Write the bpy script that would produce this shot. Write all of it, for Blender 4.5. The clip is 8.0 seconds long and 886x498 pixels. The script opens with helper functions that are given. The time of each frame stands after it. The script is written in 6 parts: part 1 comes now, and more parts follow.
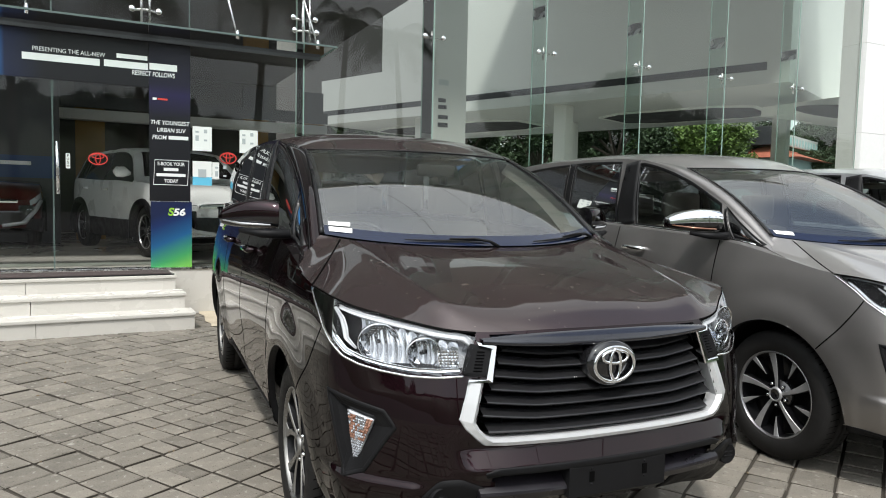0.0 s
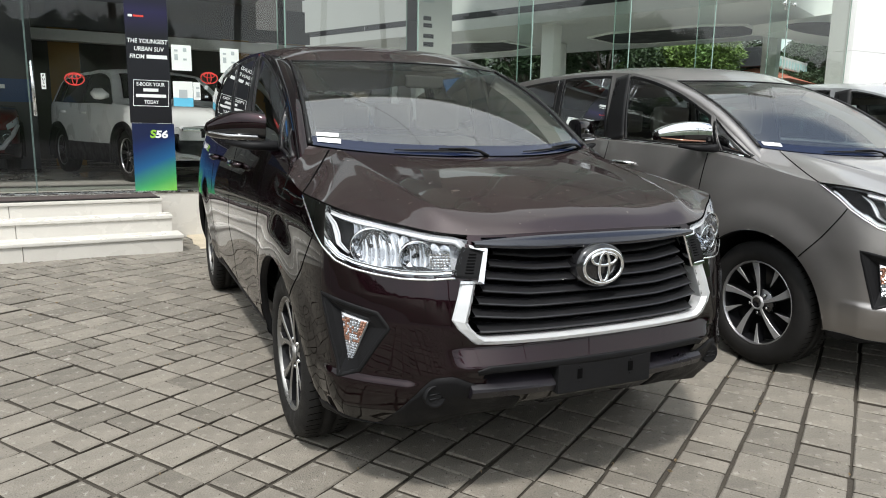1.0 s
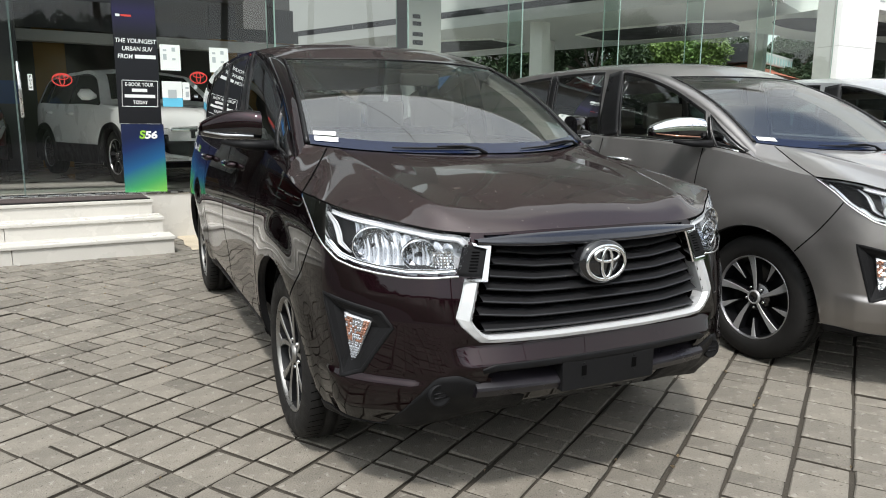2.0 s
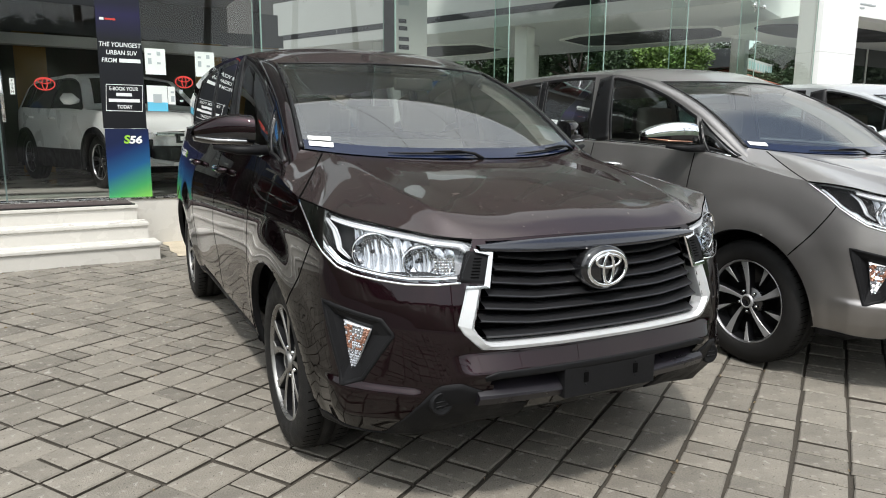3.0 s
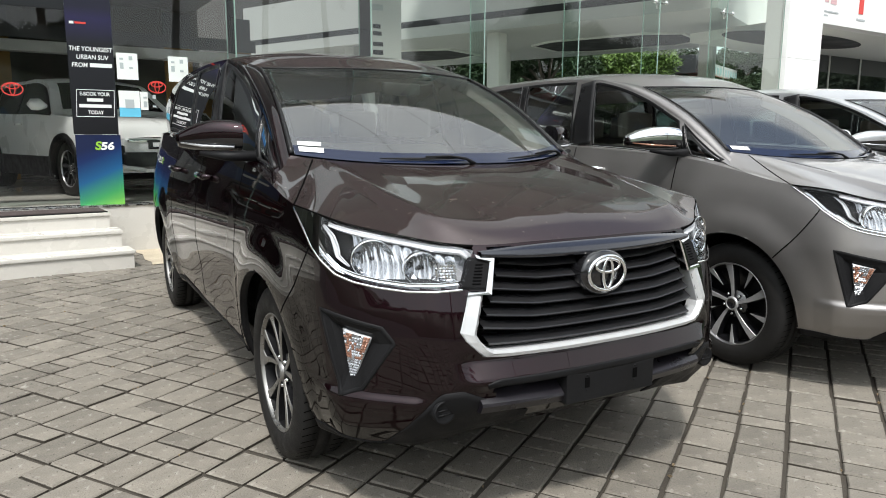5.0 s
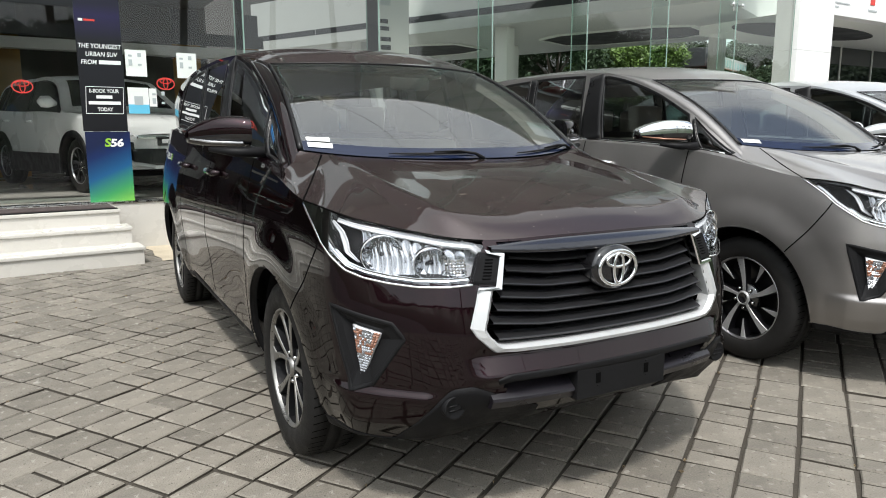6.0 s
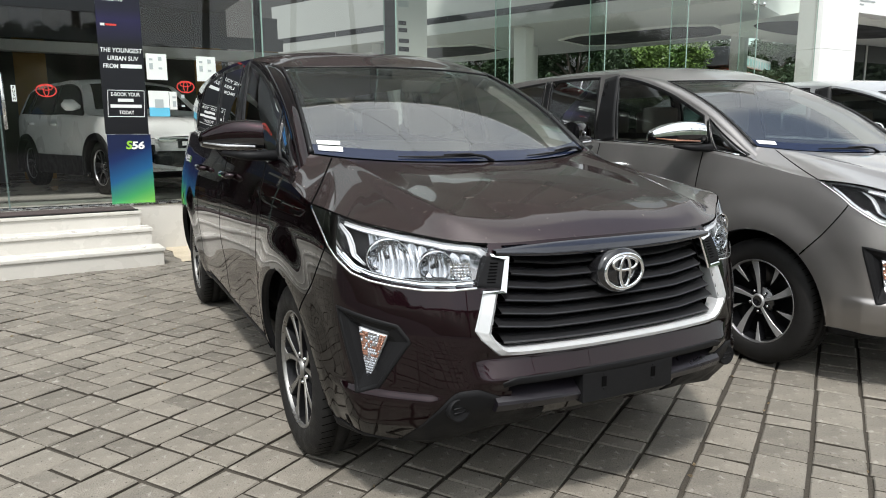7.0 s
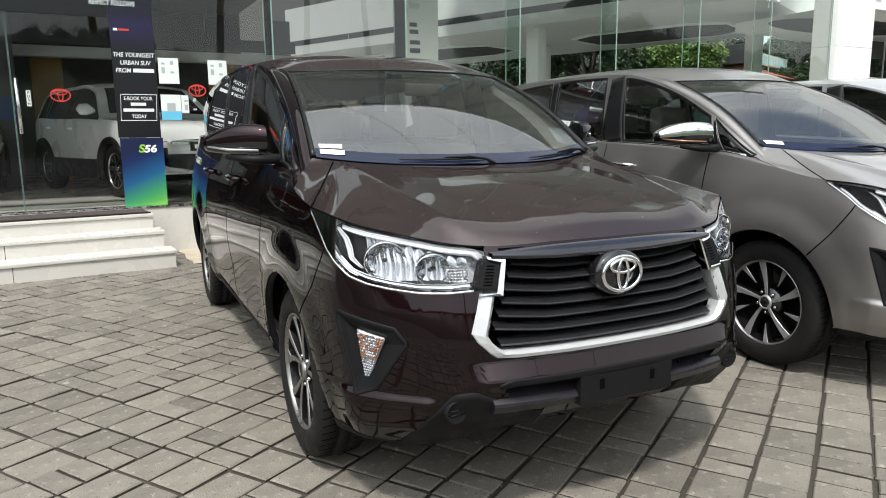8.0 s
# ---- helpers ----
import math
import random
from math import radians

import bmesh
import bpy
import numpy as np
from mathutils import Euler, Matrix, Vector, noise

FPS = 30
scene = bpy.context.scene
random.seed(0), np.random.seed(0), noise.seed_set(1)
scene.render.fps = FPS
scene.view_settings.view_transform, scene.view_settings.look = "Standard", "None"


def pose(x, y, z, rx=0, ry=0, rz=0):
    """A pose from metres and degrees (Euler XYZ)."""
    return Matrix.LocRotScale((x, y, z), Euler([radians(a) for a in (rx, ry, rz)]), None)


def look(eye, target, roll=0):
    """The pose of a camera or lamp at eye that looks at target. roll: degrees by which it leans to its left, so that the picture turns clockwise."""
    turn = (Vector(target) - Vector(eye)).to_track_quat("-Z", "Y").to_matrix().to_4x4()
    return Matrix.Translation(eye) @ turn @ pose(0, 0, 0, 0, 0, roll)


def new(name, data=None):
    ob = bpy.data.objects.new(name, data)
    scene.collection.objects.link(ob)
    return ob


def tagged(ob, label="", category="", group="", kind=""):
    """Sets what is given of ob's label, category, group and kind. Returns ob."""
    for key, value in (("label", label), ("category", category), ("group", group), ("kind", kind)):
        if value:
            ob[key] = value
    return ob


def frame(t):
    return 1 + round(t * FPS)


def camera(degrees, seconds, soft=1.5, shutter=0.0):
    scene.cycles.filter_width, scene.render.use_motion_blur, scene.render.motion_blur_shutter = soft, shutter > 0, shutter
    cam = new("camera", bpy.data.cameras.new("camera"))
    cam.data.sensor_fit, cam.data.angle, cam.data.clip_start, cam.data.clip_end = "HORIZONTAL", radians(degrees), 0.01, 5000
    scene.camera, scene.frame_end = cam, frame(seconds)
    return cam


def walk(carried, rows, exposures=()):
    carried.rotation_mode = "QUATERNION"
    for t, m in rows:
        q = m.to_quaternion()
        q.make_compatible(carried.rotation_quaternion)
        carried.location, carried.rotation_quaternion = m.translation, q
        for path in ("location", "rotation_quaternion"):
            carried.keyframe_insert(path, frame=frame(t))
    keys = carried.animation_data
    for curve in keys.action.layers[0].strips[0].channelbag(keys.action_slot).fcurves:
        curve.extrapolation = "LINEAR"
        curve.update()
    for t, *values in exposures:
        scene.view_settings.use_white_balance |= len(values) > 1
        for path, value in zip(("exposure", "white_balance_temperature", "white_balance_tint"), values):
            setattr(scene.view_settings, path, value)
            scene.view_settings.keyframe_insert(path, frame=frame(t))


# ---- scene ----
cam = camera(65.4, 8.0, 1.0)
PATH = [
    (0, (-1.348, -1.729, 1.289), (-0.557, 0.103, 1.156), 1.3),
    (0.5, (-1.358, -1.741, 1.243), (-0.551, 0.072, 0.989), 1.3),
    (1, (-1.367, -1.739, 1.219), (-0.547, 0.053, 0.878), 0.9),
    (2.5, (-1.417, -1.687, 1.215), (-0.553, 0.084, 0.874), 0.4),
    (3, (-1.434, -1.664, 1.216), (-0.544, 0.096, 0.884), 0.4),
    (3.5, (-1.453, -1.642, 1.219), (-0.53, 0.104, 0.901), 0.5),
    (4, (-1.476, -1.621, 1.217), (-0.527, 0.111, 0.903), 0.4),
    (4.5, (-1.497, -1.609, 1.216), (-0.529, 0.113, 0.903), 0.3),
    (6, (-1.499, -1.592, 1.214), (-0.557, 0.141, 0.883), -0.1),
    (6.5, (-1.482, -1.605, 1.218), (-0.557, 0.136, 0.882), -0.2),
    (7, (-1.465, -1.623, 1.224), (-0.575, 0.137, 0.895), -0.3),
    (7.5, (-1.443, -1.642, 1.23), (-0.568, 0.128, 0.909), -0.5),
    (8, (-1.42, -1.653, 1.232), (-0.568, 0.127, 0.905), -0.7),
]
walk(cam, [(t, look(eye, target, roll)) for t, eye, target, roll in PATH],
     [(0, -0.06), (1.0, 0.05), (3.0, 0.07), (4.5, 0.10), (6.5, 0.08), (8.0, 0.07)])

# ---- sky, sun ----
SUN = Vector((-0.32, -0.50, 1.0)).normalized()
world = bpy.data.worlds.new("world")
scene.world = world
world.use_nodes = True
wt = world.node_tree
sky = wt.nodes.new("ShaderNodeTexSky")
sky.sky_type, sky.sun_disc = "NISHITA", False
sky.sun_elevation = math.asin(SUN.z)
sky.sun_rotation = math.atan2(SUN.x, SUN.y)
sky.air_density, sky.dust_density, sky.ozone_density = 1.2, 1.0, 2.5
# thin bright haze with soft cloud over the blue
coord = wt.nodes.new("ShaderNodeTexCoord")
cloud = wt.nodes.new("ShaderNodeTexNoise")
cloud.inputs["Scale"].default_value, cloud.inputs["Detail"].default_value = 2.2, 6
wt.links.new(coord.outputs["Generated"], cloud.inputs["Vector"])
span = wt.nodes.new("ShaderNodeMapRange")
span.inputs["From Min"].default_value, span.inputs["From Max"].default_value = 0.38, 0.66
span.inputs["To Min"].default_value, span.inputs["To Max"].default_value = 0.70, 1.0
wt.links.new(cloud.outputs["Fac"], span.inputs["Value"])
veil = wt.nodes.new("ShaderNodeMix")
veil.data_type = "RGBA"
veil.inputs["B"].default_value = (8.4, 8.7, 8.7, 1)
# a clear blue gap in the haze, high over the cars
gap = wt.nodes.new("ShaderNodeVectorMath")
gap.operation = "DOT_PRODUCT"
gap.inputs[1].default_value = Vector((0.64, 0.0, 0.77)).normalized()
wt.links.new(coord.outputs["Generated"], gap.inputs[0])
clear = wt.nodes.new("ShaderNodeMapRange")
clear.interpolation_type = "SMOOTHSTEP"
clear.inputs["From Min"].default_value, clear.inputs["From Max"].default_value = 0.953, 0.985
clear.inputs["To Min"].default_value, clear.inputs["To Max"].default_value = 1.0, 0.30
wt.links.new(gap.outputs["Value"], clear.inputs["Value"])
thin = wt.nodes.new("ShaderNodeMath")
thin.operation = "MULTIPLY"
wt.links.new(span.outputs[0], thin.inputs[0])
wt.links.new(clear.outputs[0], thin.inputs[1])
wt.links.new(thin.outputs[0], veil.inputs["Factor"])
wt.links.new(sky.outputs[0], veil.inputs["A"])
# the haze brightens towards the sun
near_sun = wt.nodes.new("ShaderNodeVectorMath")
near_sun.operation = "DOT_PRODUCT"
near_sun.inputs[1].default_value = SUN
wt.links.new(coord.outputs["Generated"], near_sun.inputs[0])
glare = wt.nodes.new("ShaderNodeMapRange")
glare.interpolation_type = "SMOOTHSTEP"
glare.inputs["From Min"].default_value, glare.inputs["From Max"].default_value = 0.66, 1.0
glare.inputs["To Min"].default_value, glare.inputs["To Max"].default_value = 1.0, 2.5
wt.links.new(near_sun.outputs["Value"], glare.inputs["Value"])
lit = wt.nodes.new("ShaderNodeVectorMath")
lit.operation = "SCALE"
wt.links.new(veil.outputs["Result"], lit.inputs[0])
wt.links.new(glare.outputs[0], lit.inputs["Scale"])
wt.links.new(lit.outputs[0], wt.nodes["Background"].inputs[0])
wt.nodes["Background"].inputs[1].default_value = 0.150
sun = new("sun", bpy.data.lights.new("sun", "SUN"))
sun.data.energy, sun.data.angle, sun.data.color = 3.55, radians(4.5), (1.0, 0.965, 0.915)
sun.matrix_basis = look((0, 0, 0), -SUN)


# ---- materials ----
def node_material(name, base, rough=0.5, metal=0.0, coat=0.0, spec=0.5):
    m = bpy.data.materials.new(name)
    m.use_nodes = True
    b = m.node_tree.nodes["Principled BSDF"]
    b.inputs["Base Color"].default_value = (*base, 1)
    b.inputs["Roughness"].default_value = rough
    b.inputs["Metallic"].default_value = metal
    b.inputs["Coat Weight"].default_value = coat
    b.inputs["Coat Roughness"].default_value = 0.02
    b.inputs["Specular IOR Level"].default_value = spec
    return m


def vary(m, amount=0.3, scale=8.0, fine=90.0, bump=0.0, rough_amount=0.15, per_object=0.0, stretch=(1, 1, 1), islands=False):
    """Two scales of noise on colour and roughness, fine relief, and a shade of its own for each object."""
    nt = m.node_tree
    b = nt.nodes["Principled BSDF"]
    base = b.inputs["Base Color"].default_value[:]
    co = nt.nodes.new("ShaderNodeTexCoord")
    mp = nt.nodes.new("ShaderNodeMapping")
    mp.inputs["Scale"].default_value = stretch
    nt.links.new(co.outputs["Object"], mp.inputs[0])
    n1, n2 = nt.nodes.new("ShaderNodeTexNoise"), nt.nodes.new("ShaderNodeTexNoise")
    for n, sc in ((n1, scale), (n2, fine)):
        n.inputs["Scale"].default_value = sc
        n.inputs["Detail"].default_value = 5
        nt.links.new(mp.outputs[0], n.inputs["Vector"])
    mix = nt.nodes.new("ShaderNodeMath")
    mix.operation = "MULTIPLY_ADD"
    mix.inputs[1].default_value = 0.45
    nt.links.new(n2.outputs["Fac"], mix.inputs[0])
    half = nt.nodes.new("ShaderNodeMath")
    half.operation = "MULTIPLY"
    half.inputs[1].default_value = 0.55
    nt.links.new(n1.outputs["Fac"], half.inputs[0])
    nt.links.new(half.outputs[0], mix.inputs[2])
    last = mix.outputs[0]
    if per_object:
        info = nt.nodes.new("ShaderNodeObjectInfo") if not islands else nt.nodes.new("ShaderNodeNewGeometry")
        add = nt.nodes.new("ShaderNodeMath")
        add.operation = "MULTIPLY_ADD"
        add.inputs[1].default_value = per_object
        nt.links.new(info.outputs["Random Per Island" if islands else "Random"], add.inputs[0])
        nt.links.new(last, add.inputs[2])
        sub = nt.nodes.new("ShaderNodeMath")
        sub.operation = "SUBTRACT"
        sub.inputs[1].default_value = per_object / 2
        nt.links.new(add.outputs[0], sub.inputs[0])
        last = sub.outputs[0]
    ramp = nt.nodes.new("ShaderNodeMapRange")
    ramp.inputs["From Min"].default_value, ramp.inputs["From Max"].default_value = 0.25, 0.75
    ramp.inputs["To Min"].default_value, ramp.inputs["To Max"].default_value = 1 - amount, 1 + amount
    nt.links.new(last, ramp.inputs["Value"])
    mul = nt.nodes.new("ShaderNodeVectorMath")
    mul.operation = "SCALE"
    mul.inputs[0].default_value = base[:3]
    nt.links.new(ramp.outputs[0], mul.inputs["Scale"])
    nt.links.new(mul.outputs[0], b.inputs["Base Color"])
    r0 = b.inputs["Roughness"].default_value
    rr = nt.nodes.new("ShaderNodeMapRange")
    rr.inputs["From Min"].default_value, rr.inputs["From Max"].default_value = 0.3, 0.7
    rr.inputs["To Min"].default_value, rr.inputs["To Max"].default_value = max(0.0, r0 - rough_amount), min(1.0, r0 + rough_amount)
    nt.links.new(n1.outputs["Fac"], rr.inputs["Value"])
    nt.links.new(rr.outputs[0], b.inputs["Roughness"])
    if bump:
        bp = nt.nodes.new("ShaderNodeBump")
        bp.inputs["Strength"].default_value, bp.inputs["Distance"].default_value = 1.0, bump
        nt.links.new(n2.outputs["Fac"], bp.inputs["Height"])
        nt.links.new(bp.outputs[0], b.inputs["Normal"])
    return m


def speckle(m, colour, scale, low, high):
    """Small dried spots of another colour."""
    nt = m.node_tree
    b = nt.nodes["Principled BSDF"]
    src = b.inputs["Base Color"].links[0].from_socket
    co = nt.nodes.new("ShaderNodeTexCoord")
    n = nt.nodes.new("ShaderNodeTexNoise")
    n.inputs["Scale"].default_value, n.inputs["Detail"].default_value = scale, 3
    nt.links.new(co.outputs["Object"], n.inputs["Vector"])
    r = nt.nodes.new("ShaderNodeMapRange")
    r.inputs["From Min"].default_value, r.inputs["From Max"].default_value = low, high
    nt.links.new(n.outputs["Fac"], r.inputs["Value"])
    mx = nt.nodes.new("ShaderNodeMix")
    mx.data_type = "RGBA"
    mx.inputs["B"].default_value = (*colour, 1)
    nt.links.new(r.outputs[0], mx.inputs["Factor"])
    nt.links.new(src, mx.inputs["A"])
    nt.links.new(mx.outputs["Result"], b.inputs["Base Color"])
    return m


def glass_material(name, tint, ior=1.5, rough=0.0):
    """A thin pane: clear tinted passage and a mirror gloss by Fresnel."""
    m = bpy.data.materials.new(name)
    m.use_nodes = True
    nt = m.node_tree
    nt.nodes.clear()
    out = nt.nodes.new("ShaderNodeOutputMaterial")
    mix = nt.nodes.new("ShaderNodeMixShader")
    tr = nt.nodes.new("ShaderNodeBsdfTransparent")
    gl = nt.nodes.new("ShaderNodeBsdfGlossy")
    fr = nt.nodes.new("ShaderNodeFresnel")
    fr.inputs["IOR"].default_value = ior
    tr.inputs["Color"].default_value = (*tint, 1)
    gl.inputs["Roughness"].default_value = rough
    nt.links.new(fr.outputs[0], mix.inputs[0])
    nt.links.new(tr.outputs[0], mix.inputs[1])
    nt.links.new(gl.outputs[0], mix.inputs[2])
    nt.links.new(mix.outputs[0], out.inputs[0])
    return m


STONE = vary(node_material("paver_stone", (0.171, 0.155, 0.130), 0.85), 0.42, 9, 150, 0.005, 0.1, 0.23)
STONE_FIELD = vary(node_material("paver_stone_field", (0.171, 0.155, 0.130), 0.85), 0.42, 9, 150, 0.005, 0.1, 0.23, islands=True)
speckle(STONE, (0.30, 0.285, 0.25), 26, 0.60, 0.72)
speckle(STONE_FIELD, (0.30, 0.285, 0.25), 26, 0.60, 0.72)
speckle(STONE, (0.07, 0.06, 0.05), 55, 0.64, 0.70)
speckle(STONE_FIELD, (0.07, 0.06, 0.05), 55, 0.64, 0.70)
SOIL = vary(node_material("joint_soil", (0.044, 0.037, 0.028), 0.95), 0.4, 6, 150, 0.006)
LITTER = vary(node_material("dry_litter", (0.20, 0.15, 0.09), 0.9), 0.5, 3, 50)
GROUND = vary(node_material("ground_asphalt", (0.055, 0.054, 0.052), 0.9), 0.3, 0.4, 30, 0.01)
WHITE_TILE = vary(node_material("white_tile", (0.55, 0.53, 0.49), 0.28), 0.05, 3, 60, 0, 0.08)
WHITE_PANEL = vary(node_material("white_cladding", (0.84, 0.84, 0.83), 0.35), 0.05, 0.8, 20, 0, 0.08)
WHITE_WALL = vary(node_material("white_wall", (0.58, 0.59, 0.57), 0.7), 0.06, 0.6, 20)
SOFFIT = vary(node_material("soffit_board", (0.84, 0.85, 0.81), 0.7), 0.05, 0.6, 20)
ROOF_BOARD = vary(node_material("roof_board", (0.62, 0.60, 0.56), 0.8), 0.12, 0.6, 20)
DARK_PANEL = vary(node_material("dark_panel", (0.035, 0.035, 0.04), 0.45), 0.2, 2, 40)
MAT = vary(node_material("door_mat_fibre", (0.055, 0.04, 0.038), 0.95), 0.4, 12, 300, 0.003)
SAND = vary(node_material("sandy_mortar", (0.42, 0.36, 0.27), 0.95), 0.3, 4, 80, 0.006)
INNER_FLOOR = vary(node_material("polished_floor", (0.62, 0.60, 0.55), 0.12), 0.12, 1.5, 30, 0, 0.05)
# pane tints set by hand: clear brightens the car behind, darker dims the wall
PANE = glass_material("facade_glass", (0.76, 0.83, 0.795), 1.66)
PANE_CLEAR = glass_material("clear_facade_glass", (0.93, 0.96, 0.945), 1.60)
PANE_DARK = glass_material("darker_facade_glass", (0.47, 0.50, 0.49), 1.78)
FIN_GLASS = glass_material("fin_glass", (0.80, 0.92, 0.87), 1.12)
FIN_EDGE = node_material("glass_edge", (0.30, 0.43, 0.38), 0.15)
DARK_EDGE = node_material("dark_glass_edge", (0.10, 0.14, 0.13), 0.2)
STEEL = vary(node_material("brushed_steel", (0.62, 0.62, 0.62), 0.25, 1.0), 0.08, 10, 200)
CHROME = node_material("chrome", (0.86, 0.87, 0.88), 0.06, 1.0)
SILVER = node_material("satin_silver", (0.56, 0.57, 0.58), 0.38, 0.35)
BLACK_PLASTIC = vary(node_material("black_plastic", (0.0075, 0.0075, 0.0083), 0.55, spec=0.15), 0.2, 10, 400, 0.0006)
GLOSS_BLACK = node_material("gloss_black", (0.008, 0.008, 0.009), 0.12, 0.0, 0.6)
SATIN_BLACK = vary(node_material("satin_black", (0.008, 0.008, 0.0085), 0.38, spec=0.3), 0.15, 10, 300)
SEAM = node_material("panel_gap", (0.004, 0.004, 0.004), 1.0, spec=0.0)
RUBBER = vary(node_material("tyre_rubber", (0.0115, 0.011, 0.0107), 0.7, spec=0.22), 0.25, 14, 200, 0.001)
ALLOY = node_material("machined_alloy", (0.34, 0.34, 0.35), 0.3, 0.9)
ALLOY_DARK = node_material("dark_alloy", (0.022, 0.022, 0.024), 0.4, 0.3, 0.2)
CAR_GLASS = glass_material("windscreen_glass", (0.80, 0.91, 0.88), 3.4)
TINT_GLASS = glass_material("side_glass", (0.46, 0.50, 0.49), 1.24)
LAMP_GLASS = glass_material("lamp_lens", (0.95, 0.96, 0.97), 1.25)
CABIN = vary(node_material("cabin_trim", (0.05, 0.048, 0.045), 0.7), 0.2, 8, 200)
TRIM_LIGHT = vary(node_material("pale_trim", (0.50, 0.48, 0.44), 0.7), 0.08, 8, 200)
SEAT = vary(node_material("seat_cloth", (0.36, 0.33, 0.28), 0.8), 0.15, 8, 200, 0.001)
PAPER = vary(node_material("white_paper", (0.80, 0.80, 0.78), 0.6), 0.03, 6, 60)
INK = node_material("dark_print", (0.02, 0.02, 0.025), 0.5)
WHITE_INK = node_material("white_print", (0.80, 0.80, 0.80), 0.5)
RED_INK = node_material("red_print", (0.65, 0.05, 0.04), 0.5)
BARK = vary(node_material("bark", (0.12, 0.10, 0.08), 0.9), 0.35, 5, 60, 0.01)
LEAF = vary(node_material("leaf", (0.12, 0.19, 0.04), 0.55), 0.45, 1.2, 20)
LEAF_DARK = vary(node_material("dark_leaf", (0.03, 0.055, 0.02), 0.6), 0.45, 0.6, 12)
ROOF_TILE = vary(node_material("red_roof_tile", (0.36, 0.10, 0.06), 0.8), 0.25, 3, 30)
BLUE_WALL = vary(node_material("pale_blue_wall", (0.40, 0.58, 0.58), 0.8), 0.1, 1, 20)


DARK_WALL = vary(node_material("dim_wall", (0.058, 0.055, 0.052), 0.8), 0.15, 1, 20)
MUSTARD = vary(node_material("mustard_panel", (0.22, 0.12, 0.025), 0.6), 0.1, 2, 30)
RECESS_DARK = vary(node_material("recess_dark", (0.03, 0.03, 0.032), 0.7), 0.1, 2, 30)
BLUE_PRINT = node_material("blue_print", (0.008, 0.04, 0.13), 0.5)
CYAN_PRINT = node_material("cyan_print", (0.12, 0.48, 0.68), 0.5)
GREY_PRINT = node_material("grey_print", (0.42, 0.45, 0.46), 0.6)
PINK_PRINT = node_material("faded_red_print", (0.62, 0.40, 0.42), 0.6)
LIME_INK = node_material("lime_print", (0.25, 0.50, 0.04), 0.5)
DARK_GLASS = node_material("dark_window_glass", (0.02, 0.025, 0.025), 0.03, 0.0, 0.0, 1.0)


def printed_fade(name, stops, axis, low, high, second=None):
    """A printed sheet whose ink fades along one axis of the sheet."""
    m = node_material(name, (0, 0, 0), 0.35)
    nt = m.node_tree
    co = nt.nodes.new("ShaderNodeTexCoord")
    sp = nt.nodes.new("ShaderNodeSeparateXYZ")
    nt.links.new(co.outputs["Object"], sp.inputs[0])
    mr = nt.nodes.new("ShaderNodeMapRange")
    mr.inputs["From Min"].default_value, mr.inputs["From Max"].default_value = low, high
    if second:
        mix = nt.nodes.new("ShaderNodeMath")
        mix.operation = "MULTIPLY_ADD"
        mix.inputs[1].default_value = second
        nt.links.new(sp.outputs["X"], mix.inputs[0])
        nt.links.new(sp.outputs[axis], mix.inputs[2])
        nt.links.new(mix.outputs[0], mr.inputs["Value"])
    else:
        nt.links.new(sp.outputs[axis], mr.inputs["Value"])
    cr = nt.nodes.new("ShaderNodeValToRGB")
    while len(cr.color_ramp.elements) < len(stops):
        cr.color_ramp.elements.new(0.5)
    for e, (p, c) in zip(cr.color_ramp.elements, stops):
        e.position, e.color = p, (*c, 1)
    nt.links.new(mr.outputs[0], cr.inputs[0])
    nt.links.new(cr.outputs[0], nt.nodes["Principled BSDF"].inputs["Base Color"])
    return m


BANNER_TOP = printed_fade("banner_ink", [(0.0, (0.004, 0.004, 0.006)), (0.52, (0.004, 0.004, 0.008)), (0.66, (0.012, 0.008, 0.05)), (0.72, (0.006, 0.005, 0.02)), (1.0, (0.004, 0.004, 0.006))], "Z", 1.24, 3.0)
BANNER_FOOT = printed_fade("banner_foot_ink", [(0.0, (0.22, 0.50, 0.05)), (0.30, (0.05, 0.30, 0.10)), (0.58, (0.012, 0.09, 0.22)), (0.85, (0.006, 0.02, 0.09)), (1.0, (0.006, 0.012, 0.05))], "Z", 0.42, 1.22, -0.45)
BANNER_WIDE = printed_fade("banner_wide_ink", [(0.0, (0.05, 0.25, 0.60)), (0.25, (0.03, 0.16, 0.45)), (0.45, (0.008, 0.012, 0.04)), (1.0, (0.004, 0.004, 0.006))], "X", -1.98, -1.38)


# ---- mesh helpers ----
def mesh_of(name, verts, faces, material, smooth=True):
    me = bpy.data.meshes.new(name)
    me.from_pydata([tuple(map(float, v)) for v in verts], [], faces)
    me.materials.append(material)
    if smooth:
        me.polygons.foreach_set("use_smooth", [True] * len(me.polygons))
    me.update()
    return me


def piece(name, verts, faces, material, parent=None, label="", smooth=True):
    ob = new(name, mesh_of(name, verts, faces, material, smooth))
    if parent:
        ob.parent = parent
    if label:
        ob["label"] = label
    return ob


def part(name, bm, material, parent=None, label="", smooth=False):
    me = bpy.data.meshes.new(name)
    bm.to_mesh(me)
    bm.free()
    me.materials.append(material)
    if smooth:
        me.polygons.foreach_set("use_smooth", [True] * len(me.polygons))
    ob = new(name, me)
    if parent:
        ob.parent = parent
    if label:
        ob["label"] = label
    return ob


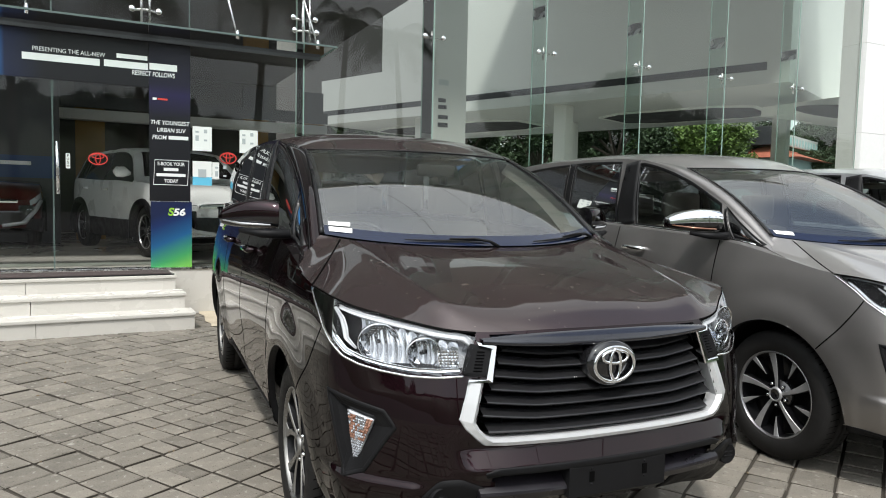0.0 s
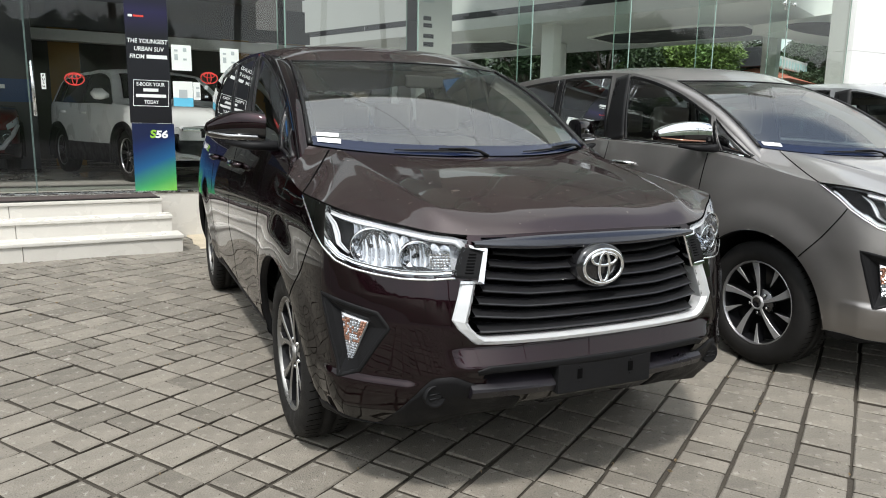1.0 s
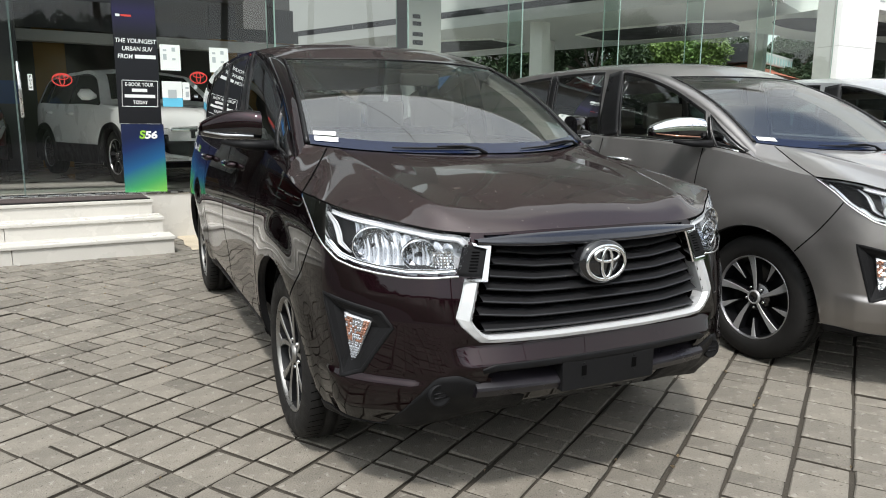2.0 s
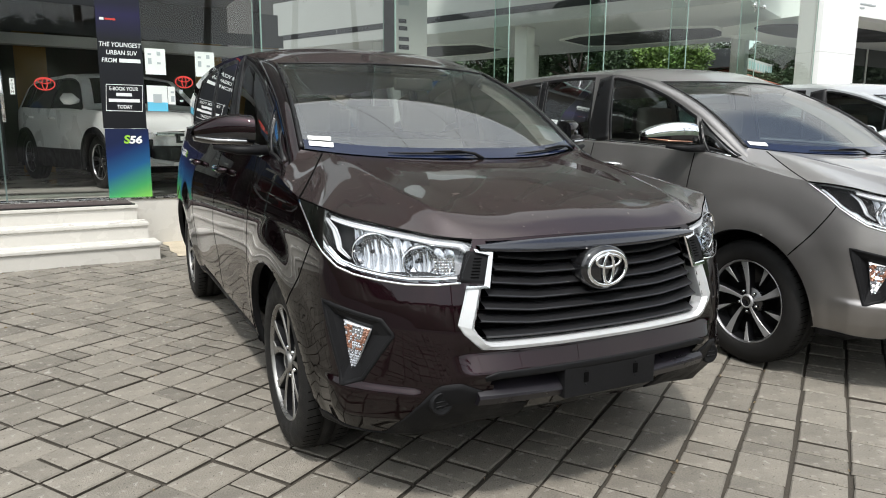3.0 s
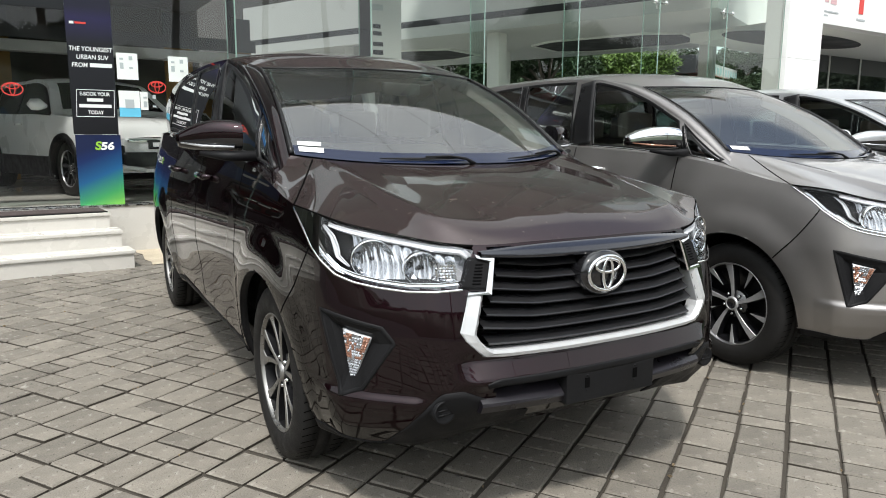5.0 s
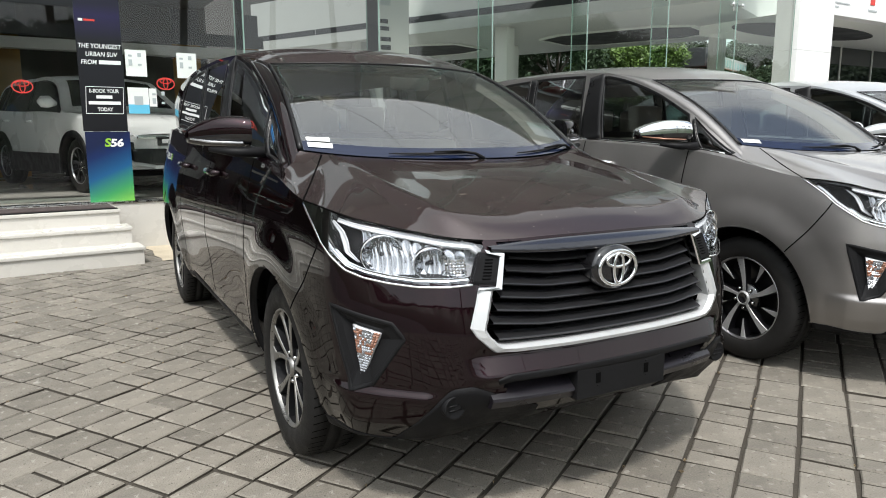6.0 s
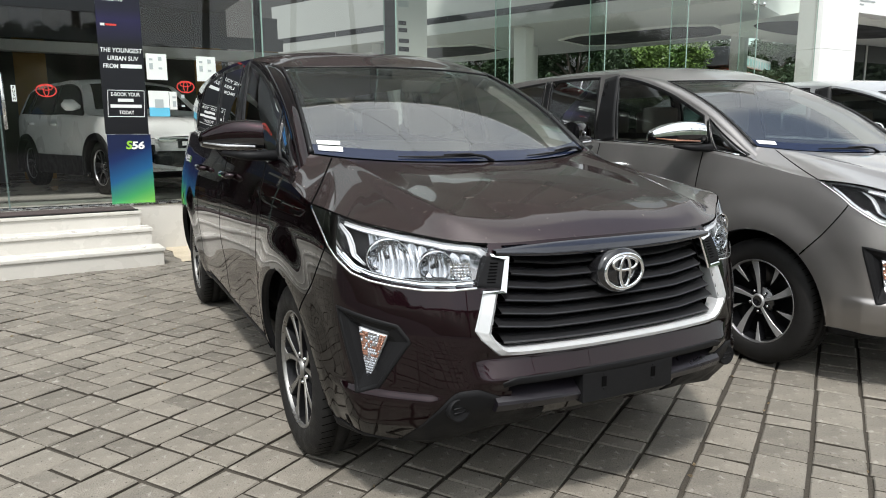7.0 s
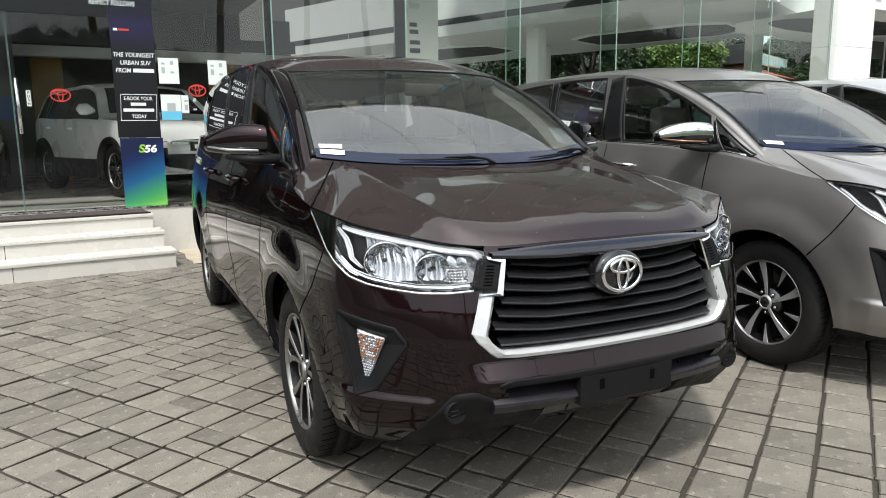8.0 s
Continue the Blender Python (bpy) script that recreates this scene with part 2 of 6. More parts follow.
def box_bm(x0, x1, y0, y1, z0, z1, bevel=0.0):
    bm = bmesh.new()
    bmesh.ops.create_cube(bm, size=1, matrix=Matrix.LocRotScale(((x0 + x1) / 2, (y0 + y1) / 2, (z0 + z1) / 2), None, (abs(x1 - x0), abs(y1 - y0), abs(z1 - z0))))
    if bevel:
        bmesh.ops.bevel(bm, geom=bm.edges[:], offset=bevel, segments=2, affect="EDGES", profile=0.7)
    return bm


def box(name, x0, x1, y0, y1, z0, z1, material, parent=None, bevel=0.0, label=""):
    return part(name, box_bm(x0, x1, y0, y1, z0, z1, bevel), material, parent, label)


def lathe(profile, n=48, axis="x", centre=(0, 0, 0), arc=(0, 2 * math.pi)):
    """Turn (along, radius) pairs round an axis. Returns verts and faces."""
    full = abs(arc[1] - arc[0] - 2 * math.pi) < 1e-6
    m = n if full else n + 1
    verts, faces = [], []
    for i in range(m):
        a = arc[0] + (arc[1] - arc[0]) * i / n
        for h, r in profile:
            p = {"x": (h, r * math.cos(a), r * math.sin(a)), "y": (r * math.cos(a), h, r * math.sin(a)), "z": (r * math.cos(a), r * math.sin(a), h)}[axis]
            verts.append([p[k] + centre[k] for k in range(3)])
    k = len(profile)
    for i in range(n):
        j = (i + 1) % m
        for q in range(k - 1):
            faces.append((i * k + q, i * k + q + 1, j * k + q + 1, j * k + q))
    return verts, faces


def tube(points, radius, n=8):
    """A round bar along points, radius a number or one for each point. Returns verts and faces."""
    pts = [Vector(p) for p in points]
    verts, faces = [], []
    for i, p in enumerate(pts):
        d = (pts[min(i + 1, len(pts) - 1)] - pts[max(i - 1, 0)]).normalized()
        a = d.orthogonal().normalized() if abs(d.z) > 0.9 else d.cross(Vector((0, 0, 1))).normalized()
        b = d.cross(a)
        r = float(radius[i] if isinstance(radius, (list, tuple)) else radius)
        for k in range(n):
            w = 2 * math.pi * k / n
            verts.append(p + r * (a * math.cos(w) + b * math.sin(w)))
    for i in range(len(pts) - 1):
        for k in range(n):
            faces.append((i * n + k, i * n + (k + 1) % n, (i + 1) * n + (k + 1) % n, (i + 1) * n + k))
    faces.append(tuple(range(n))[::-1])
    faces.append(tuple(range((len(pts) - 1) * n, len(pts) * n)))
    return verts, faces


def join(*chunks):
    verts, faces = [], []
    for v, f in chunks:
        o = len(verts)
        verts += list(v)
        faces += [tuple(i + o for i in q) for q in f]
    return verts, faces


def crom(pts, t):
    """Catmull-Rom through pts at t (0 to len - 1)."""
    p = np.asarray(pts, float)
    if p.ndim == 1:
        p = p[:, None]
    t = np.clip(np.asarray(t, float), 0, len(p) - 1 - 1e-9)
    i = t.astype(int)
    f = (t - i)[..., None]
    g = lambda k: p[np.clip(i + k, 0, len(p) - 1)]
    a, b, c, d = g(-1), g(0), g(1), g(2)
    return 0.5 * (2 * b + (c - a) * f + (2 * a - 5 * b + 4 * c - d) * f ** 2 + (3 * b - a - 3 * c + d) * f ** 3)


def sheet(f, us, vs, keep=None):
    """A grid of f(u, v) points. keep(u, v) tells which cells stay."""
    verts = [f(u, v) for u in us for v in vs]
    n = len(vs)
    faces = []
    for i in range(len(us) - 1):
        for j in range(n - 1):
            if keep is None or keep((us[i] + us[i + 1]) / 2, (vs[j] + vs[j + 1]) / 2):
                faces.append((i * n + j, (i + 1) * n + j, (i + 1) * n + j + 1, i * n + j + 1))
    return verts, faces


def thing(name, label, category, m=None, group="", kind=""):
    ob = new(name)
    ob.empty_display_size = 0.2
    if m is not None:
        ob.matrix_basis = m
    return tagged(ob, label, category, group, kind)


def words(name, text, size, x, z, material, parent, y=0.0, align="CENTER", shear=0.0, stretch=1.0, bold=0.0, turn=0.0):
    """Raised lettering on an upright face, as one mesh."""
    cu = bpy.data.curves.new(name, "FONT")
    cu.body, cu.size, cu.align_x, cu.extrude, cu.shear, cu.offset = text, size, align, 0.0008, shear, bold
    tmp = bpy.data.objects.new(name, cu)
    me = bpy.data.meshes.new_from_object(tmp)
    bpy.data.objects.remove(tmp)
    me.materials.clear()
    me.materials.append(material)
    ob = new(name, me)
    ob.matrix_basis = pose(x, y, z, 90, 0, turn) @ Matrix.Diagonal((stretch, 1, 1, 1))
    ob.parent = parent
    return ob


# ---- ground ----
piece("ground", [(-150, -150, -0.03), (150, -150, -0.03), (150, 150, -0.03), (-150, 150, -0.03)], [(0, 1, 2, 3)], GROUND, smooth=False)
tagged(bpy.data.objects["ground"], "worn dark asphalt round the paved forecourt", "ground", kind="structure")
pavement = piece("pavement", [(-6.0, -5.2, -0.015), (16, -5.2, -0.015), (16, 7.5, -0.015), (-6.0, 7.5, -0.015)], [(0, 1, 2, 3)], SOIL, smooth=False)
tagged(pavement, "forecourt of grey rough stone pavers with wide dark joints", "pavement", kind="structure")

# ---- showroom front: local x along the glass, y into the building ----
FRONT = pose(-0.92, 6.45, 0, 0, 0, 3.0)
SILL = 0.49


def on_front(ob):
    ob.matrix_basis = FRONT @ ob.matrix_basis
    return ob


plinth = thing("wall_plinth", "low white tiled plinth under the showroom glass", "wall", FRONT, kind="structure")
box("plinth_core", -8, 13.2, 0.0, 0.5, -0.02, SILL - 0.004, WHITE_TILE, plinth, 0.006)
box("sill_strip", -8, 13.2, -0.012, 0.16, SILL - 0.002, SILL + 0.018, STEEL, plinth, 0.003)

steps = thing("entrance_steps", "three white tiled entrance steps with a rounded nosing", "steps", pose(-1.09, 6.45, 0, 0, 0, 5.5))
for i, (out, top) in enumerate(((1.05, 0.165), (0.76, 0.325), (0.48, 0.475))):
    for k in range(5):
        x1 = -0.02 + 0.05 * (2 - i) - 1.35 * k
        box("riser", max(x1 - 1.346, -6.0), x1, -out, -out + 0.30 if i < 2 else 0.02, -0.02, top - 0.034, WHITE_TILE, steps, 0.003)
        box("tread", max(x1 - 1.346, -6.0), x1 + 0.012, -out - 0.016, -out + 0.31 if i < 2 else 0.02, top - 0.032, top, WHITE_TILE, steps, 0.008)
mat = thing("door_mat", "dark brown fibre door mat on the top step", "mat", pose(-1.09, 6.45, 0.476, 0, 0, 5.5))
box("mat_body", -5.0, -0.05, -0.44, -0.06, 0, 0.018, MAT, mat, 0.008)
box("mat_edge", -5.02, -0.03, -0.475, -0.441, 0, 0.012, RUBBER, mat, 0.003)

# glass panes between the fins
JOINTS = [-4.9, -3.15, -1.30, 0.03, 1.31, 3.01, 4.75, 6.50, 8.26, 10.00, 11.70]
TOP = 9.6
for a, b in zip(JOINTS[:-1], JOINTS[1:]):
    w = thing("window_front", "tall frameless clear glass pane of the showroom front", "window", FRONT, "facade panes", "structure")
    if b < 1.5:
        levels = (SILL + 0.02, 2.98, TOP)
    else:
        levels = (SILL + 0.02, 5.2, TOP)
    for z0, z1 in zip(levels[:-1], levels[1:]):
        p = piece("pane", [(a + 0.006, 0.06, z0), (b - 0.006, 0.06, z0), (b - 0.006, 0.06, z1 - 0.01), (a + 0.006, 0.06, z1 - 0.01)], [(0, 1, 2, 3)], PANE_DARK if 1.0 < a < 2.0 else PANE_CLEAR if a < 1.0 else PANE, w, smooth=False)
        p.visible_shadow = False
    for x in (a + 0.001, b - 0.007):
        box("pane_edge", x, x + 0.006, 0.054, 0.066, SILL + 0.02, TOP, FIN_EDGE if x > 1 else DARK_EDGE, w)
for x in JOINTS[4:-1]:
    fin = thing("glass_fin", "upright green-edged glass fin stiffening the facade", "glass fin", FRONT @ pose(x, 0, 0), "glass fins")
    p = piece("fin_pane", [(0, 0.09, SILL), (0, 0.40, SILL), (0, 0.40, TOP), (0, 0.09, TOP)], [(0, 1, 2, 3)], FIN_GLASS, fin, smooth=False)
    p.visible_shadow = False
    box("fin_edge", -0.006, 0.006, 0.40, 0.412, SILL, TOP, FIN_EDGE, fin)
    box("splice_plate", -0.012, 0.012, 0.10, 0.39, 3.93, 4.10, STEEL, fin, 0.004)
    for z in (3.42, 5.15):
        sp = thing("spider_fitting", "polished steel spider bracket with round bolts", "bracket", FRONT @ pose(x, 0, z), "glass fittings")
        v, f = tube([(-0.13, 0.09, 0.0), (0.0, 0.12, 0.0), (0.13, 0.09, 0.0)], 0.014)
        piece("arm", v, f, STEEL, sp)
        v, f = tube([(0, 0.12, -0.09), (0, 0.12, 0.09)], 0.016)
        piece("post", v, f, STEEL, sp)
        for s in (-0.13, 0.13):
            v, f = lathe([(0.03, 0.0), (0.03, 0.03), (0.045, 0.033), (0.058, 0.028), (0.10, 0.01)], 20, "y", (s, 0, 0))
            piece("bolt_cap", v, f, CHROME, sp)

# right-hand pillar
pillar = thing("pillar", "white clad pillar with thin horizontal joints", "pillar", FRONT, kind="structure")
for z0, z1 in ((-0.02, 1.05), (1.054, 2.76), (2.764, 4.4), (4.404, 9.1)):
    box("cladding_panel", 11.74, 12.88, -0.02, 0.46, z0, z1, WHITE_PANEL, pillar, 0.004)


# ---- people carrier: local origin on the ground under the nose, facing -y ----
PLAN = [(0, 0), (0.20, 0.004), (0.40, 0.024), (0.53, 0.055), (0.62, 0.108), (0.70, 0.178), (0.77, 0.25), (0.822, 0.335), (0.848, 0.47), (0.86, 0.66), (0.866, 0.905),
        (0.868, 1.25), (0.868, 1.7), (0.868, 2.3), (0.868, 2.9), (0.868, 3.4), (0.865, 3.8), (0.85, 4.2), (0.79, 4.5), (0.6, 4.67), (0.3, 4.725), (0, 4.735)]
Z_TOP = [0.905, 0.905, 0.902, 0.912, 0.928, 0.945, 0.962, 0.980, 0.993, 1.005, 1.05, 1.105, 1.135, 1.16, 1.185, 1.21, 1.23, 1.245, 1.24, 1.22, 1.20, 1.20]
Z_LOW = [0.335, 0.33, 0.315, 0.298, 0.285, 0.28, 0.282, 0.287, 0.292, 0.285, 0.275, 0.27, 0.27, 0.27, 0.27, 0.27, 0.275, 0.30, 0.33, 0.34, 0.34, 0.34]
NOSE_Z = [0.20, 0.30, 0.36, 0.42, 0.48, 0.506, 0.514, 0.572, 0.60, 0.64, 0.72, 0.80, 0.87, 0.90, 0.94, 1.00]
NOSE_Y = [0.20, 0.13, 0.06, 0.012, -0.006, -0.022, -0.021, 0.016, 0.006, 0.009, 0.025, 0.046, 0.064, 0.086, 0.107, 0.152]
SIDE_Z = [0.20, 0.27, 0.33, 0.40, 0.48, 0.58, 0.70, 0.80, 0.88, 0.96, 1.05, 1.12, 1.20, 1.27]
SIDE_W = [0.890, 0.912, 0.943, 0.966, 0.980, 0.992, 1.0, 0.994, 0.984, 0.970, 0.945, 0.922, 0.898, 0.88]
AXLES = (0.905, 3.655)
HUB_Z, TYRE_R, ARCH_R = 0.335, 0.335, 0.392


TAB_C = np.linspace(0, 21, 4201)
TAB_XY = crom(PLAN, TAB_C)
TAB_X, TAB_Y = TAB_XY[:, 0].tolist(), TAB_XY[:, 1].tolist()
TAB_TOP, TAB_LOW = crom(Z_TOP, TAB_C)[:, 0].tolist(), crom(Z_LOW, TAB_C)[:, 0].tolist()
TAB_Z = np.linspace(0.1, 1.3, 1201)
SOFT, CHIN = np.ones(61) / 61, float(np.interp(0.45, NOSE_Z, NOSE_Y))
TAB_NOSE = np.interp(TAB_Z, NOSE_Z, NOSE_Y).tolist()
TAB_W = np.convolve(np.pad(np.interp(TAB_Z, SIDE_Z, SIDE_W), 30, mode="edge"), SOFT, "valid").tolist()


def pick(table, t):
    """Straight reading between the entries of a table."""
    t = min(max(t, 0.0), len(table) - 1.001)
    i = int(t)
    return table[i] + (table[i + 1] - table[i]) * (t - i)


def skin(c, z):
    """The body's side and nose: c is the station round the plan (minus: the other side), z the height."""
    s = -1 if c < 0 else 1
    a = min(abs(c), 20.999)
    x, y = pick(TAB_X, a * 200), pick(TAB_Y, a * 200)
    k = min(max((9.0 - a) / 5.0, 0), 1)
    k = k * k * (3 - 2 * k)
    zz = (z - 0.1) * 1000
    flare = 0.0
    if 3.4 < a < 7.8 and 0.28 < z < 0.475:
        # a shelf under the lamp recess
        side = min(1.0, (a - 3.4) / 0.8, (7.8 - a) / 0.6)
        drop = min(1.0, (0.475 - z) / 0.035)
        flare = 0.022 * side * drop * drop * (3 - 2 * drop) * min(1.0, 0.45 + (z - 0.28) / 0.12)
    bulge = 0.0
    if a > 6.5 and z < 0.92:
        # flared arches, and doors that fall in between them
        for ya in (0.905, 3.655):
            d = math.hypot(y - ya, z - 0.335)
            if d < 0.60:
                q = min(1.0, max(0.0, (0.56 - d) / 0.15))
                bulge = 0.016 * q * q * (3 - 2 * q) * min(1.0, (a - 6.5) / 1.5)
        if 1.2 < y < 3.3:
            q = min(1.0, (y - 1.2) / 0.35, (3.3 - y) / 0.35)
            bulge -= 0.011 * q * q * (3 - 2 * q) * math.exp(-((z - 0.52) / 0.12) ** 2)
    # the chin tucks under in the middle only
    nose = pick(TAB_NOSE, zz)
    if a > 2.45 and 0.48 < z < 0.64:
        out = min(1.0, (a - 2.45) / 0.7)
        plain = -0.006 + (z - 0.48) * 0.094
        nose += (plain - nose) * out * out * (3 - 2 * out)
    if z < 0.45 and a > 2.2:
        keep = 1 - 0.5 * min(1.0, (a - 2.2) / 2.0)
        nose = CHIN + (nose - CHIN) * keep
    return Vector((s * (x * pick(TAB_W, zz) + 0.6 * flare + bulge), y + k * nose - 0.7 * flare, z))


def z_top(c):
    return pick(TAB_TOP, abs(c) * 200)


def z_low(c):
    return pick(TAB_LOW, abs(c) * 200)


def skin_normal(c, z):
    d = 0.02
    n = (skin(c + d, z) - skin(c - d, z)).cross(skin(c, z + 0.01) - skin(c, z - 0.01))
    return n.normalized()


def proud(c, z, off):
    p = skin(c, z)
    return p + skin_normal(c, z) * off if off else p


def station_x(x, z):
    """The station where the nose is x wide at the height z."""
    c = float(np.interp(abs(x) / pick(TAB_W, (z - 0.1) * 1000), TAB_X[:2001], TAB_C[:2001]))
    return math.copysign(c, x)


def station_y(y, side):
    return float(np.interp(y, TAB_Y, TAB_C)) * side


def station_nose(y, z):
    """The station round the front corner that lies y back at the height z."""
    cs = np.linspace(3, 10, 281)
    return float(np.interp(y, [skin(c, z).y for c in cs], cs))


def within(poly, x, y):
    inside = False
    for (x0, y0), (x1, y1) in zip(poly, poly[1:] + poly[:1]):
        if (y0 > y) != (y1 > y) and x < (x1 - x0) * (y - y0) / (y1 - y0) + x0:
            inside = not inside
    return inside


def ribbon(path, width, height, closed=False, sink=0.006, surface=proud):
    """A moulding along (c, z) points of the skin: rectangular with softened edges."""
    pts = [(c, z) for c, z in path]
    n = len(pts)
    rows = []
    for i, (c, z) in enumerate(pts):
        p = surface(c, z, 0)
        q = surface(*pts[(i + 1) % n if closed else min(i + 1, n - 1)], 0)
        r = surface(*pts[(i - 1) % n if closed else max(i - 1, 0)], 0)
        d = (q - r).normalized()
        nn = (surface(c, z, 0.01) - p).normalized()
        side = d.cross(nn).normalized()
        w = width[i] if isinstance(width, (list, tuple)) else width
        rows.append([p + side * (-w / 2) - nn * sink, p + side * (-w / 2) + nn * height * 0.6, p + side * (-w * 0.32) + nn * height,
                     p + side * (w * 0.32) + nn * height, p + side * (w / 2) + nn * height * 0.6, p + side * (w / 2) - nn * sink])
    verts = [v for r in rows for v in r]
    faces = []
    for i in range(n if closed else n - 1):
        j = (i + 1) % n
        for k in range(5):
            faces.append((i * 6 + k, j * 6 + k, j * 6 + k + 1, i * 6 + k + 1))
    if not closed:
        faces += [tuple(range(6)), tuple(range((n - 1) * 6, n * 6))[::-1]]
    return verts, faces


def fine(path, n=8):
    """More points along a (c, z) path, in straight stretches."""
    out = []
    for (a, b), (c, d) in zip(path[:-1], path[1:]):
        out += [(a + (c - a) * i / n, b + (d - b) * i / n) for i in range(n)]
    return out + [path[-1]]


def panel(low, high, off, thick=0.0, nu=24, nv=8, surface=proud):
    """A patch of the skin between two (c, z) polylines, off metres proud, with a turned-in rim."""
    def at(poly, t):
        u = t * (len(poly) - 1)
        i = min(int(u), len(poly) - 2)
        f = u - i
        return tuple(poly[i][k] + (poly[i + 1][k] - poly[i][k]) * f for k in (0, 1))
    def f(u, v):
        a, b = at(low, u), at(high, u)
        return surface(a[0] + (b[0] - a[0]) * v, a[1] + (b[1] - a[1]) * v, off)
    us, vs = np.linspace(0, 1, nu + 1), np.linspace(0, 1, nv + 1)
    verts, faces = sheet(f, us, vs)
    if thick:
        rim = [i * (nv + 1) for i in range(nu + 1)] + [nu * (nv + 1) + j for j in range(1, nv + 1)] + [i * (nv + 1) + nv for i in range(nu - 1, -1, -1)] + [j for j in range(nv - 1, 0, -1)]
        o = len(verts)
        def g(k):
            i, j = divmod(k, nv + 1)
            a, b = at(low, us[i]), at(high, us[i])
            return surface(a[0] + (b[0] - a[0]) * vs[j], a[1] + (b[1] - a[1]) * vs[j], off - thick)
        verts += [g(k) for k in rim]
        m = len(rim)
        faces += [(rim[i], o + i, o + (i + 1) % m, rim[(i + 1) % m]) for i in range(m)]
    return verts, faces


# greenhouse curves, one side (x > 0)
RAIL = [(0.755, 0.98, 1.075), (0.746, 1.036, 1.100), (0.722, 1.228, 1.210), (0.701, 1.418, 1.330), (0.684, 1.682, 1.458), (0.670, 1.947, 1.555), (0.660, 2.2, 1.615), (0.655, 2.6, 1.640), (0.653, 3.0, 1.648), (0.652, 3.6, 1.640), (0.660, 4.2, 1.58), (0.675, 4.55, 1.45)]


def screen_low(q):
    """The windscreen's lower edge, from the middle (0) to the corner (1)."""
    return Vector((0.676 * q, 0.85 + 0.25 * q * q, 1.112 + 0.038 * q ** 3))


def screen_top(q):
    return Vector((0.586 * q, 1.67 + 0.19 * q * q, 1.553 - 0.004 * q * q))


RAIL_YS = np.linspace(0.98, 4.55, 400)
RAIL_PTS = crom(RAIL, np.interp(RAIL_YS, [p[1] for p in RAIL], range(len(RAIL))))
RAIL_X, RAIL_Z = RAIL_PTS[:, 0].tolist(), RAIL_PTS[:, 2].tolist()


def rail_at(y):
    t = (y - 0.98) / (4.55 - 0.98) * 399
    return Vector((pick(RAIL_X, t), y, pick(RAIL_Z, t)))


def flank(side):
    """The upper side: (y, w) with w from the waist to the roof rail; off to the outside."""
    def f(y, w, off=0.0):
        c = station_y(y, 1)
        a = skin(c, z_top(c))
        k = min(1.0, max(0.0, (y - 0.84) / 0.22))
        k = k * k * (3 - 2 * k)
        b = a.lerp(rail_at(max(y, 0.98)), k)
        b.y = y
        ledge = a + Vector((-0.050, 0, 0.010)) * k
        p = a.lerp(ledge, w / 0.05) if w < 0.05 else ledge.lerp(b, (w - 0.05) / 0.95)
        p.x += 0.014 * k * math.sin(math.pi * w) + off
        return Vector((side * p.x, p.y, p.z))
    return f


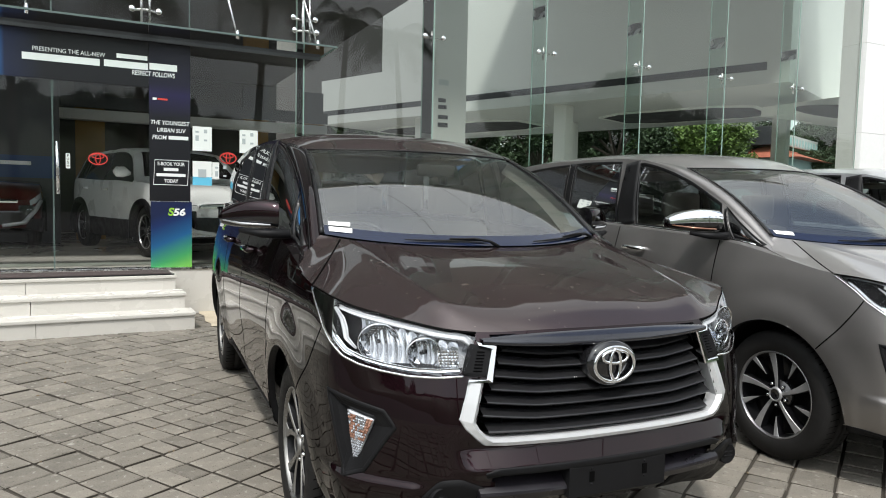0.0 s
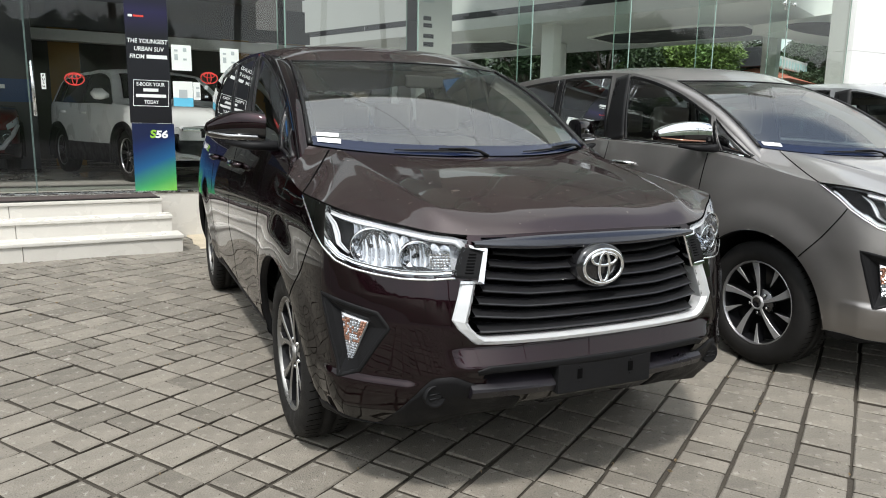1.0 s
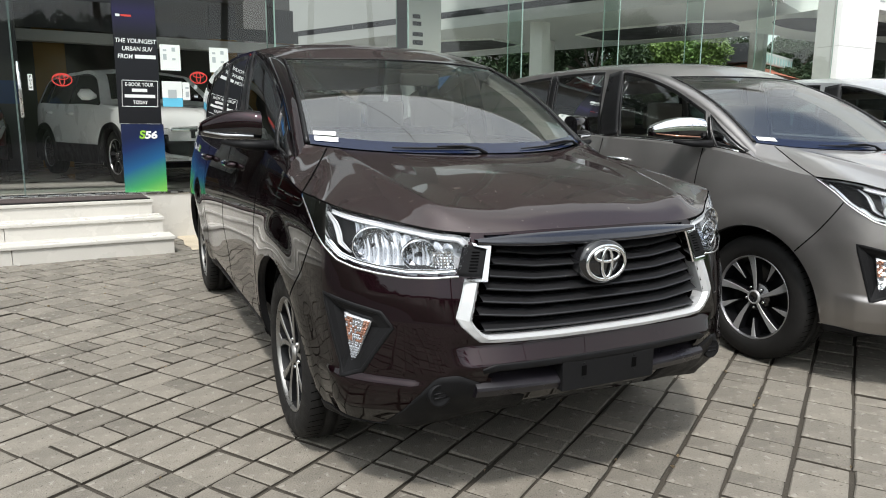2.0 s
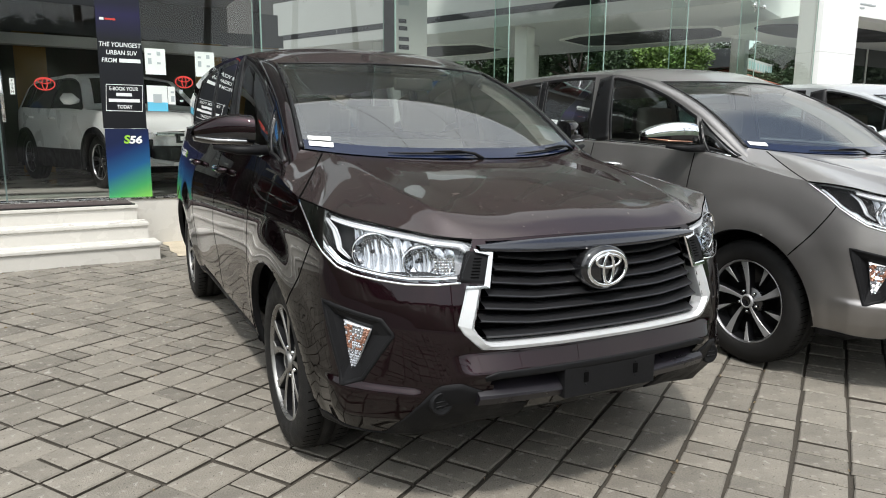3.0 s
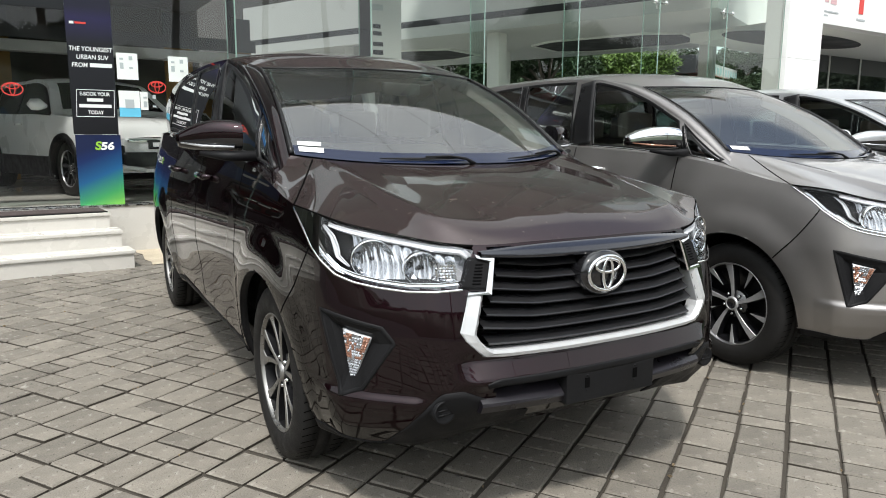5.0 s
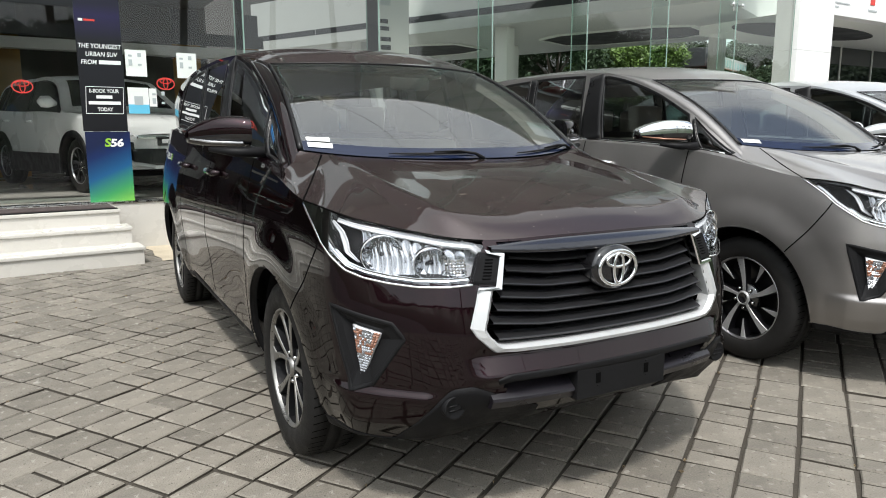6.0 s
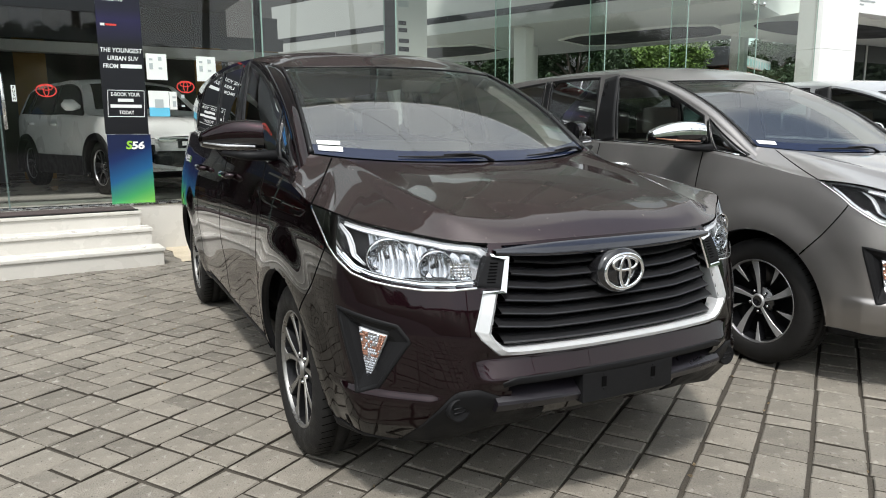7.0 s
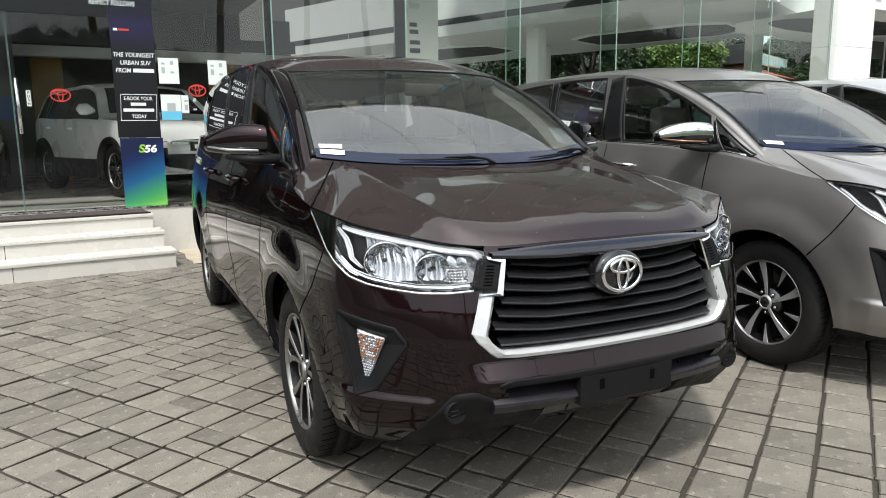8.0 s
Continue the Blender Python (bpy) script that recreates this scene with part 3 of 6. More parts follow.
def build_carrier(m, label, paint, wheel_style, mirror_paint, detail=True, dusty=None):
    car = thing("car", label, "car", m, "parked cars")
    cs = np.concatenate([np.arange(0, 9, 0.075), np.arange(9, 11, 0.075), np.arange(11, 15, 0.12), np.arange(15, 17.2, 0.075), np.linspace(17.2, 21, 24)])
    cs = np.concatenate([-cs[:0:-1], cs])
    vs = np.linspace(0, 1, 93 if detail else 57)
    c_in = station_x(0.44, 0.88)
    lamp_line = [(station_x(x, z), z) for x, z in ((0.492, 0.780), (0.56, 0.775), (0.632, 0.774), (0.70, 0.782), (0.755, 0.795))]
    lamp_line += [(station_nose(y, z), z) for y, z in ((0.315, 0.814), (0.371, 0.850), (0.427, 0.884), (0.489, 0.930), (0.60, 0.990))]
    lamp_c = [c for c, _ in lamp_line]
    c_tip = lamp_c[-1]
    def lamp_floor(c):
        return float(np.interp(c, lamp_c, [z for _, z in lamp_line]))
    fog = [(0.842, 0.705), (0.70, 0.665), (0.674, 0.622), (0.745, 0.476), (0.785, 0.450)]
    fog_c = [(station_x(x, z), z) for x, z in fog]
    fog_c[0] = (7.15, 0.705)
    grille = [(-0.40, 0.893), (0.40, 0.893), (0.432, 0.77), (0.468, 0.64), (0.425, 0.586), (-0.425, 0.586), (-0.468, 0.64), (-0.432, 0.77)]
    intake = [(-0.43, 0.50), (0.43, 0.50), (0.38, 0.415), (-0.38, 0.415)]
    def cut(c, v):
        a = abs(c)
        z = z_low(c) + (z_top(c) - z_low(c)) * v
        p = skin(c, z)
        for ya in AXLES:
            if abs(p.x) > 0.5 and math.hypot(p.y - ya, z - HUB_Z) < ARCH_R - 0.008:
                return False
        if a < 3.5 and (within(grille, p.x, z) or within(intake, p.x, z) and abs(p.x) > 0.02):
            return False
        if np.interp(z, [0.780, 0.882], [lamp_c[0], c_in]) + 0.03 < a < c_tip - 0.1 and z > lamp_floor(a) + 0.008:
            return False
        if within(fog_c, a, z):
            return False
        return True
    verts, faces = [], []
    n = len(vs)
    tops = {c: (z_low(c), z_top(c)) for c in cs}
    for c in cs:
        z0, z1 = tops[c]
        for v in vs:
            p = skin(c, z0 + (z1 - z0) * v)
            for ya in AXLES:
                d = math.hypot(p.y - ya, p.z - HUB_Z)
                if abs(p.x) > 0.5 and ARCH_R - 0.035 < d < ARCH_R and p.z > z0 + 0.001:
                    k = ARCH_R / d
                    p = Vector((p.x, ya + (p.y - ya) * k, HUB_Z + (p.z - HUB_Z) * k))
            verts.append(p)
    for i in range(len(cs) - 1):
        for j in range(n - 1):
            if cut((cs[i] + cs[i + 1]) / 2, (vs[j] + vs[j + 1]) / 2):
                faces.append((i * n + j, (i + 1) * n + j, (i + 1) * n + j + 1, i * n + j + 1))
    body = piece("body", verts, faces, paint, car)

    # bonnet
    c_end = station_y(1.06, 1)
    edge = np.linspace(0, c_end, 64)
    def cowl(c):
        q = abs(c) / c_end
        p = screen_low(q ** 0.62)
        return Vector((math.copysign(p.x, c) * 1.02 if c else 0.0, p.y - 0.03, p.z - 0.004))
    def bonnet(c, t):
        e = skin(c, z_top(c))
        k = cowl(c)
        p = e.lerp(k, t)
        a = abs(c)
        crest = 0.036 - 0.0035 * a if a < 2.35 else (0.028 - 0.0052 * (a - 2.35))
        lip = min(t / 0.13, 1)
        roll = lip * (2 - lip)
        ridge = abs(a - 2.45 - 4.9 * t) / (0.9 if a > 2.45 + 4.9 * t else 1.7)
        p.z += 0.021 * max(0.0, 1 - ridge) ** 1.25 * min(1.0, t * 9) * (1 - t) ** 0.8
        p.z += crest * 4 * t * (1 - t) * (1.25 - 0.5 * t) + 0.021 * roll * (1 - t) * (1 if a < 2.35 else max(0.0, 1 - (a - 2.35) / 2))
        return p
    cb = np.concatenate([-edge[:0:-1], edge])
    v, f = sheet(bonnet, cb, np.concatenate([np.linspace(0, 0.2, 20), np.linspace(0.22, 1, 40)]))
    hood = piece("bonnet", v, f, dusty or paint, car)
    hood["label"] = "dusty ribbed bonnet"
    top = lambda c, z, off: bonnet(c, z) + Vector((0, -0.2, 1)).normalized() * off
    if detail:
        for s in (-1, 1):
            v, f = ribbon([(s * c, z_top(c) - 0.003) for c in np.linspace(2.3, c_tip, 40)], 0.007, 0.0015)
            piece("bonnet_gap", v, f, SEAM, body)
            v, f = ribbon([(s * 8.75, t) for t in np.linspace(0.0, 0.97, 24)], 0.007, 0.0012, False, 0.004, top)
            piece("bonnet_gap", v, f, SEAM, hood)
            v, f = ribbon(fine([(s * station_nose(0.44, 0.905), 0.90), (s * station_y(0.64, 1), 0.632)], 16), 0.006, 0.001)
            piece("bumper_gap", v, f, SEAM, body)

    # windscreen and roof
    def screen(u, t):
        q = abs(u)
        a, b = screen_low(q), screen_top(q)
        p = a.lerp(b, t)
        p.z += 0.029 * math.sin(math.pi * t)
        p.y -= 0.029 * math.sin(math.pi * t)
        return Vector((math.copysign(p.x, u) if u else 0.0, p.y, p.z))
    us = np.linspace(-1, 1, 41)
    v, f = sheet(screen, us, np.linspace(0.0, 1, 25))
    g = piece("windscreen", v, f, CAR_GLASS, car)
    g.visible_shadow = False
    border = join(sheet(lambda u, t: screen(u, t) - Vector((0, -0.002, 0.006)), us, np.linspace(0.0, 0.07, 3)),
                  sheet(lambda u, t: screen(u, t) - Vector((0, -0.002, 0.006)), us, np.linspace(0.955, 1.0, 3)),
                  sheet(lambda u, t: screen(u, t) - Vector((0, -0.002, 0.006)), np.linspace(-1, -0.955, 3), np.linspace(0, 1, 25)),
                  sheet(lambda u, t: screen(u, t) - Vector((0, -0.002, 0.006)), np.linspace(0.955, 1, 3), np.linspace(0, 1, 25)))
    piece("black_border", *border, GLOSS_BLACK, g)
    band = sheet(lambda u, t: screen(u, t) + Vector((0, -0.0015, 0.0015)), np.linspace(-0.985, 0.985, 41), np.linspace(0.0, 0.075, 4))
    piece("frit_band", *band, SKY_BLUE_BAND, g, "blue-black printed band along the glass foot")
    seal = join(*[tube([screen(u, t) + Vector((0, -0.001, 0.002)) for t in np.linspace(0.0, 1.0, 20)], [0.011 - 0.006 * q for q in np.linspace(0, 1, 20)], 8) for u in (-1, 1)],
                tube([screen(u, 1.0) + Vector((0, -0.001, 0.001)) for u in np.linspace(-1, 1, 31)], 0.004, 6))
    piece("screen_seal", *seal, SATIN_BLACK, car)
    tail_y = np.linspace(1.6, 4.7, 125)
    tail_z = crom([1.505, 1.566, 1.640, 1.680, 1.702, 1.710, 1.702, 1.668, 1.585], np.interp(tail_y, [1.5, 1.67, 1.90, 2.2, 2.55, 3.0, 3.6, 4.2, 4.6], range(9)))[:, 0]
    def roof(u, t):
        q = abs(u)
        a = screen_top(q)
        y_front = a.y
        y = y_front + (4.55 - y_front) * t
        r = rail_at(y)
        z_mid = np.interp(y, tail_y, tail_z)
        drop = z_mid - r.z
        z = z_mid - drop * (0.35 * q ** 2 + 0.65 * q ** 4)
        z0 = np.interp(y_front, tail_y, tail_z)
        z0 -= (z0 - rail_at(y_front).z) * (0.35 * q ** 2 + 0.65 * q ** 4)
        fade = max(0.0, 1 - t / 0.12)
        z += (a.z - z0) * fade * fade * (3 - 2 * fade)
        x = a.x + (r.x * q - a.x) * min(1.0, t / 0.12)
        return Vector((math.copysign(x, u) if u else 0.0, y, z))
    ts = np.concatenate([np.linspace(0, 0.12, 14), np.linspace(0.14, 1, 26)])
    v, f = sheet(roof, us, ts)
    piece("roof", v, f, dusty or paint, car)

    # pillars beside the windscreen
    for s in (-1, 1):
        rows = []
        for t in np.linspace(0, 1.35, 18).tolist():
            if t <= 1:
                a, y = screen(1.0, t), 1.02 + (1.90 - 1.02) * t
            else:
                a = roof(1.0, (t - 1) * 0.36)
                y = 1.90 + (a.y + 0.004 - 1.90) * (t - 1) / 0.35
            r = rail_at(y)
            mid = (a + r) / 2 + Vector((0.007, -0.007, 0.007)) * (0.25 + 0.75 * math.sin(math.pi * min(1, t / 1.35 + 0.1)))
            if t == 0:
                # the foot, let into the wing below the bonnet's corner
                low = Vector((0.010, -0.10, -0.056))
                rows.append([a + low, a + low * 0.98, mid + low * 1.05 - Vector((0, 0, 0.006)), r + low, r + low * 1.02])
            rows.append([a + Vector((-0.004, 0.004, -0.010)), a + Vector((0.002, -0.002, 0.002)), mid, r + Vector((0.001, 0, 0.0005)), r + Vector((-0.002, 0.004, -0.006))])
        v = [Vector((s * p.x, p.y, p.z)) for row in rows for p in row]
        f = [(i * 5 + k, (i + 1) * 5 + k, (i + 1) * 5 + k + 1, i * 5 + k + 1) for i in range(18) for k in range(4)]
        piece("screen_pillar", v, f, paint, car)

    # upper sides with window openings
    wins = {"quarter_window": [(1.06, 0.66), (1.085, 0.16), (1.288, 0.09), (1.392, 0.95)],
            "front_window": [(1.335, 0.08), (2.15, 0.07), (2.23, 0.945), (1.95, 0.945), (1.70, 0.94), (1.435, 0.90)],
            "rear_window": [(2.38, 0.07), (2.98, 0.07), (3.0, 0.93), (2.43, 0.945)],
            "tail_window": [(3.08, 0.08), (4.05, 0.14), (3.80, 0.86), (3.10, 0.92)]}
    for s in (-1, 1):
        fl = flank(s)
        ys = np.concatenate([np.linspace(0.85, 1.7, 86), np.linspace(1.72, 4.5, 130)])
        ws = np.linspace(0, 1, 37)
        open_at = lambda y, w: not any(within(p, y, w) for p in wins.values())
        v, f = sheet(fl, ys, ws, open_at)
        piece("upper_side", v, f, paint, car)
        for nm, poly in wins.items():
            cy, cw = sum(p[0] for p in poly) / len(poly), sum(p[1] for p in poly) / len(poly)
            loop = fine(poly + [poly[0]], 6)[:-1]
            v, f = ribbon([(y, w) for y, w in loop], 0.010 if nm == "quarter_window" else 0.020, 0.0015, True, 0.012, lambda y, w, off, fl=fl: fl(y, w, off))
            frame_ob = piece(nm, v, f, SATIN_BLACK, car)
            k = len(loop)
            pts = [fl(cy + (y - cy) * q, cw + (w - cw) * q, -0.004) for q in (1, 0.8, 0.6, 0.4, 0.2) for y, w in loop] + [fl(cy, cw, -0.004)]
            tris = [(j * k + i, j * k + (i + 1) % k, (j + 1) * k + (i + 1) % k, (j + 1) * k + i) for j in range(4) for i in range(k)] + [(4 * k + i, 4 * k + (i + 1) % k, 5 * k) for i in range(k)]
            gl = piece("pane", pts, tris, QUARTER_GLASS if nm == "quarter_window" else TINT_GLASS, frame_ob)
            gl.visible_shadow = False
        # bright waist line and black centre pillars
        v, f = ribbon([(y, 0.0) for y in np.linspace(1.12, 4.1, 60)], 0.014, 0.006, False, 0.004, lambda y, w, off, fl=fl: fl(y, w + 0.055, off))
        piece("waist_trim", v, f, CHROME if not detail or wheel_style == "black" else GLOSS_BLACK, car)
        for y, y_end, wide in ((1.308, 1.408, 0.028), (2.265, 2.33, 0.20), (3.03, 3.05, 0.07)):
            v, f = ribbon([(y + (y_end - y) * w, w) for w in np.linspace(0.04, 0.95 if y > 2 else 0.88, 16)], wide, 0.002, False, 0.004, lambda y, w, off, fl=fl: fl(y, w, off))
            piece("door_pillar", v, f, SATIN_BLACK, car)

    # door gaps and handles
    for s in (-1, 1):
        for y in (1.34, 2.26, 3.12):
            c = station_y(y, s)
            v, f = ribbon([(c, z) for z in np.linspace(0.36, z_top(c), 30)], 0.007, 0.001)
            piece("door_gap", v, f, SEAM, body)
        c0, c1 = station_y(1.37, s), station_y(3.20, s)
        v, f = ribbon([(c, 0.300) for c in np.linspace(c0, c1, 20)], 0.030, 0.006)
        piece("sill_moulding", v, f, BLACK_PLASTIC, body)
        for y in (2.06, 2.98):
            c = station_y(y, s)
            p = skin(c, 1.02)
            v, f = tube([(p.x + s * 0.004, y - 0.12, 1.02), (p.x + s * 0.034, y - 0.09, 1.022), (p.x + s * 0.036, y + 0.06, 1.026), (p.x + s * 0.004, y + 0.09, 1.026)], [0.012, 0.017, 0.017, 0.012], 10)
            piece("door_handle", v, f, CHROME if wheel_style == "black" else paint, car)

    # wheel wells, arches
    for s in (-1, 1):
        for ya in AXLES:
            v, f = lathe([(s * 0.35, 0.05), (s * 0.35, ARCH_R + 0.012), (s * 0.80, ARCH_R + 0.010)], 40, "x", (0, ya, HUB_Z), (-0.02, math.pi + 0.02))
            piece("wheel_well", v, f, BLACK_PLASTIC, car)
            lip = []
            for a in np.linspace(-0.12, math.pi + 0.12, 44):
                y, z = ya + ARCH_R * math.cos(a), HUB_Z + ARCH_R * math.sin(a)
                c = station_y(y, s)
                lip.append((c, max(z, 0.24)))
            v, f = ribbon(lip, 0.008, -0.003, False, 0.03)
            piece("arch_lip", v, f, BLACK_PLASTIC, car)
            build_wheel(car, s, ya, wheel_style)

    # floor pan
    box("floor_pan", -0.70, 0.70, 0.42, 4.45, 0.23, 0.29, BLACK_PLASTIC, car, 0.02)
    build_nose(car, body, paint, lamp_line, c_in, fog_c, wheel_style)
    build_mirrors(car, mirror_paint)
    build_cabin(car)
    build_wipers(car, screen, 2 if wheel_style == "silver" else 1 if detail else 0)
    return car


def build_wheel(car, s, ya, style):
    hub = new("wheel")
    hub.parent = car
    hub.matrix_basis = pose(s * 0.736, ya, HUB_Z, 0, 0, 0 if s > 0 else 180)
    R = TYRE_R
    prof = [(-0.10, 0.215), (-0.108, 0.25), (-0.105, 0.30), (-0.09, R - 0.012), (-0.075, R - 0.003), (-0.030, R), (-0.028, R - 0.007), (-0.020, R - 0.007), (-0.018, R), (0.018, R), (0.020, R - 0.007), (0.028, R - 0.007),
            (0.030, R), (0.065, R - 0.003), (0.082, R - 0.012), (0.096, 0.30), (0.100, 0.262), (0.094, 0.238), (0.086, 0.226), (0.07, 0.218)]
    v, f = lathe(prof, 72, "x")
    tyre = piece("tyre", v, f, RUBBER, hub, "black rubber tyre")
    # tread sipes
    for x0, x1, da in ((-0.085, -0.034, 0.03), (0.034, 0.085, -0.03)):
        sip = []
        for k in range(60):
            a = 2 * math.pi * k / 60
            p = [(x0, R - 0.004 if abs(x0) > 0.08 else R + 0.0006, a), (x1, R + 0.0006 if abs(x1) < 0.08 else R - 0.004, a + da)]
            quad = []
            for (x, r, w) in p:
                for e in (-0.006, 0.006):
                    quad.append((x, r * math.cos(w + e), r * math.sin(w + e)))
            sip.append((quad, [(0, 1, 3, 2)]))
        cutting = piece("tread_groove", *join(*sip), SEAM, tyre)
        cutting["kind"] = "stuff"
    dark = style in ("black", "unlit")
    face_mat = BLADE if style == "black" else ALLOY_DARK if dark else SILVER_RIM
    pocket = POCKET
    v, f = lathe([(-0.09, 0.222), (-0.085, 0.212), (0.02, 0.206), (0.074, 0.215)], 64, "x")
    rim = piece("rim", v, f, pocket, hub)
    v, f = lathe([(0.074, 0.215), (0.084, 0.2185), (0.088, 0.221), (0.088, 0.2255), (0.080, 0.229)], 64, "x")
    piece("rim_lip", v, f, ALLOY if dark else SILVER_RIM, hub)
    v, f = lathe([(0.0, 0.0), (0.0, 0.14), (0.004, 0.145), (0.004, 0.205)], 40, "x")
    piece("brake_disc", v, f, pocket, hub)
    v, f = lathe([(0.070, 0.0), (0.072, 0.024), (0.076, 0.027), (0.076, 0.034), (0.060, 0.038), (0.052, 0.040), (0.050, 0.074), (0.02, 0.078)], 32, "x")
    piece("hub_cap", v, f, GLOSS_BLACK if dark else ALLOY_DARK, hub)
    v, f = lathe([(0.073, 0.027), (0.079, 0.029), (0.079, 0.035), (0.066, 0.039)], 32, "x")
    piece("hub_ring", v, f, face_mat, hub)
    def spoke(rows):
        """A bar with a machined face and dark flanks: rows of (radius, angle, half width, face depth)."""
        prof2 = []
        for r, aa, w, x in rows:
            cy, cz = r * math.cos(aa), r * math.sin(aa)
            ty, tz = -math.sin(aa), math.cos(aa)
            prof2.append([(x - 0.045, cy - ty * w * 1.25, cz - tz * w * 1.25), (x - 0.003, cy - ty * w * 1.06, cz - tz * w * 1.06), (x, cy - ty * w * 0.9, cz - tz * w * 0.9),
                          (x, cy + ty * w * 0.9, cz + tz * w * 0.9), (x - 0.003, cy + ty * w * 1.06, cz + tz * w * 1.06), (x - 0.045, cy + ty * w * 1.25, cz + tz * w * 1.25)])
        vv = [p for row in prof2 for p in row]
        ff = [(i * 6 + q, i * 6 + q + 1, i * 6 + q + 7, i * 6 + q + 6) for i in range(len(rows) - 1) for q in range(5)]
        ob = piece("spoke", vv, ff, face_mat, hub, smooth=False)
        ob.data.materials.append(pocket)
        for i, face in enumerate(ob.data.polygons):
            face.material_index = 1 if i % 5 in (0, 4) else 0
    for k in range(5):
        a0 = 2 * math.pi * k / 5 + 0.3
        v, f = lathe([(0.05, 0.0085), (0.064, 0.0085), (0.068, 0.005), (0.069, 0.0)], 8, "x", (0, 0.057 * math.cos(a0 + 0.6), 0.057 * math.sin(a0 + 0.6)))
        piece("wheel_nut", v, f, CHROME, hub)
        if dark:
            # a broad curved blade and a short one between
            spoke([(0.032 + 0.182 * q, a0 + 0.16 * q, 0.0075 + 0.0135 * q ** 1.5, 0.068 + 0.010 * q) for q in np.linspace(0, 1, 8)])
            spoke([(0.115 + 0.10 * q, a0 + 0.68 + 0.06 * q, 0.001 + 0.014 * q, 0.064 + 0.013 * q) for q in np.linspace(0, 1, 5)])
        else:
            # a pair of thin arms that opens to the rim, bridged near their ends
            for sg in (-1, 1):
                spoke([(0.034 + 0.180 * q, a0 + sg * (0.11 + 0.20 * q ** 1.3) + 0.12 * q, 0.0072 + 0.0095 * q * q, 0.064 + 0.014 * q) for q in np.linspace(0, 1, 8)])
            spoke([(0.165 + 0.05 * q, a0 + 0.36 - 0.07 * q, 0.004 + 0.012 * q, 0.072 + 0.006 * q) for q in np.linspace(0, 1, 4)])


def build_nose(car, body, paint, lamp_line, c_in, fog_c, style):
    """Grille, badge, lamps, lower bumper."""
    gr = new("grille")
    c_tip = lamp_line[-1][0]
    gr.parent = car
    def flat(x, z, back=0.0):
        c = station_x(x, z)
        p = skin(c, z)
        return Vector((p.x, p.y + back, p.z))
    # mesh backing
    v, f = sheet(lambda x, z: flat(x, z, 0.075), np.linspace(-0.47, 0.47, 30), np.linspace(0.57, 0.90, 10))
    piece("backing", v, f, SEAM, gr)
    # gloss top bar
    rows = []
    for x in np.linspace(-0.43, 0.43, 40):
        z1 = 0.900 - 0.014 * (abs(x) / 0.43) ** 4
        z0 = 0.858 + 0.016 * (abs(x) / 0.43) ** 3
        y = flat(x, 0.86).y
        rows.append([(x, y + 0.06, z1 + 0.004), (x, y + 0.026, z1), (x, y - 0.012, z0 + 0.012), (x, y - 0.012, z0), (x, y + 0.05, z0 - 0.004)])
    v = [p for r in rows for p in r]
    f = [(i * 5 + k, (i + 1) * 5 + k, (i + 1) * 5 + k + 1, i * 5 + k + 1) for i in range(39) for k in range(4)]
    piece("top_bar", v, f, GLOSS_NAVY, gr, "dark glossy bar over the grille")
    # slats: a sharp front edge, sloping faces, bent at both ends
    for i, z in enumerate((0.838, 0.801, 0.764, 0.727, 0.690, 0.653, 0.617)):
        half = 0.362 + (0.838 - z) * 0.40 if z > 0.63 else 0.42
        rows = []
        for x in np.linspace(-half, half, 46):
            q = abs(x) / half
            rise = 0.022 * max(0.0, (q - 0.62) / 0.38)
            y = flat(x, z).y + 0.012
            dz = z + rise * (0.6 if i < 6 else 0) - 0.006 * (1 - q * q)
            th = 0.009 + 0.006 * max(0.0, (q - 0.65) / 0.35)
            rows.append([(x, y + 0.06, dz + 0.017), (x, y + 0.034, dz + 0.016), (x, y + 0.003, dz + 0.001), (x, y, dz - 0.002), (x, y + 0.004, dz - 0.006), (x, y + 0.05, dz - th)])
        v = [p for r in rows for p in r]
        f = [(a * 6 + k, (a + 1) * 6 + k, (a + 1) * 6 + k + 1, a * 6 + k + 1) for a in range(45) for k in range(5)]
        piece("slat", v, f, SLAT, gr, smooth=False)
    for x in np.linspace(-0.36, 0.36, 9):
        piece("upright_rib", *join(tube([flat(x, 0.60, 0.055), flat(x, 0.86, 0.055)], 0.004, 6)), SEAM, gr)
    # silver U frame: legs and bottom bar
    def frame_row(outer, inner):
        rows = []
        for (xo, zo), (xi, zi) in zip(outer, inner):
            a, b = flat(xo, zo), flat(xi, zi)
            a.y += 0.012 * min(1.0, max(0.0, (abs(xo) - 0.40) / 0.08))
            rows.append([a + Vector((0, 0.03, 0)), a + Vector((0, -0.004, 0)), a.lerp(b, 0.15) + Vector((0, -0.016, 0)), a.lerp(b, 0.72) + Vector((0, -0.016, 0)), b + Vector((0, 0.004, 0)), b + Vector((0, 0.05, 0))])
        v = [p for r in rows for p in r]
        f = [(i * 6 + k, (i + 1) * 6 + k, (i + 1) * 6 + k + 1, i * 6 + k + 1) for i in range(len(rows) - 1) for k in range(5)]
        f += [tuple(range(6)), tuple(range((len(rows) - 1) * 6, len(rows) * 6))[::-1]]
        return v, f
    out = [(-0.482, 0.766), (-0.500, 0.710), (-0.516, 0.660), (-0.500, 0.632), (-0.462, 0.596), (-0.440, 0.580)]
    inn = [(-0.430, 0.760), (-0.447, 0.70), (-0.462, 0.648), (-0.452, 0.630), (-0.430, 0.608), (-0.412, 0.599)]
    xs = np.linspace(-0.38, 0.38, 24)
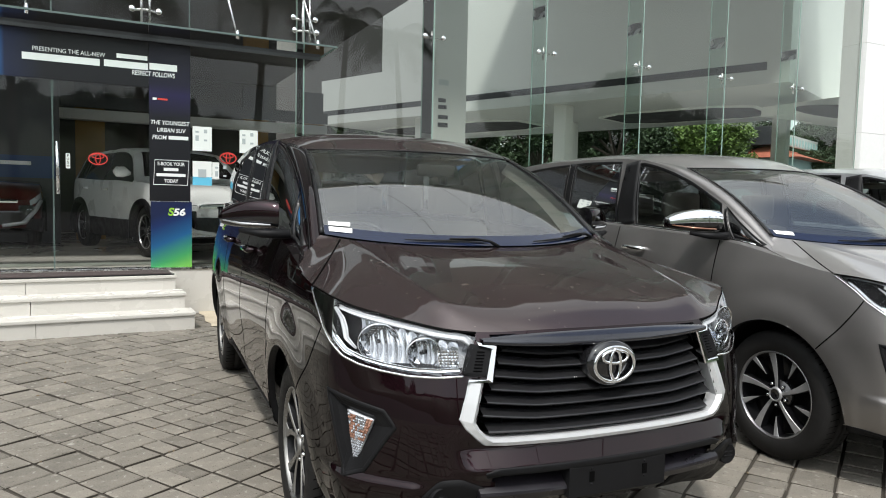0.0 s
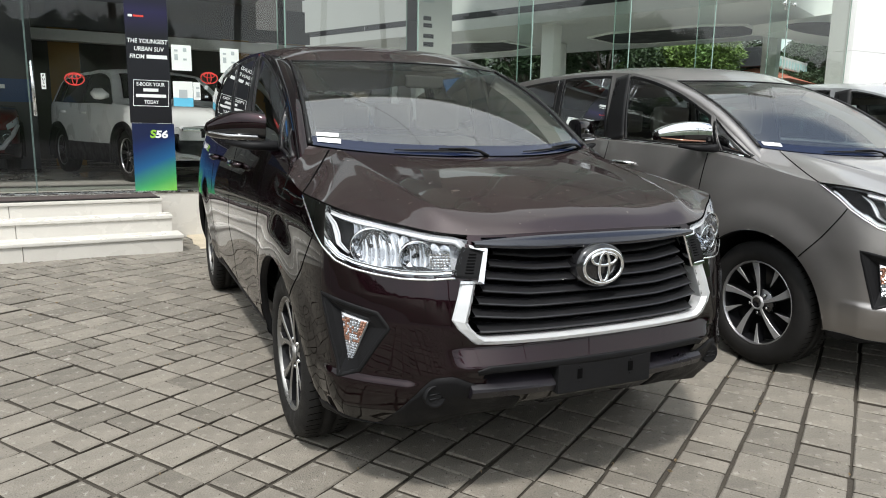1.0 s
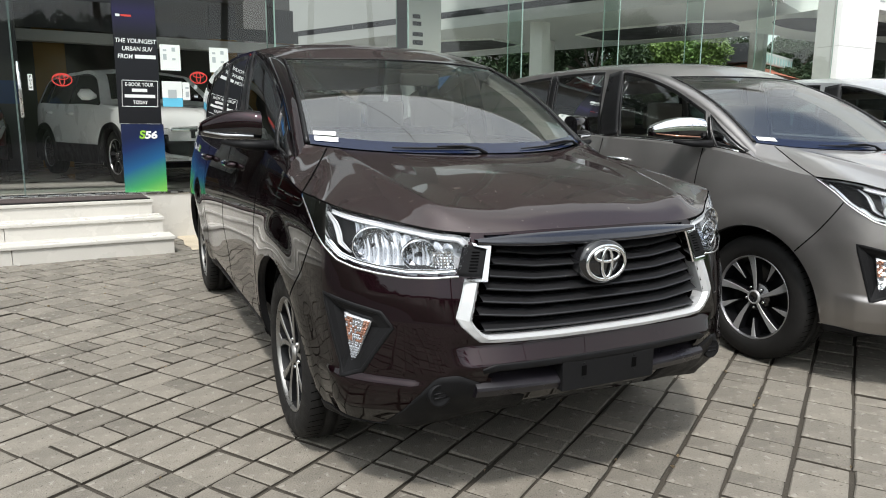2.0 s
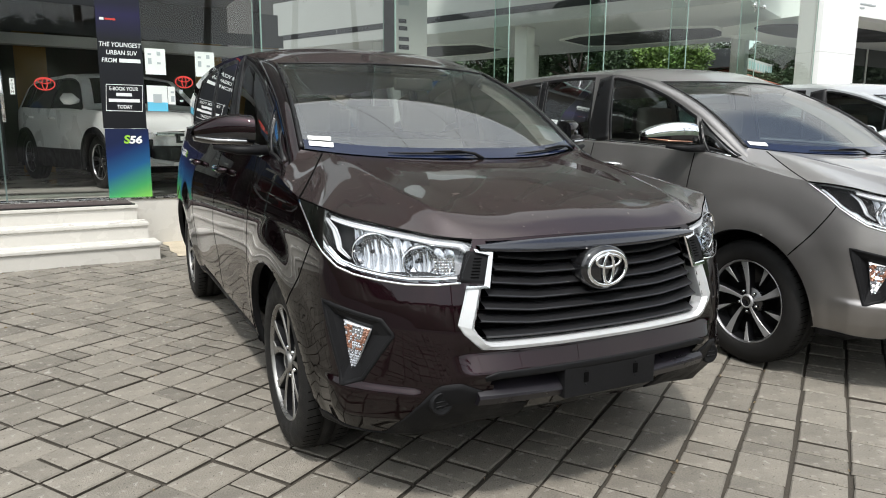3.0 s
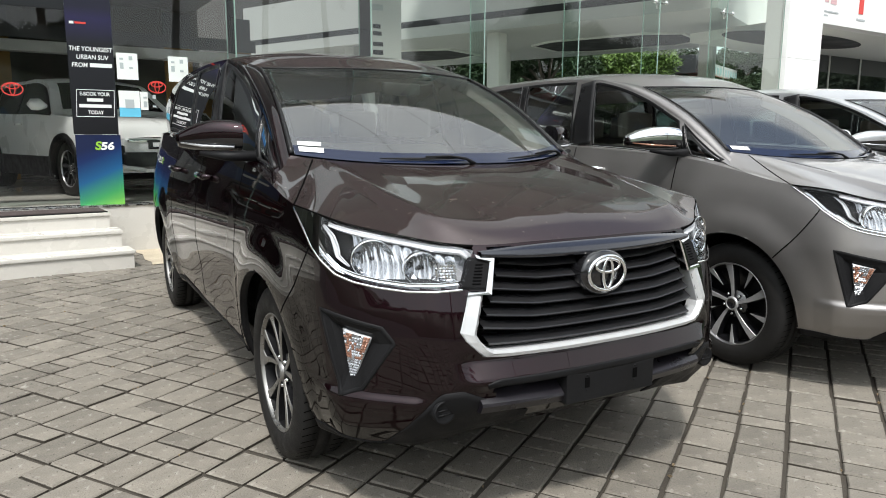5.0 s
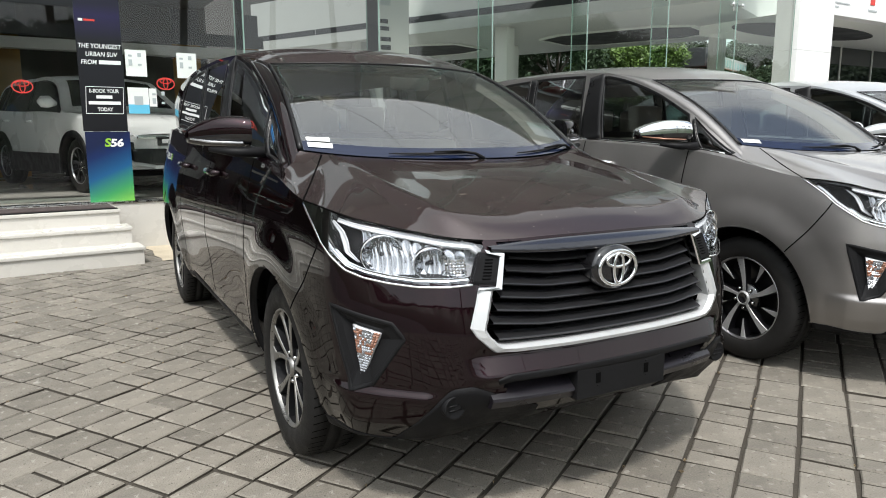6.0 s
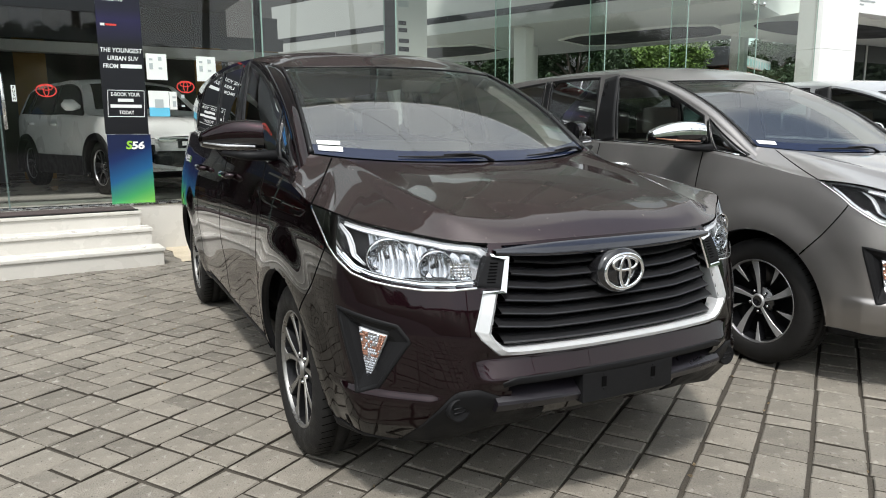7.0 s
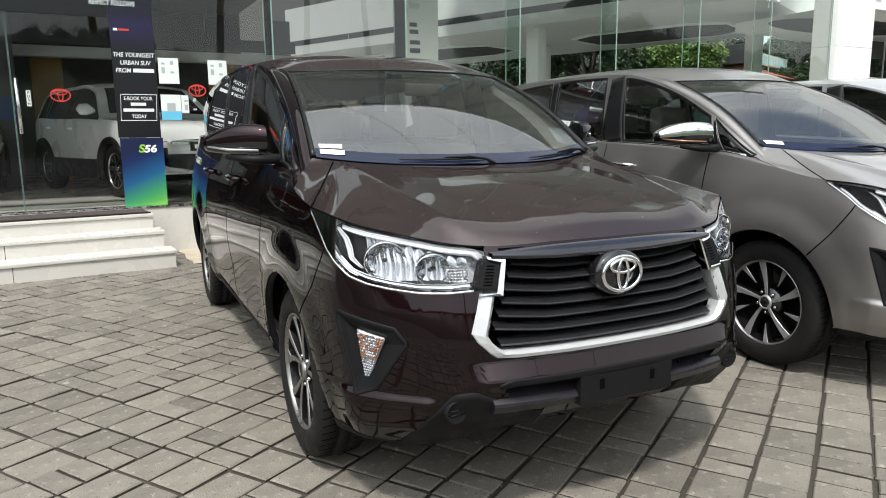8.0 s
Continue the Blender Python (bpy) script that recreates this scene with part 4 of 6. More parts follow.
    o2 = out + [(x, 0.574 + 0.004 * (x / 0.4) ** 2) for x in xs] + [(-x, z) for x, z in out[::-1]]
    i2 = inn + [(x, 0.593 + 0.004 * (x / 0.4) ** 2) for x in xs] + [(-x, z) for x, z in inn[::-1]]
    piece("silver_frame", *frame_row(o2, i2), SILVER, gr, "satin silver grille surround", smooth=False)
    for s in (-1, 1):
        # chrome bracket beside the lamp
        rows = []
        for (xo, zo), (xi, zi) in zip(((0.484, 0.764), (0.408, 0.761), (0.385, 0.869), (0.446, 0.880)), ((0.480, 0.777), (0.425, 0.774), (0.402, 0.856), (0.441, 0.867))):
            a, b = flat(s * xo, zo), flat(s * xi, zi)
            rows.append([a + Vector((0, 0.02, 0)), a + Vector((0, -0.008, 0)), a.lerp(b, 0.2) + Vector((0, -0.013, 0)), a.lerp(b, 0.8) + Vector((0, -0.013, 0)), b + Vector((0, -0.008, 0)), b + Vector((0, 0.02, 0))])
        v = [p for r in rows for p in r]
        f = [(i * 6 + k, (i + 1) * 6 + k, (i + 1) * 6 + k + 1, i * 6 + k + 1) for i in range(3) for k in range(5)]
        f += [tuple(range(6)), tuple(range(18, 24))[::-1]]
        piece("chrome_bracket", v, f, CHROME, gr, smooth=False)
        v, f = panel([(station_x(s * 0.494, 0.782), 0.782), (station_x(s * 0.424, 0.776), 0.776)], [(station_x(s * 0.462, 0.872), 0.872), (station_x(s * 0.400, 0.858), 0.858)], 0.003, 0.03)
        piece("bracket_insert", v, f, BLACK_PLASTIC, gr)
        for k in range(7):
            z = 0.795 + 0.009 * k
            q = (z - 0.78) / 0.09
            piece("insert_rib", *ribbon([(station_x(s * (0.466 - 0.028 * q), z), z), (station_x(s * (0.440 - 0.024 * q), z - 0.001), z - 0.001)], 0.003, 0.006), SEAM, gr)
    # badge
    base = flat(0.0, 0.797)
    y0 = base.y - 0.012
    v, f = lathe([(0.06, 0.075), (0.0, 0.078), (-0.012, 0.072), (-0.016, 0.0)], 48, "y", (0, y0, 0.797))
    v = [Vector((p[0] * 1.22, p[1], 0.797 + (p[2] - 0.797) * 0.92)) for p in v]
    piece("badge_plate", v, f, GLOSS_BLACK, gr)
    def ring(rx, rz, cz, w, lift):
        rows = []
        n = 56
        for k in range(n):
            a = 2 * math.pi * k / n
            for q in range(8):
                b = 2 * math.pi * q / 8
                rows.append(((rx + w * math.cos(b)) * math.cos(a), y0 - 0.018 - lift + 0.006 * math.sin(b), 0.797 + cz + (rz + w * math.cos(b)) * math.sin(a)))
        return rows, [(k * 8 + q, ((k + 1) % n) * 8 + q, ((k + 1) % n) * 8 + (q + 1) % 8, k * 8 + (q + 1) % 8) for k in range(n) for q in range(8)]
    piece("badge", *join(ring(0.074, 0.054, 0, 0.0065, 0), ring(0.047, 0.020, 0.024, 0.0055, 0.002), ring(0.019, 0.047, 0.0, 0.0055, 0.003)), CHROME, gr, "oval chrome badge of crossed rings")

    # headlamps
    for s in (-1, 1):
        lamp = new("headlamp")
        lamp.parent = car
        cl = [c for c, _ in lamp_line]
        low = [(s * c, z) for c, z in lamp_line]
        cu = [c_in + (c_tip - c_in) * (c - cl[0]) / (cl[-1] - cl[0]) for c in cl]
        high = [(s * c, z_top(c) - 0.004) for c in cu]
        high[0] = (s * c_in, 0.890)
        edge_c0 = station_nose(0.30, 0.86)
        v, f = panel(low, high, 0.004, 0.0, 40, 10)
        lens = piece("lens", v, f, LAMP_GLASS, lamp, "clear plastic lens")
        lens.visible_shadow = False
        v, f = panel(low, high, -0.055, 0.0, 40, 10)
        piece("housing", v, f, LAMP_BACK, lamp)
        v, f = panel([(c, z - 0.004) for c, z in low], [(c, z) for c, z in high], -0.002, 0.075, 40, 2)
        # only the rim of the housing
        keep = [q for q in f if any(i >= 41 * 3 for i in q)]
        piece("housing_rim", v, keep, LAMP_BACK, lamp)
        v, f = ribbon(fine(low, 8), 0.007, 0.005)
        piece("lower_chrome", v, f, CHROME, lamp)
        tail_rim = [(s * c, float(np.interp(c, cl, [z for _, z in lamp_line])) + 0.014) for c in np.linspace(edge_c0, c_tip - 0.35, 24)]
        piece("outer_trim", *ribbon(tail_rim, 0.006, -0.006, False, 0.02), CHROME, lamp)
        inner_low = [(c, z + 0.020) for c, z in low[:-3]]
        v, f = ribbon(fine(inner_low, 8), 0.011, -0.012, False, 0.022)
        piece("chrome_strip", v, f, CHROME, lamp)
        inner_top = [(s * c, z_top(c) - 0.014 - 0.006 * (c - c_in) / 4.5) for c in np.linspace(c_in + 0.1, 7.0, 30)]
        inner_top[0] = (inner_top[0][0], 0.873)
        v, f = ribbon(inner_top, [0.019 - 0.007 * i / 29 for i in range(30)], -0.010, False, 0.020)
        piece("light_guide", v, f, WHITE_LAMP, lamp)
        arc = [(station_nose(y, z) * s, z) for y, z in ((0.40, 0.955), (0.355, 0.925), (0.335, 0.895), (0.322, 0.868), (0.29, 0.84))]
        edge_c = station_nose(0.285, 0.86)
        cc = np.linspace(edge_c, c_tip - 0.25, 14)
        v, f = panel([(s * c, float(np.interp(c, cl, [z for _, z in lamp_line])) + 0.006) for c in cc], [(s * c, z_top(c) - 0.010) for c in cc], -0.035, 0.0, 28, 8)
        piece("corner_backing", v, f, BLACK_PLASTIC, lamp)
        v, f = ribbon(fine(arc, 4), [0.004 + 0.011 * math.sin(math.pi * i / 16) for i in range(17)], -0.014, False, 0.019)
        piece("corner_light_guide", v, f, WHITE_LAMP, lamp)
        # fluted bright bezel round the bowls
        def bezel_at(u, v):
            c = cl[0] + 0.05 + (edge_c0 - cl[0] - 0.05) * u
            z0 = float(np.interp(c, cl, [z for _, z in lamp_line])) + 0.018
            z1 = z_top(c) - 0.017
            wave = abs(math.sin(u * 34)) * 0.010 * math.sin(math.pi * v)
            return proud(s * c, z0 + (z1 - z0) * v, -0.034 - wave)
        piece("chrome_bezel", *sheet(bezel_at, np.linspace(0, 1, 90), np.linspace(0, 1, 8)), SILVERED, lamp)
        for x, z, r, push in ((0.702, 0.858, 0.054, 0.018), (0.590, 0.838, 0.044, 0.012)):
            c = station_x(x, z) * s
            p = skin(c, z)
            face = Vector((s * 0.30, -0.95, 0)).normalized()
            turn = face.to_track_quat("-Y", "Z").to_matrix().to_4x4()
            place = Matrix.Translation(p - face * push) @ turn
            jig = random.Random(int(1000 * x))
            vb, fb = lathe([(0.050, 0.010), (0.047, r * 0.34), (0.038, r * 0.62), (0.022, r * 0.86), (0.004, r)], 14, "y")
            vb = [Vector((q[0] * 1.12 + jig.uniform(-0.003, 0.003), q[1] + jig.uniform(-0.010, 0.010), q[2] + jig.uniform(-0.003, 0.003))) for q in vb]
            piece("reflector", [place @ q for q in vb], fb, LAMP_CHROME, lamp, smooth=False)
            for nm, prof, mt in (("reflector_ring", [(0.006, r * 1.04), (0.0, r * 1.06), (0.004, r * 1.09), (0.03, r * 1.10)], CHROME),
                                 ("bulb", [(0.045, r * 0.13), (0.024, r * 0.13), (0.018, r * 0.08), (0.016, 0.0)], ALLOY_DARK)):
                vb, fb = lathe(prof, 32, "y")
                piece(nm, [place @ Vector((q[0] * 1.1, q[1], q[2])) for q in vb], fb, mt, lamp)
        shade_c = [station_x(x, 0.80) for x in (0.53, 0.58, 0.64, 0.68)]
        v, f = panel([(s * c, lamp_floor_z) for c, lamp_floor_z in zip(shade_c, (0.797, 0.797, 0.800, 0.806))], [(s * c, z) for c, z in zip(shade_c, (0.799, 0.814, 0.810, 0.808))], -0.014, 0.0, 12, 3)
        piece("dark_wedge", v, f, GLOSS_BLACK, lamp)
        # faceted turn reflector towards the grille
        rng = random.Random(4)
        chunks = []
        for i in range(7):
            for j in range(6):
                x, z = 0.492 + i * 0.0085, 0.802 + j * 0.0085
                c = station_x(x, z) * s
                p = skin(c, z)
                q = 0.0042
                chunks.append(([(p.x - q, p.y + 0.03, p.z - q), (p.x + q, p.y + 0.03, p.z - q), (p.x + q, p.y + 0.03, p.z + q), (p.x - q, p.y + 0.03, p.z + q), (p.x + rng.uniform(-q, q) * 0.6, p.y + 0.024, p.z + rng.uniform(-q, q) * 0.6)],
                               [(0, 1, 4), (1, 2, 4), (2, 3, 4), (3, 0, 4)]))
        piece("turn_reflector", *join(*chunks), CHROME, lamp, smooth=False)

        # fog lamp bezel: dark plastic recess with the turn lamp
        fb = new("fog_lamp")
        fb.parent = car
        poly = [(s * c, z) for c, z in fog_c]
        loop = fine(poly + [poly[0]], 8)[:-1]
        v, f = ribbon(loop, 0.013, 0.004, True, 0.012)
        bezel = piece("bezel", v, f, BLACK_PLASTIC, fb, "black plastic bezel")
        cm, zm = sum(c for c, _ in poly) / 5 + s * 0.25, sum(z for _, z in poly) / 5 + 0.02
        rows = []
        for k, depth in ((1.0, 0.002), (0.70, -0.008), (0.45, -0.026)):
            rows.append([proud(cm + (c - cm) * k, zm + (z - zm) * k, depth) for c, z in loop])
        n = len(loop)
        v = [p for r in rows for p in r] + [proud(cm, zm, -0.036)]
        f = [(i * n + k, i * n + (k + 1) % n, (i + 1) * n + (k + 1) % n, (i + 1) * n + k) for i in range(2) for k in range(n)]
        f += [(2 * n + k, 2 * n + (k + 1) % n, 3 * n) for k in range(n)]
        piece("recess", v, f, BLACK_PLASTIC, bezel, smooth=False)
        lo = [(s * 6.30, 0.492), (s * 6.16, 0.498)]
        hi = [(s * 6.42, 0.652), (s * 5.42, 0.632)]
        v, f = panel(lo, hi, -0.012, 0.02, 10, 12)
        gl = piece("turn_lamp", v, f, LAMP_CLEAR, fb, "clear and amber turn lamp")
        jig = random.Random(12)
        cells = []
        for i in range(9):
            for j in range(17):
                def at(u, v, off):
                    ca, cb = 6.29 - 0.12 * u, 6.40 - 0.96 * u
                    return proud(s * (ca + (cb - ca) * v), 0.496 + 0.146 * v - 0.010 * u * v, off)
                u0, v0, du, dv = i / 9, j / 17, 1 / 9.2, 1 / 17.4
                tip = at(u0 + du * jig.uniform(0.2, 0.8), v0 + dv * jig.uniform(0.2, 0.8), -0.0065)
                cells.append(([at(u0, v0, -0.0105), at(u0 + du, v0, -0.0105), at(u0 + du, v0 + dv, -0.0105), at(u0, v0 + dv, -0.0105), tip], [(0, 1, 4), (1, 2, 4), (2, 3, 4), (3, 0, 4)]))
        tinted = [k % 17 > 7 and jig.random() < (0.80 if k // 17 in (0, 1, 2, 7, 8) else 0.25) for k in range(len(cells))]
        cells_clear = [c for c, t in zip(cells, tinted) if not t]
        cells_amber = [c for c, t in zip(cells, tinted) if t]
        piece("clear_reflector", *join(*cells_clear), SILVERED, gl, smooth=False)
        piece("amber_reflector", *join(*cells_amber), AMBER_GLOSS, gl, smooth=False)

    # lower intake, plate and lip
    lip = new("lower_bumper")
    lip.parent = car
    v, f = sheet(lambda x, z: flat(x, z, 0.06), np.linspace(-0.46, 0.46, 30), np.linspace(0.38, 0.52, 6))
    piece("intake_backing", v, f, SEAM, lip)
    rim = [(station_x(x, z), z) for x, z in fine([(-0.44, 0.497), (-0.40, 0.508), (0.40, 0.508), (0.44, 0.497)], 16)]
    piece("intake_rim", *ribbon(rim, 0.022, 0.003), BLACK_PLASTIC, lip)
    for s in (-1, 1):
        rows = []
        for x in np.linspace(0.17, 0.455, 18):
            q = (x - 0.17) / 0.285
            p = flat(s * x, 0.43)
            rows.append([(p.x, p.y + 0.06, 0.485 + 0.01 * q), (p.x, p.y + 0.03, 0.480 + 0.01 * q), (p.x, p.y - 0.022, 0.440 + 0.004 * q), (p.x, p.y - 0.024, 0.434), (p.x, p.y - 0.012, 0.412), (p.x, p.y + 0.03, 0.405)])
        v = [p for r in rows for p in r]
        f = [(a * 6 + k, (a + 1) * 6 + k, (a + 1) * 6 + k + 1, a * 6 + k + 1) for a in range(17) for k in range(5)]
        f += [tuple(range(6)), tuple(range(17 * 6, 18 * 6))[::-1]]
        piece("lip_shelf", v, f, PLUM_PLASTIC, lip, smooth=False)
        # dark lower corners
        v, f = panel([(s * c, z_low(c) + 0.002) for c in np.linspace(1.4, 8.2, 24)], [(s * c, z) for c, z in [(c, float(np.interp(c, [1.4, 2.3, 2.9, 3.5, 4.0, 4.6, 5.2, 8.2], [0.385, 0.455, 0.488, 0.478, 0.42, 0.345, 0.285, 0.262]))) for c in np.linspace(1.4, 8.2, 24)]], 0.0025, 0.006, 48, 8)
        piece("lower_corner", v, f, BLACK_PLASTIC, lip)
        c = station_x(s * 0.553, 0.420)
        p = skin(c, 0.420)
        v, f = lathe([(0.02, 0.036), (-0.008, 0.036), (-0.011, 0.033), (-0.007, 0.029), (-0.010, 0.0)], 32, "y", (p.x, p.y - 0.002, p.z))
        piece("tow_cap", v, f, BLACK_PLASTIC, lip)
        bars = join(*[tube([(p.x - 0.022, p.y - 0.013, p.z + dz), (p.x + 0.022, p.y - 0.009, p.z + dz)], 0.0025, 6) for dz in (-0.006, 0.008)])
        piece("cap_rib", *bars, BLACK_PLASTIC, lip)
    plate = part("plate_holder", box_bm(-0.178, 0.186, -0.022, 0.03, 0.405, 0.500, 0.004), BLACK_PLASTIC, car, "blank black plate holder")
    for x in (-0.097, 0.103):
        part("slot", box_bm(x - 0.009, x + 0.009, -0.0235, -0.02, 0.448, 0.480), SEAM, plate)
        for z in (0.440, 0.488):
            v, f = lathe([(-0.0225, 0.0), (-0.0245, 0.002), (-0.022, 0.004)], 8, "y", (x, 0, z))
            piece("peg", v, f, BLACK_PLASTIC, plate)


def build_mirrors(car, paint):
    for s in (-1, 1):
        mi = new("door_mirror")
        mi.parent = car
        def shell(u, v, s=s):
            # u round, v from the inner end to the tip
            a = 2 * math.pi * u
            ca, sa = math.cos(a), math.sin(a)
            ca, sa = math.copysign(abs(ca) ** 0.72, ca), math.copysign(abs(sa) ** 0.72, sa)
            top = 1.292 - 0.058 * v ** 3.0 - 0.010 * (1 - v) ** 4
            low = 1.160 + 0.016 * v ** 5
            ry = 0.078 * (1 - 0.50 * v ** 3.5)
            x = 0.815 + 0.222 * v
            y = 1.385 + 0.14 * v ** 1.3 + ry * ca * (1.0 if ca < 0 else 0.6)
            z = (top + low) / 2 + (top - low) / 2 * sa
            return Vector((s * x, y, z))
        vv = np.linspace(0, 1, 22) ** 0.8
        up = sheet(shell, np.linspace(0.0, 0.515, 28), vv)
        dn = sheet(shell, np.linspace(0.515, 1.0, 24), vv)
        piece("cap", *up, paint, mi)
        piece("lower_shell", *dn, GLOSS_BLACK, mi)
        for v in (0, 1):
            loop = [shell(u, v) for u in np.linspace(0, 1, 25)[:-1]]
            c = sum(loop, Vector()) / 24 + Vector((s * (0.014 if v else -0.010), 0, 0))
            piece("end_cap", loop + [c], [(k, (k + 1) % 24, 24) for k in range(24)], paint if v else GLOSS_BLACK, mi)
        v, f = tube([(s * 1.032, 1.475, 1.192), (s * 0.96, 1.385, 1.180), (s * 0.85, 1.318, 1.176)], [0.004, 0.006, 0.005], 8)
        piece("turn_lamp", v, f, AMBER_GLOSS if paint == CHROME else LAMP_CLEAR, mi)
        v, f = tube([(s * 0.97, 1.40, 1.150), (s * 0.88, 1.335, 1.138), (s * 0.765, 1.315, 1.138)], [0.010, 0.019, 0.023], 12)
        piece("arm", v, f, BLACK_PLASTIC, mi)


def build_cabin(car):
    cab = new("cabin")
    cab.parent = car
    rows = []
    for x in np.linspace(-0.70, 0.70, 24):
        d = 0.06 * (x / 0.7) ** 2
        rows.append([(x, 0.93 + d, 1.09), (x, 1.05 + d, 1.112), (x, 1.30 + d, 1.10), (x, 1.42 + d, 1.06), (x, 1.46, 0.9), (x, 1.42, 0.5)])
    v = [p for r in rows for p in r]
    f = [(a * 6 + k, (a + 1) * 6 + k, (a + 1) * 6 + k + 1, a * 6 + k + 1) for a in range(23) for k in range(5)]
    piece("dashboard", v, f, CABIN, cab)
    v, f = lathe([(0.0, 0.185), (-0.012, 0.178), (0.0, 0.165), (0.012, 0.175), (0.0, 0.185)], 40, "y")
    w = piece("steering_wheel", v, f, CABIN, cab)
    w.matrix_basis = pose(-0.36, 1.55, 1.02, -25, 0, 0)
    for y, xs in ((2.05, (-0.36, 0.36)), (2.95, (-0.40, 0.0, 0.40)), (3.75, (-0.35, 0.35))):
        for x in xs:
            wd = 0.23 if y < 2.5 else 0.19
            b = box_bm(x - wd, x + wd, y, y + 0.15, 0.6, 1.18, 0.06)
            seat = part("seat_back", b, SEAT, cab, smooth=True)
            part("headrest", box_bm(x - 0.13, x + 0.13, y + 0.05, y + 0.14, 1.22, 1.40, 0.035), SEAT, seat, smooth=True)
            part("cushion", box_bm(x - wd, x + wd, y - 0.45, y + 0.05, 0.55, 0.72, 0.06), SEAT, seat, smooth=True)
    for s in (-1, 1):
        rows = []
        for t in np.linspace(0.03, 0.95, 12):
            p = screen_low(0.975).lerp(screen_top(0.975), t)
            b = 0.036 * math.sin(math.pi * t) - 0.012
            w = 1.0 - 0.45 * t
            rows += [(s * p.x, p.y - b, p.z + b), (s * (p.x - 0.006), p.y - b + 0.10 * w, p.z + b - 0.09 * w)]
        piece("pillar_trim", rows, [(2 * i, 2 * i + 1, 2 * i + 3, 2 * i + 2) for i in range(11)], TRIM_LIGHT, cab)
    part("mirror_inside", box_bm(-0.10, 0.10, 1.49, 1.52, 1.42, 1.48, 0.012), CABIN, cab, smooth=True)
    part("headliner", box_bm(-0.50, 0.50, 2.1, 4.2, 1.53, 1.55, 0.01), SEAT, cab)
    part("cabin_floor", box_bm(-0.72, 0.72, 1.2, 4.4, 0.42, 0.45), CABIN, cab)
    for s in (-1, 1):
        part("door_trim", box_bm(s * 0.73, s * 0.76, 1.3, 4.3, 0.45, 1.06, 0.01), CABIN, cab)


def build_wipers(car, screen, stickers):
    for u0, u1, pu in ((-0.55, -0.02, 0.02), (0.31, 0.90, 0.93)):
        wi = new("wiper")
        wi.parent = car
        def at(u, t, lift):
            p = screen(u, t)
            return Vector((p.x, p.y - 0.006 - lift, p.z + 0.004 + lift))
        v, f = tube([at(u, 0.022 + 0.012 * (u - u0) / (u1 - u0), 0.002) for u in np.linspace(u0, u1, 8)], [0.002, 0.0035, 0.0045, 0.0045, 0.0045, 0.0045, 0.004, 0.002], 6)
        piece("blade", v, f, RUBBER, wi)
        um = (u0 + u1) / 2
        v, f = tube([at(pu, -0.01, 0.0), at(pu - 0.05, 0.015, 0.008), at((pu + um) / 2, 0.032, 0.010), at(um, 0.034, 0.006)], [0.009, 0.006, 0.0045, 0.003], 8)
        piece("arm", v, f, BLACK_PLASTIC, wi)
    for corners in (((-0.96, 0.075), (-0.84, 0.085), (-0.835, 0.118), (-0.96, 0.105)), ((-0.96, 0.026), (-0.835, 0.035), (-0.83, 0.073), (-0.96, 0.064)))[2 - stickers:]:
        spot = [screen(u, t) + Vector((0, -0.004, 0.004)) for u, t in corners]
        piece("paper_sticker", spot, [(0, 1, 2, 3)], PAPER, car, "white paper sticker on the windscreen", smooth=False)
    # scuttle panel under the screen
    rows = []
    for u in np.linspace(-1, 1, 30):
        p = screen(u, 0.0)
        rows.append([(p.x, p.y - 0.06, p.z - 0.03), (p.x, p.y - 0.02, p.z - 0.012), (p.x, p.y + 0.03, p.z + 0.0)])
    v = [p for r in rows for p in r]
    f = [(a * 3 + k, (a + 1) * 3 + k, (a + 1) * 3 + k + 1, a * 3 + k + 1) for a in range(29) for k in range(2)]
    piece("scuttle", v, f, BLACK_PLASTIC, car)


def paint_material(name, base, metal, rough, flake=0.25):
    m = node_material(name, base, rough, metal, 1.0)
    m.node_tree.nodes["Principled BSDF"].inputs["Coat IOR"].default_value = 1.42
    if base[0] < 0.1:
        m.node_tree.nodes["Principled BSDF"].inputs["Specular Tint"].default_value = (0.28, 0.17, 0.20, 1)
    return vary(m, flake, 2.5, 900, 0.0, 0.06)


AMBER_GLOSS = node_material("amber_reflector", (0.30, 0.15, 0.10), 0.15, 0.5, 0.6)
# black border print, with the blue of reflected sky put into its colour
SKY_BLUE_BAND = node_material("frit_sky_blue", (0.010, 0.015, 0.036), 0.08)
PLUM_PLASTIC = vary(node_material("satin_plum_plastic", (0.008, 0.0065, 0.0095), 0.36, 0.0, 0.12), 0.15, 10, 300)
QUARTER_GLASS = glass_material("privacy_glass", (0.10, 0.12, 0.12), 1.45)
GLOSS_NAVY = node_material("gloss_dark_bar", (0.012, 0.013, 0.02), 0.10, 0.3, 1.0)
SLAT = node_material("grille_slat", (0.012, 0.012, 0.013), 0.30, 0.0, 0.15)
SILVER_RIM = vary(node_material("silver_alloy", (0.27, 0.265, 0.255), 0.36, 0.85), 0.15, 30, 300)
BLADE = vary(node_material("machined_blade", (0.36, 0.36, 0.365), 0.4, 0.55), 0.15, 30, 300)
POCKET = node_material("black_wheel_pocket", (0.005, 0.005, 0.006), 0.35, 0.0, 0.25, 0.3)
SILVERED = node_material("silvered_reflector", (0.46, 0.47, 0.49), 0.16, 0.85)
LAMP_CHROME = node_material("lamp_chrome", (0.58, 0.59, 0.61), 0.07, 1.0)
LAMP_BACK = vary(node_material("lamp_housing", (0.60, 0.61, 0.63), 0.25, 0.5), 0.25, 20, 80)
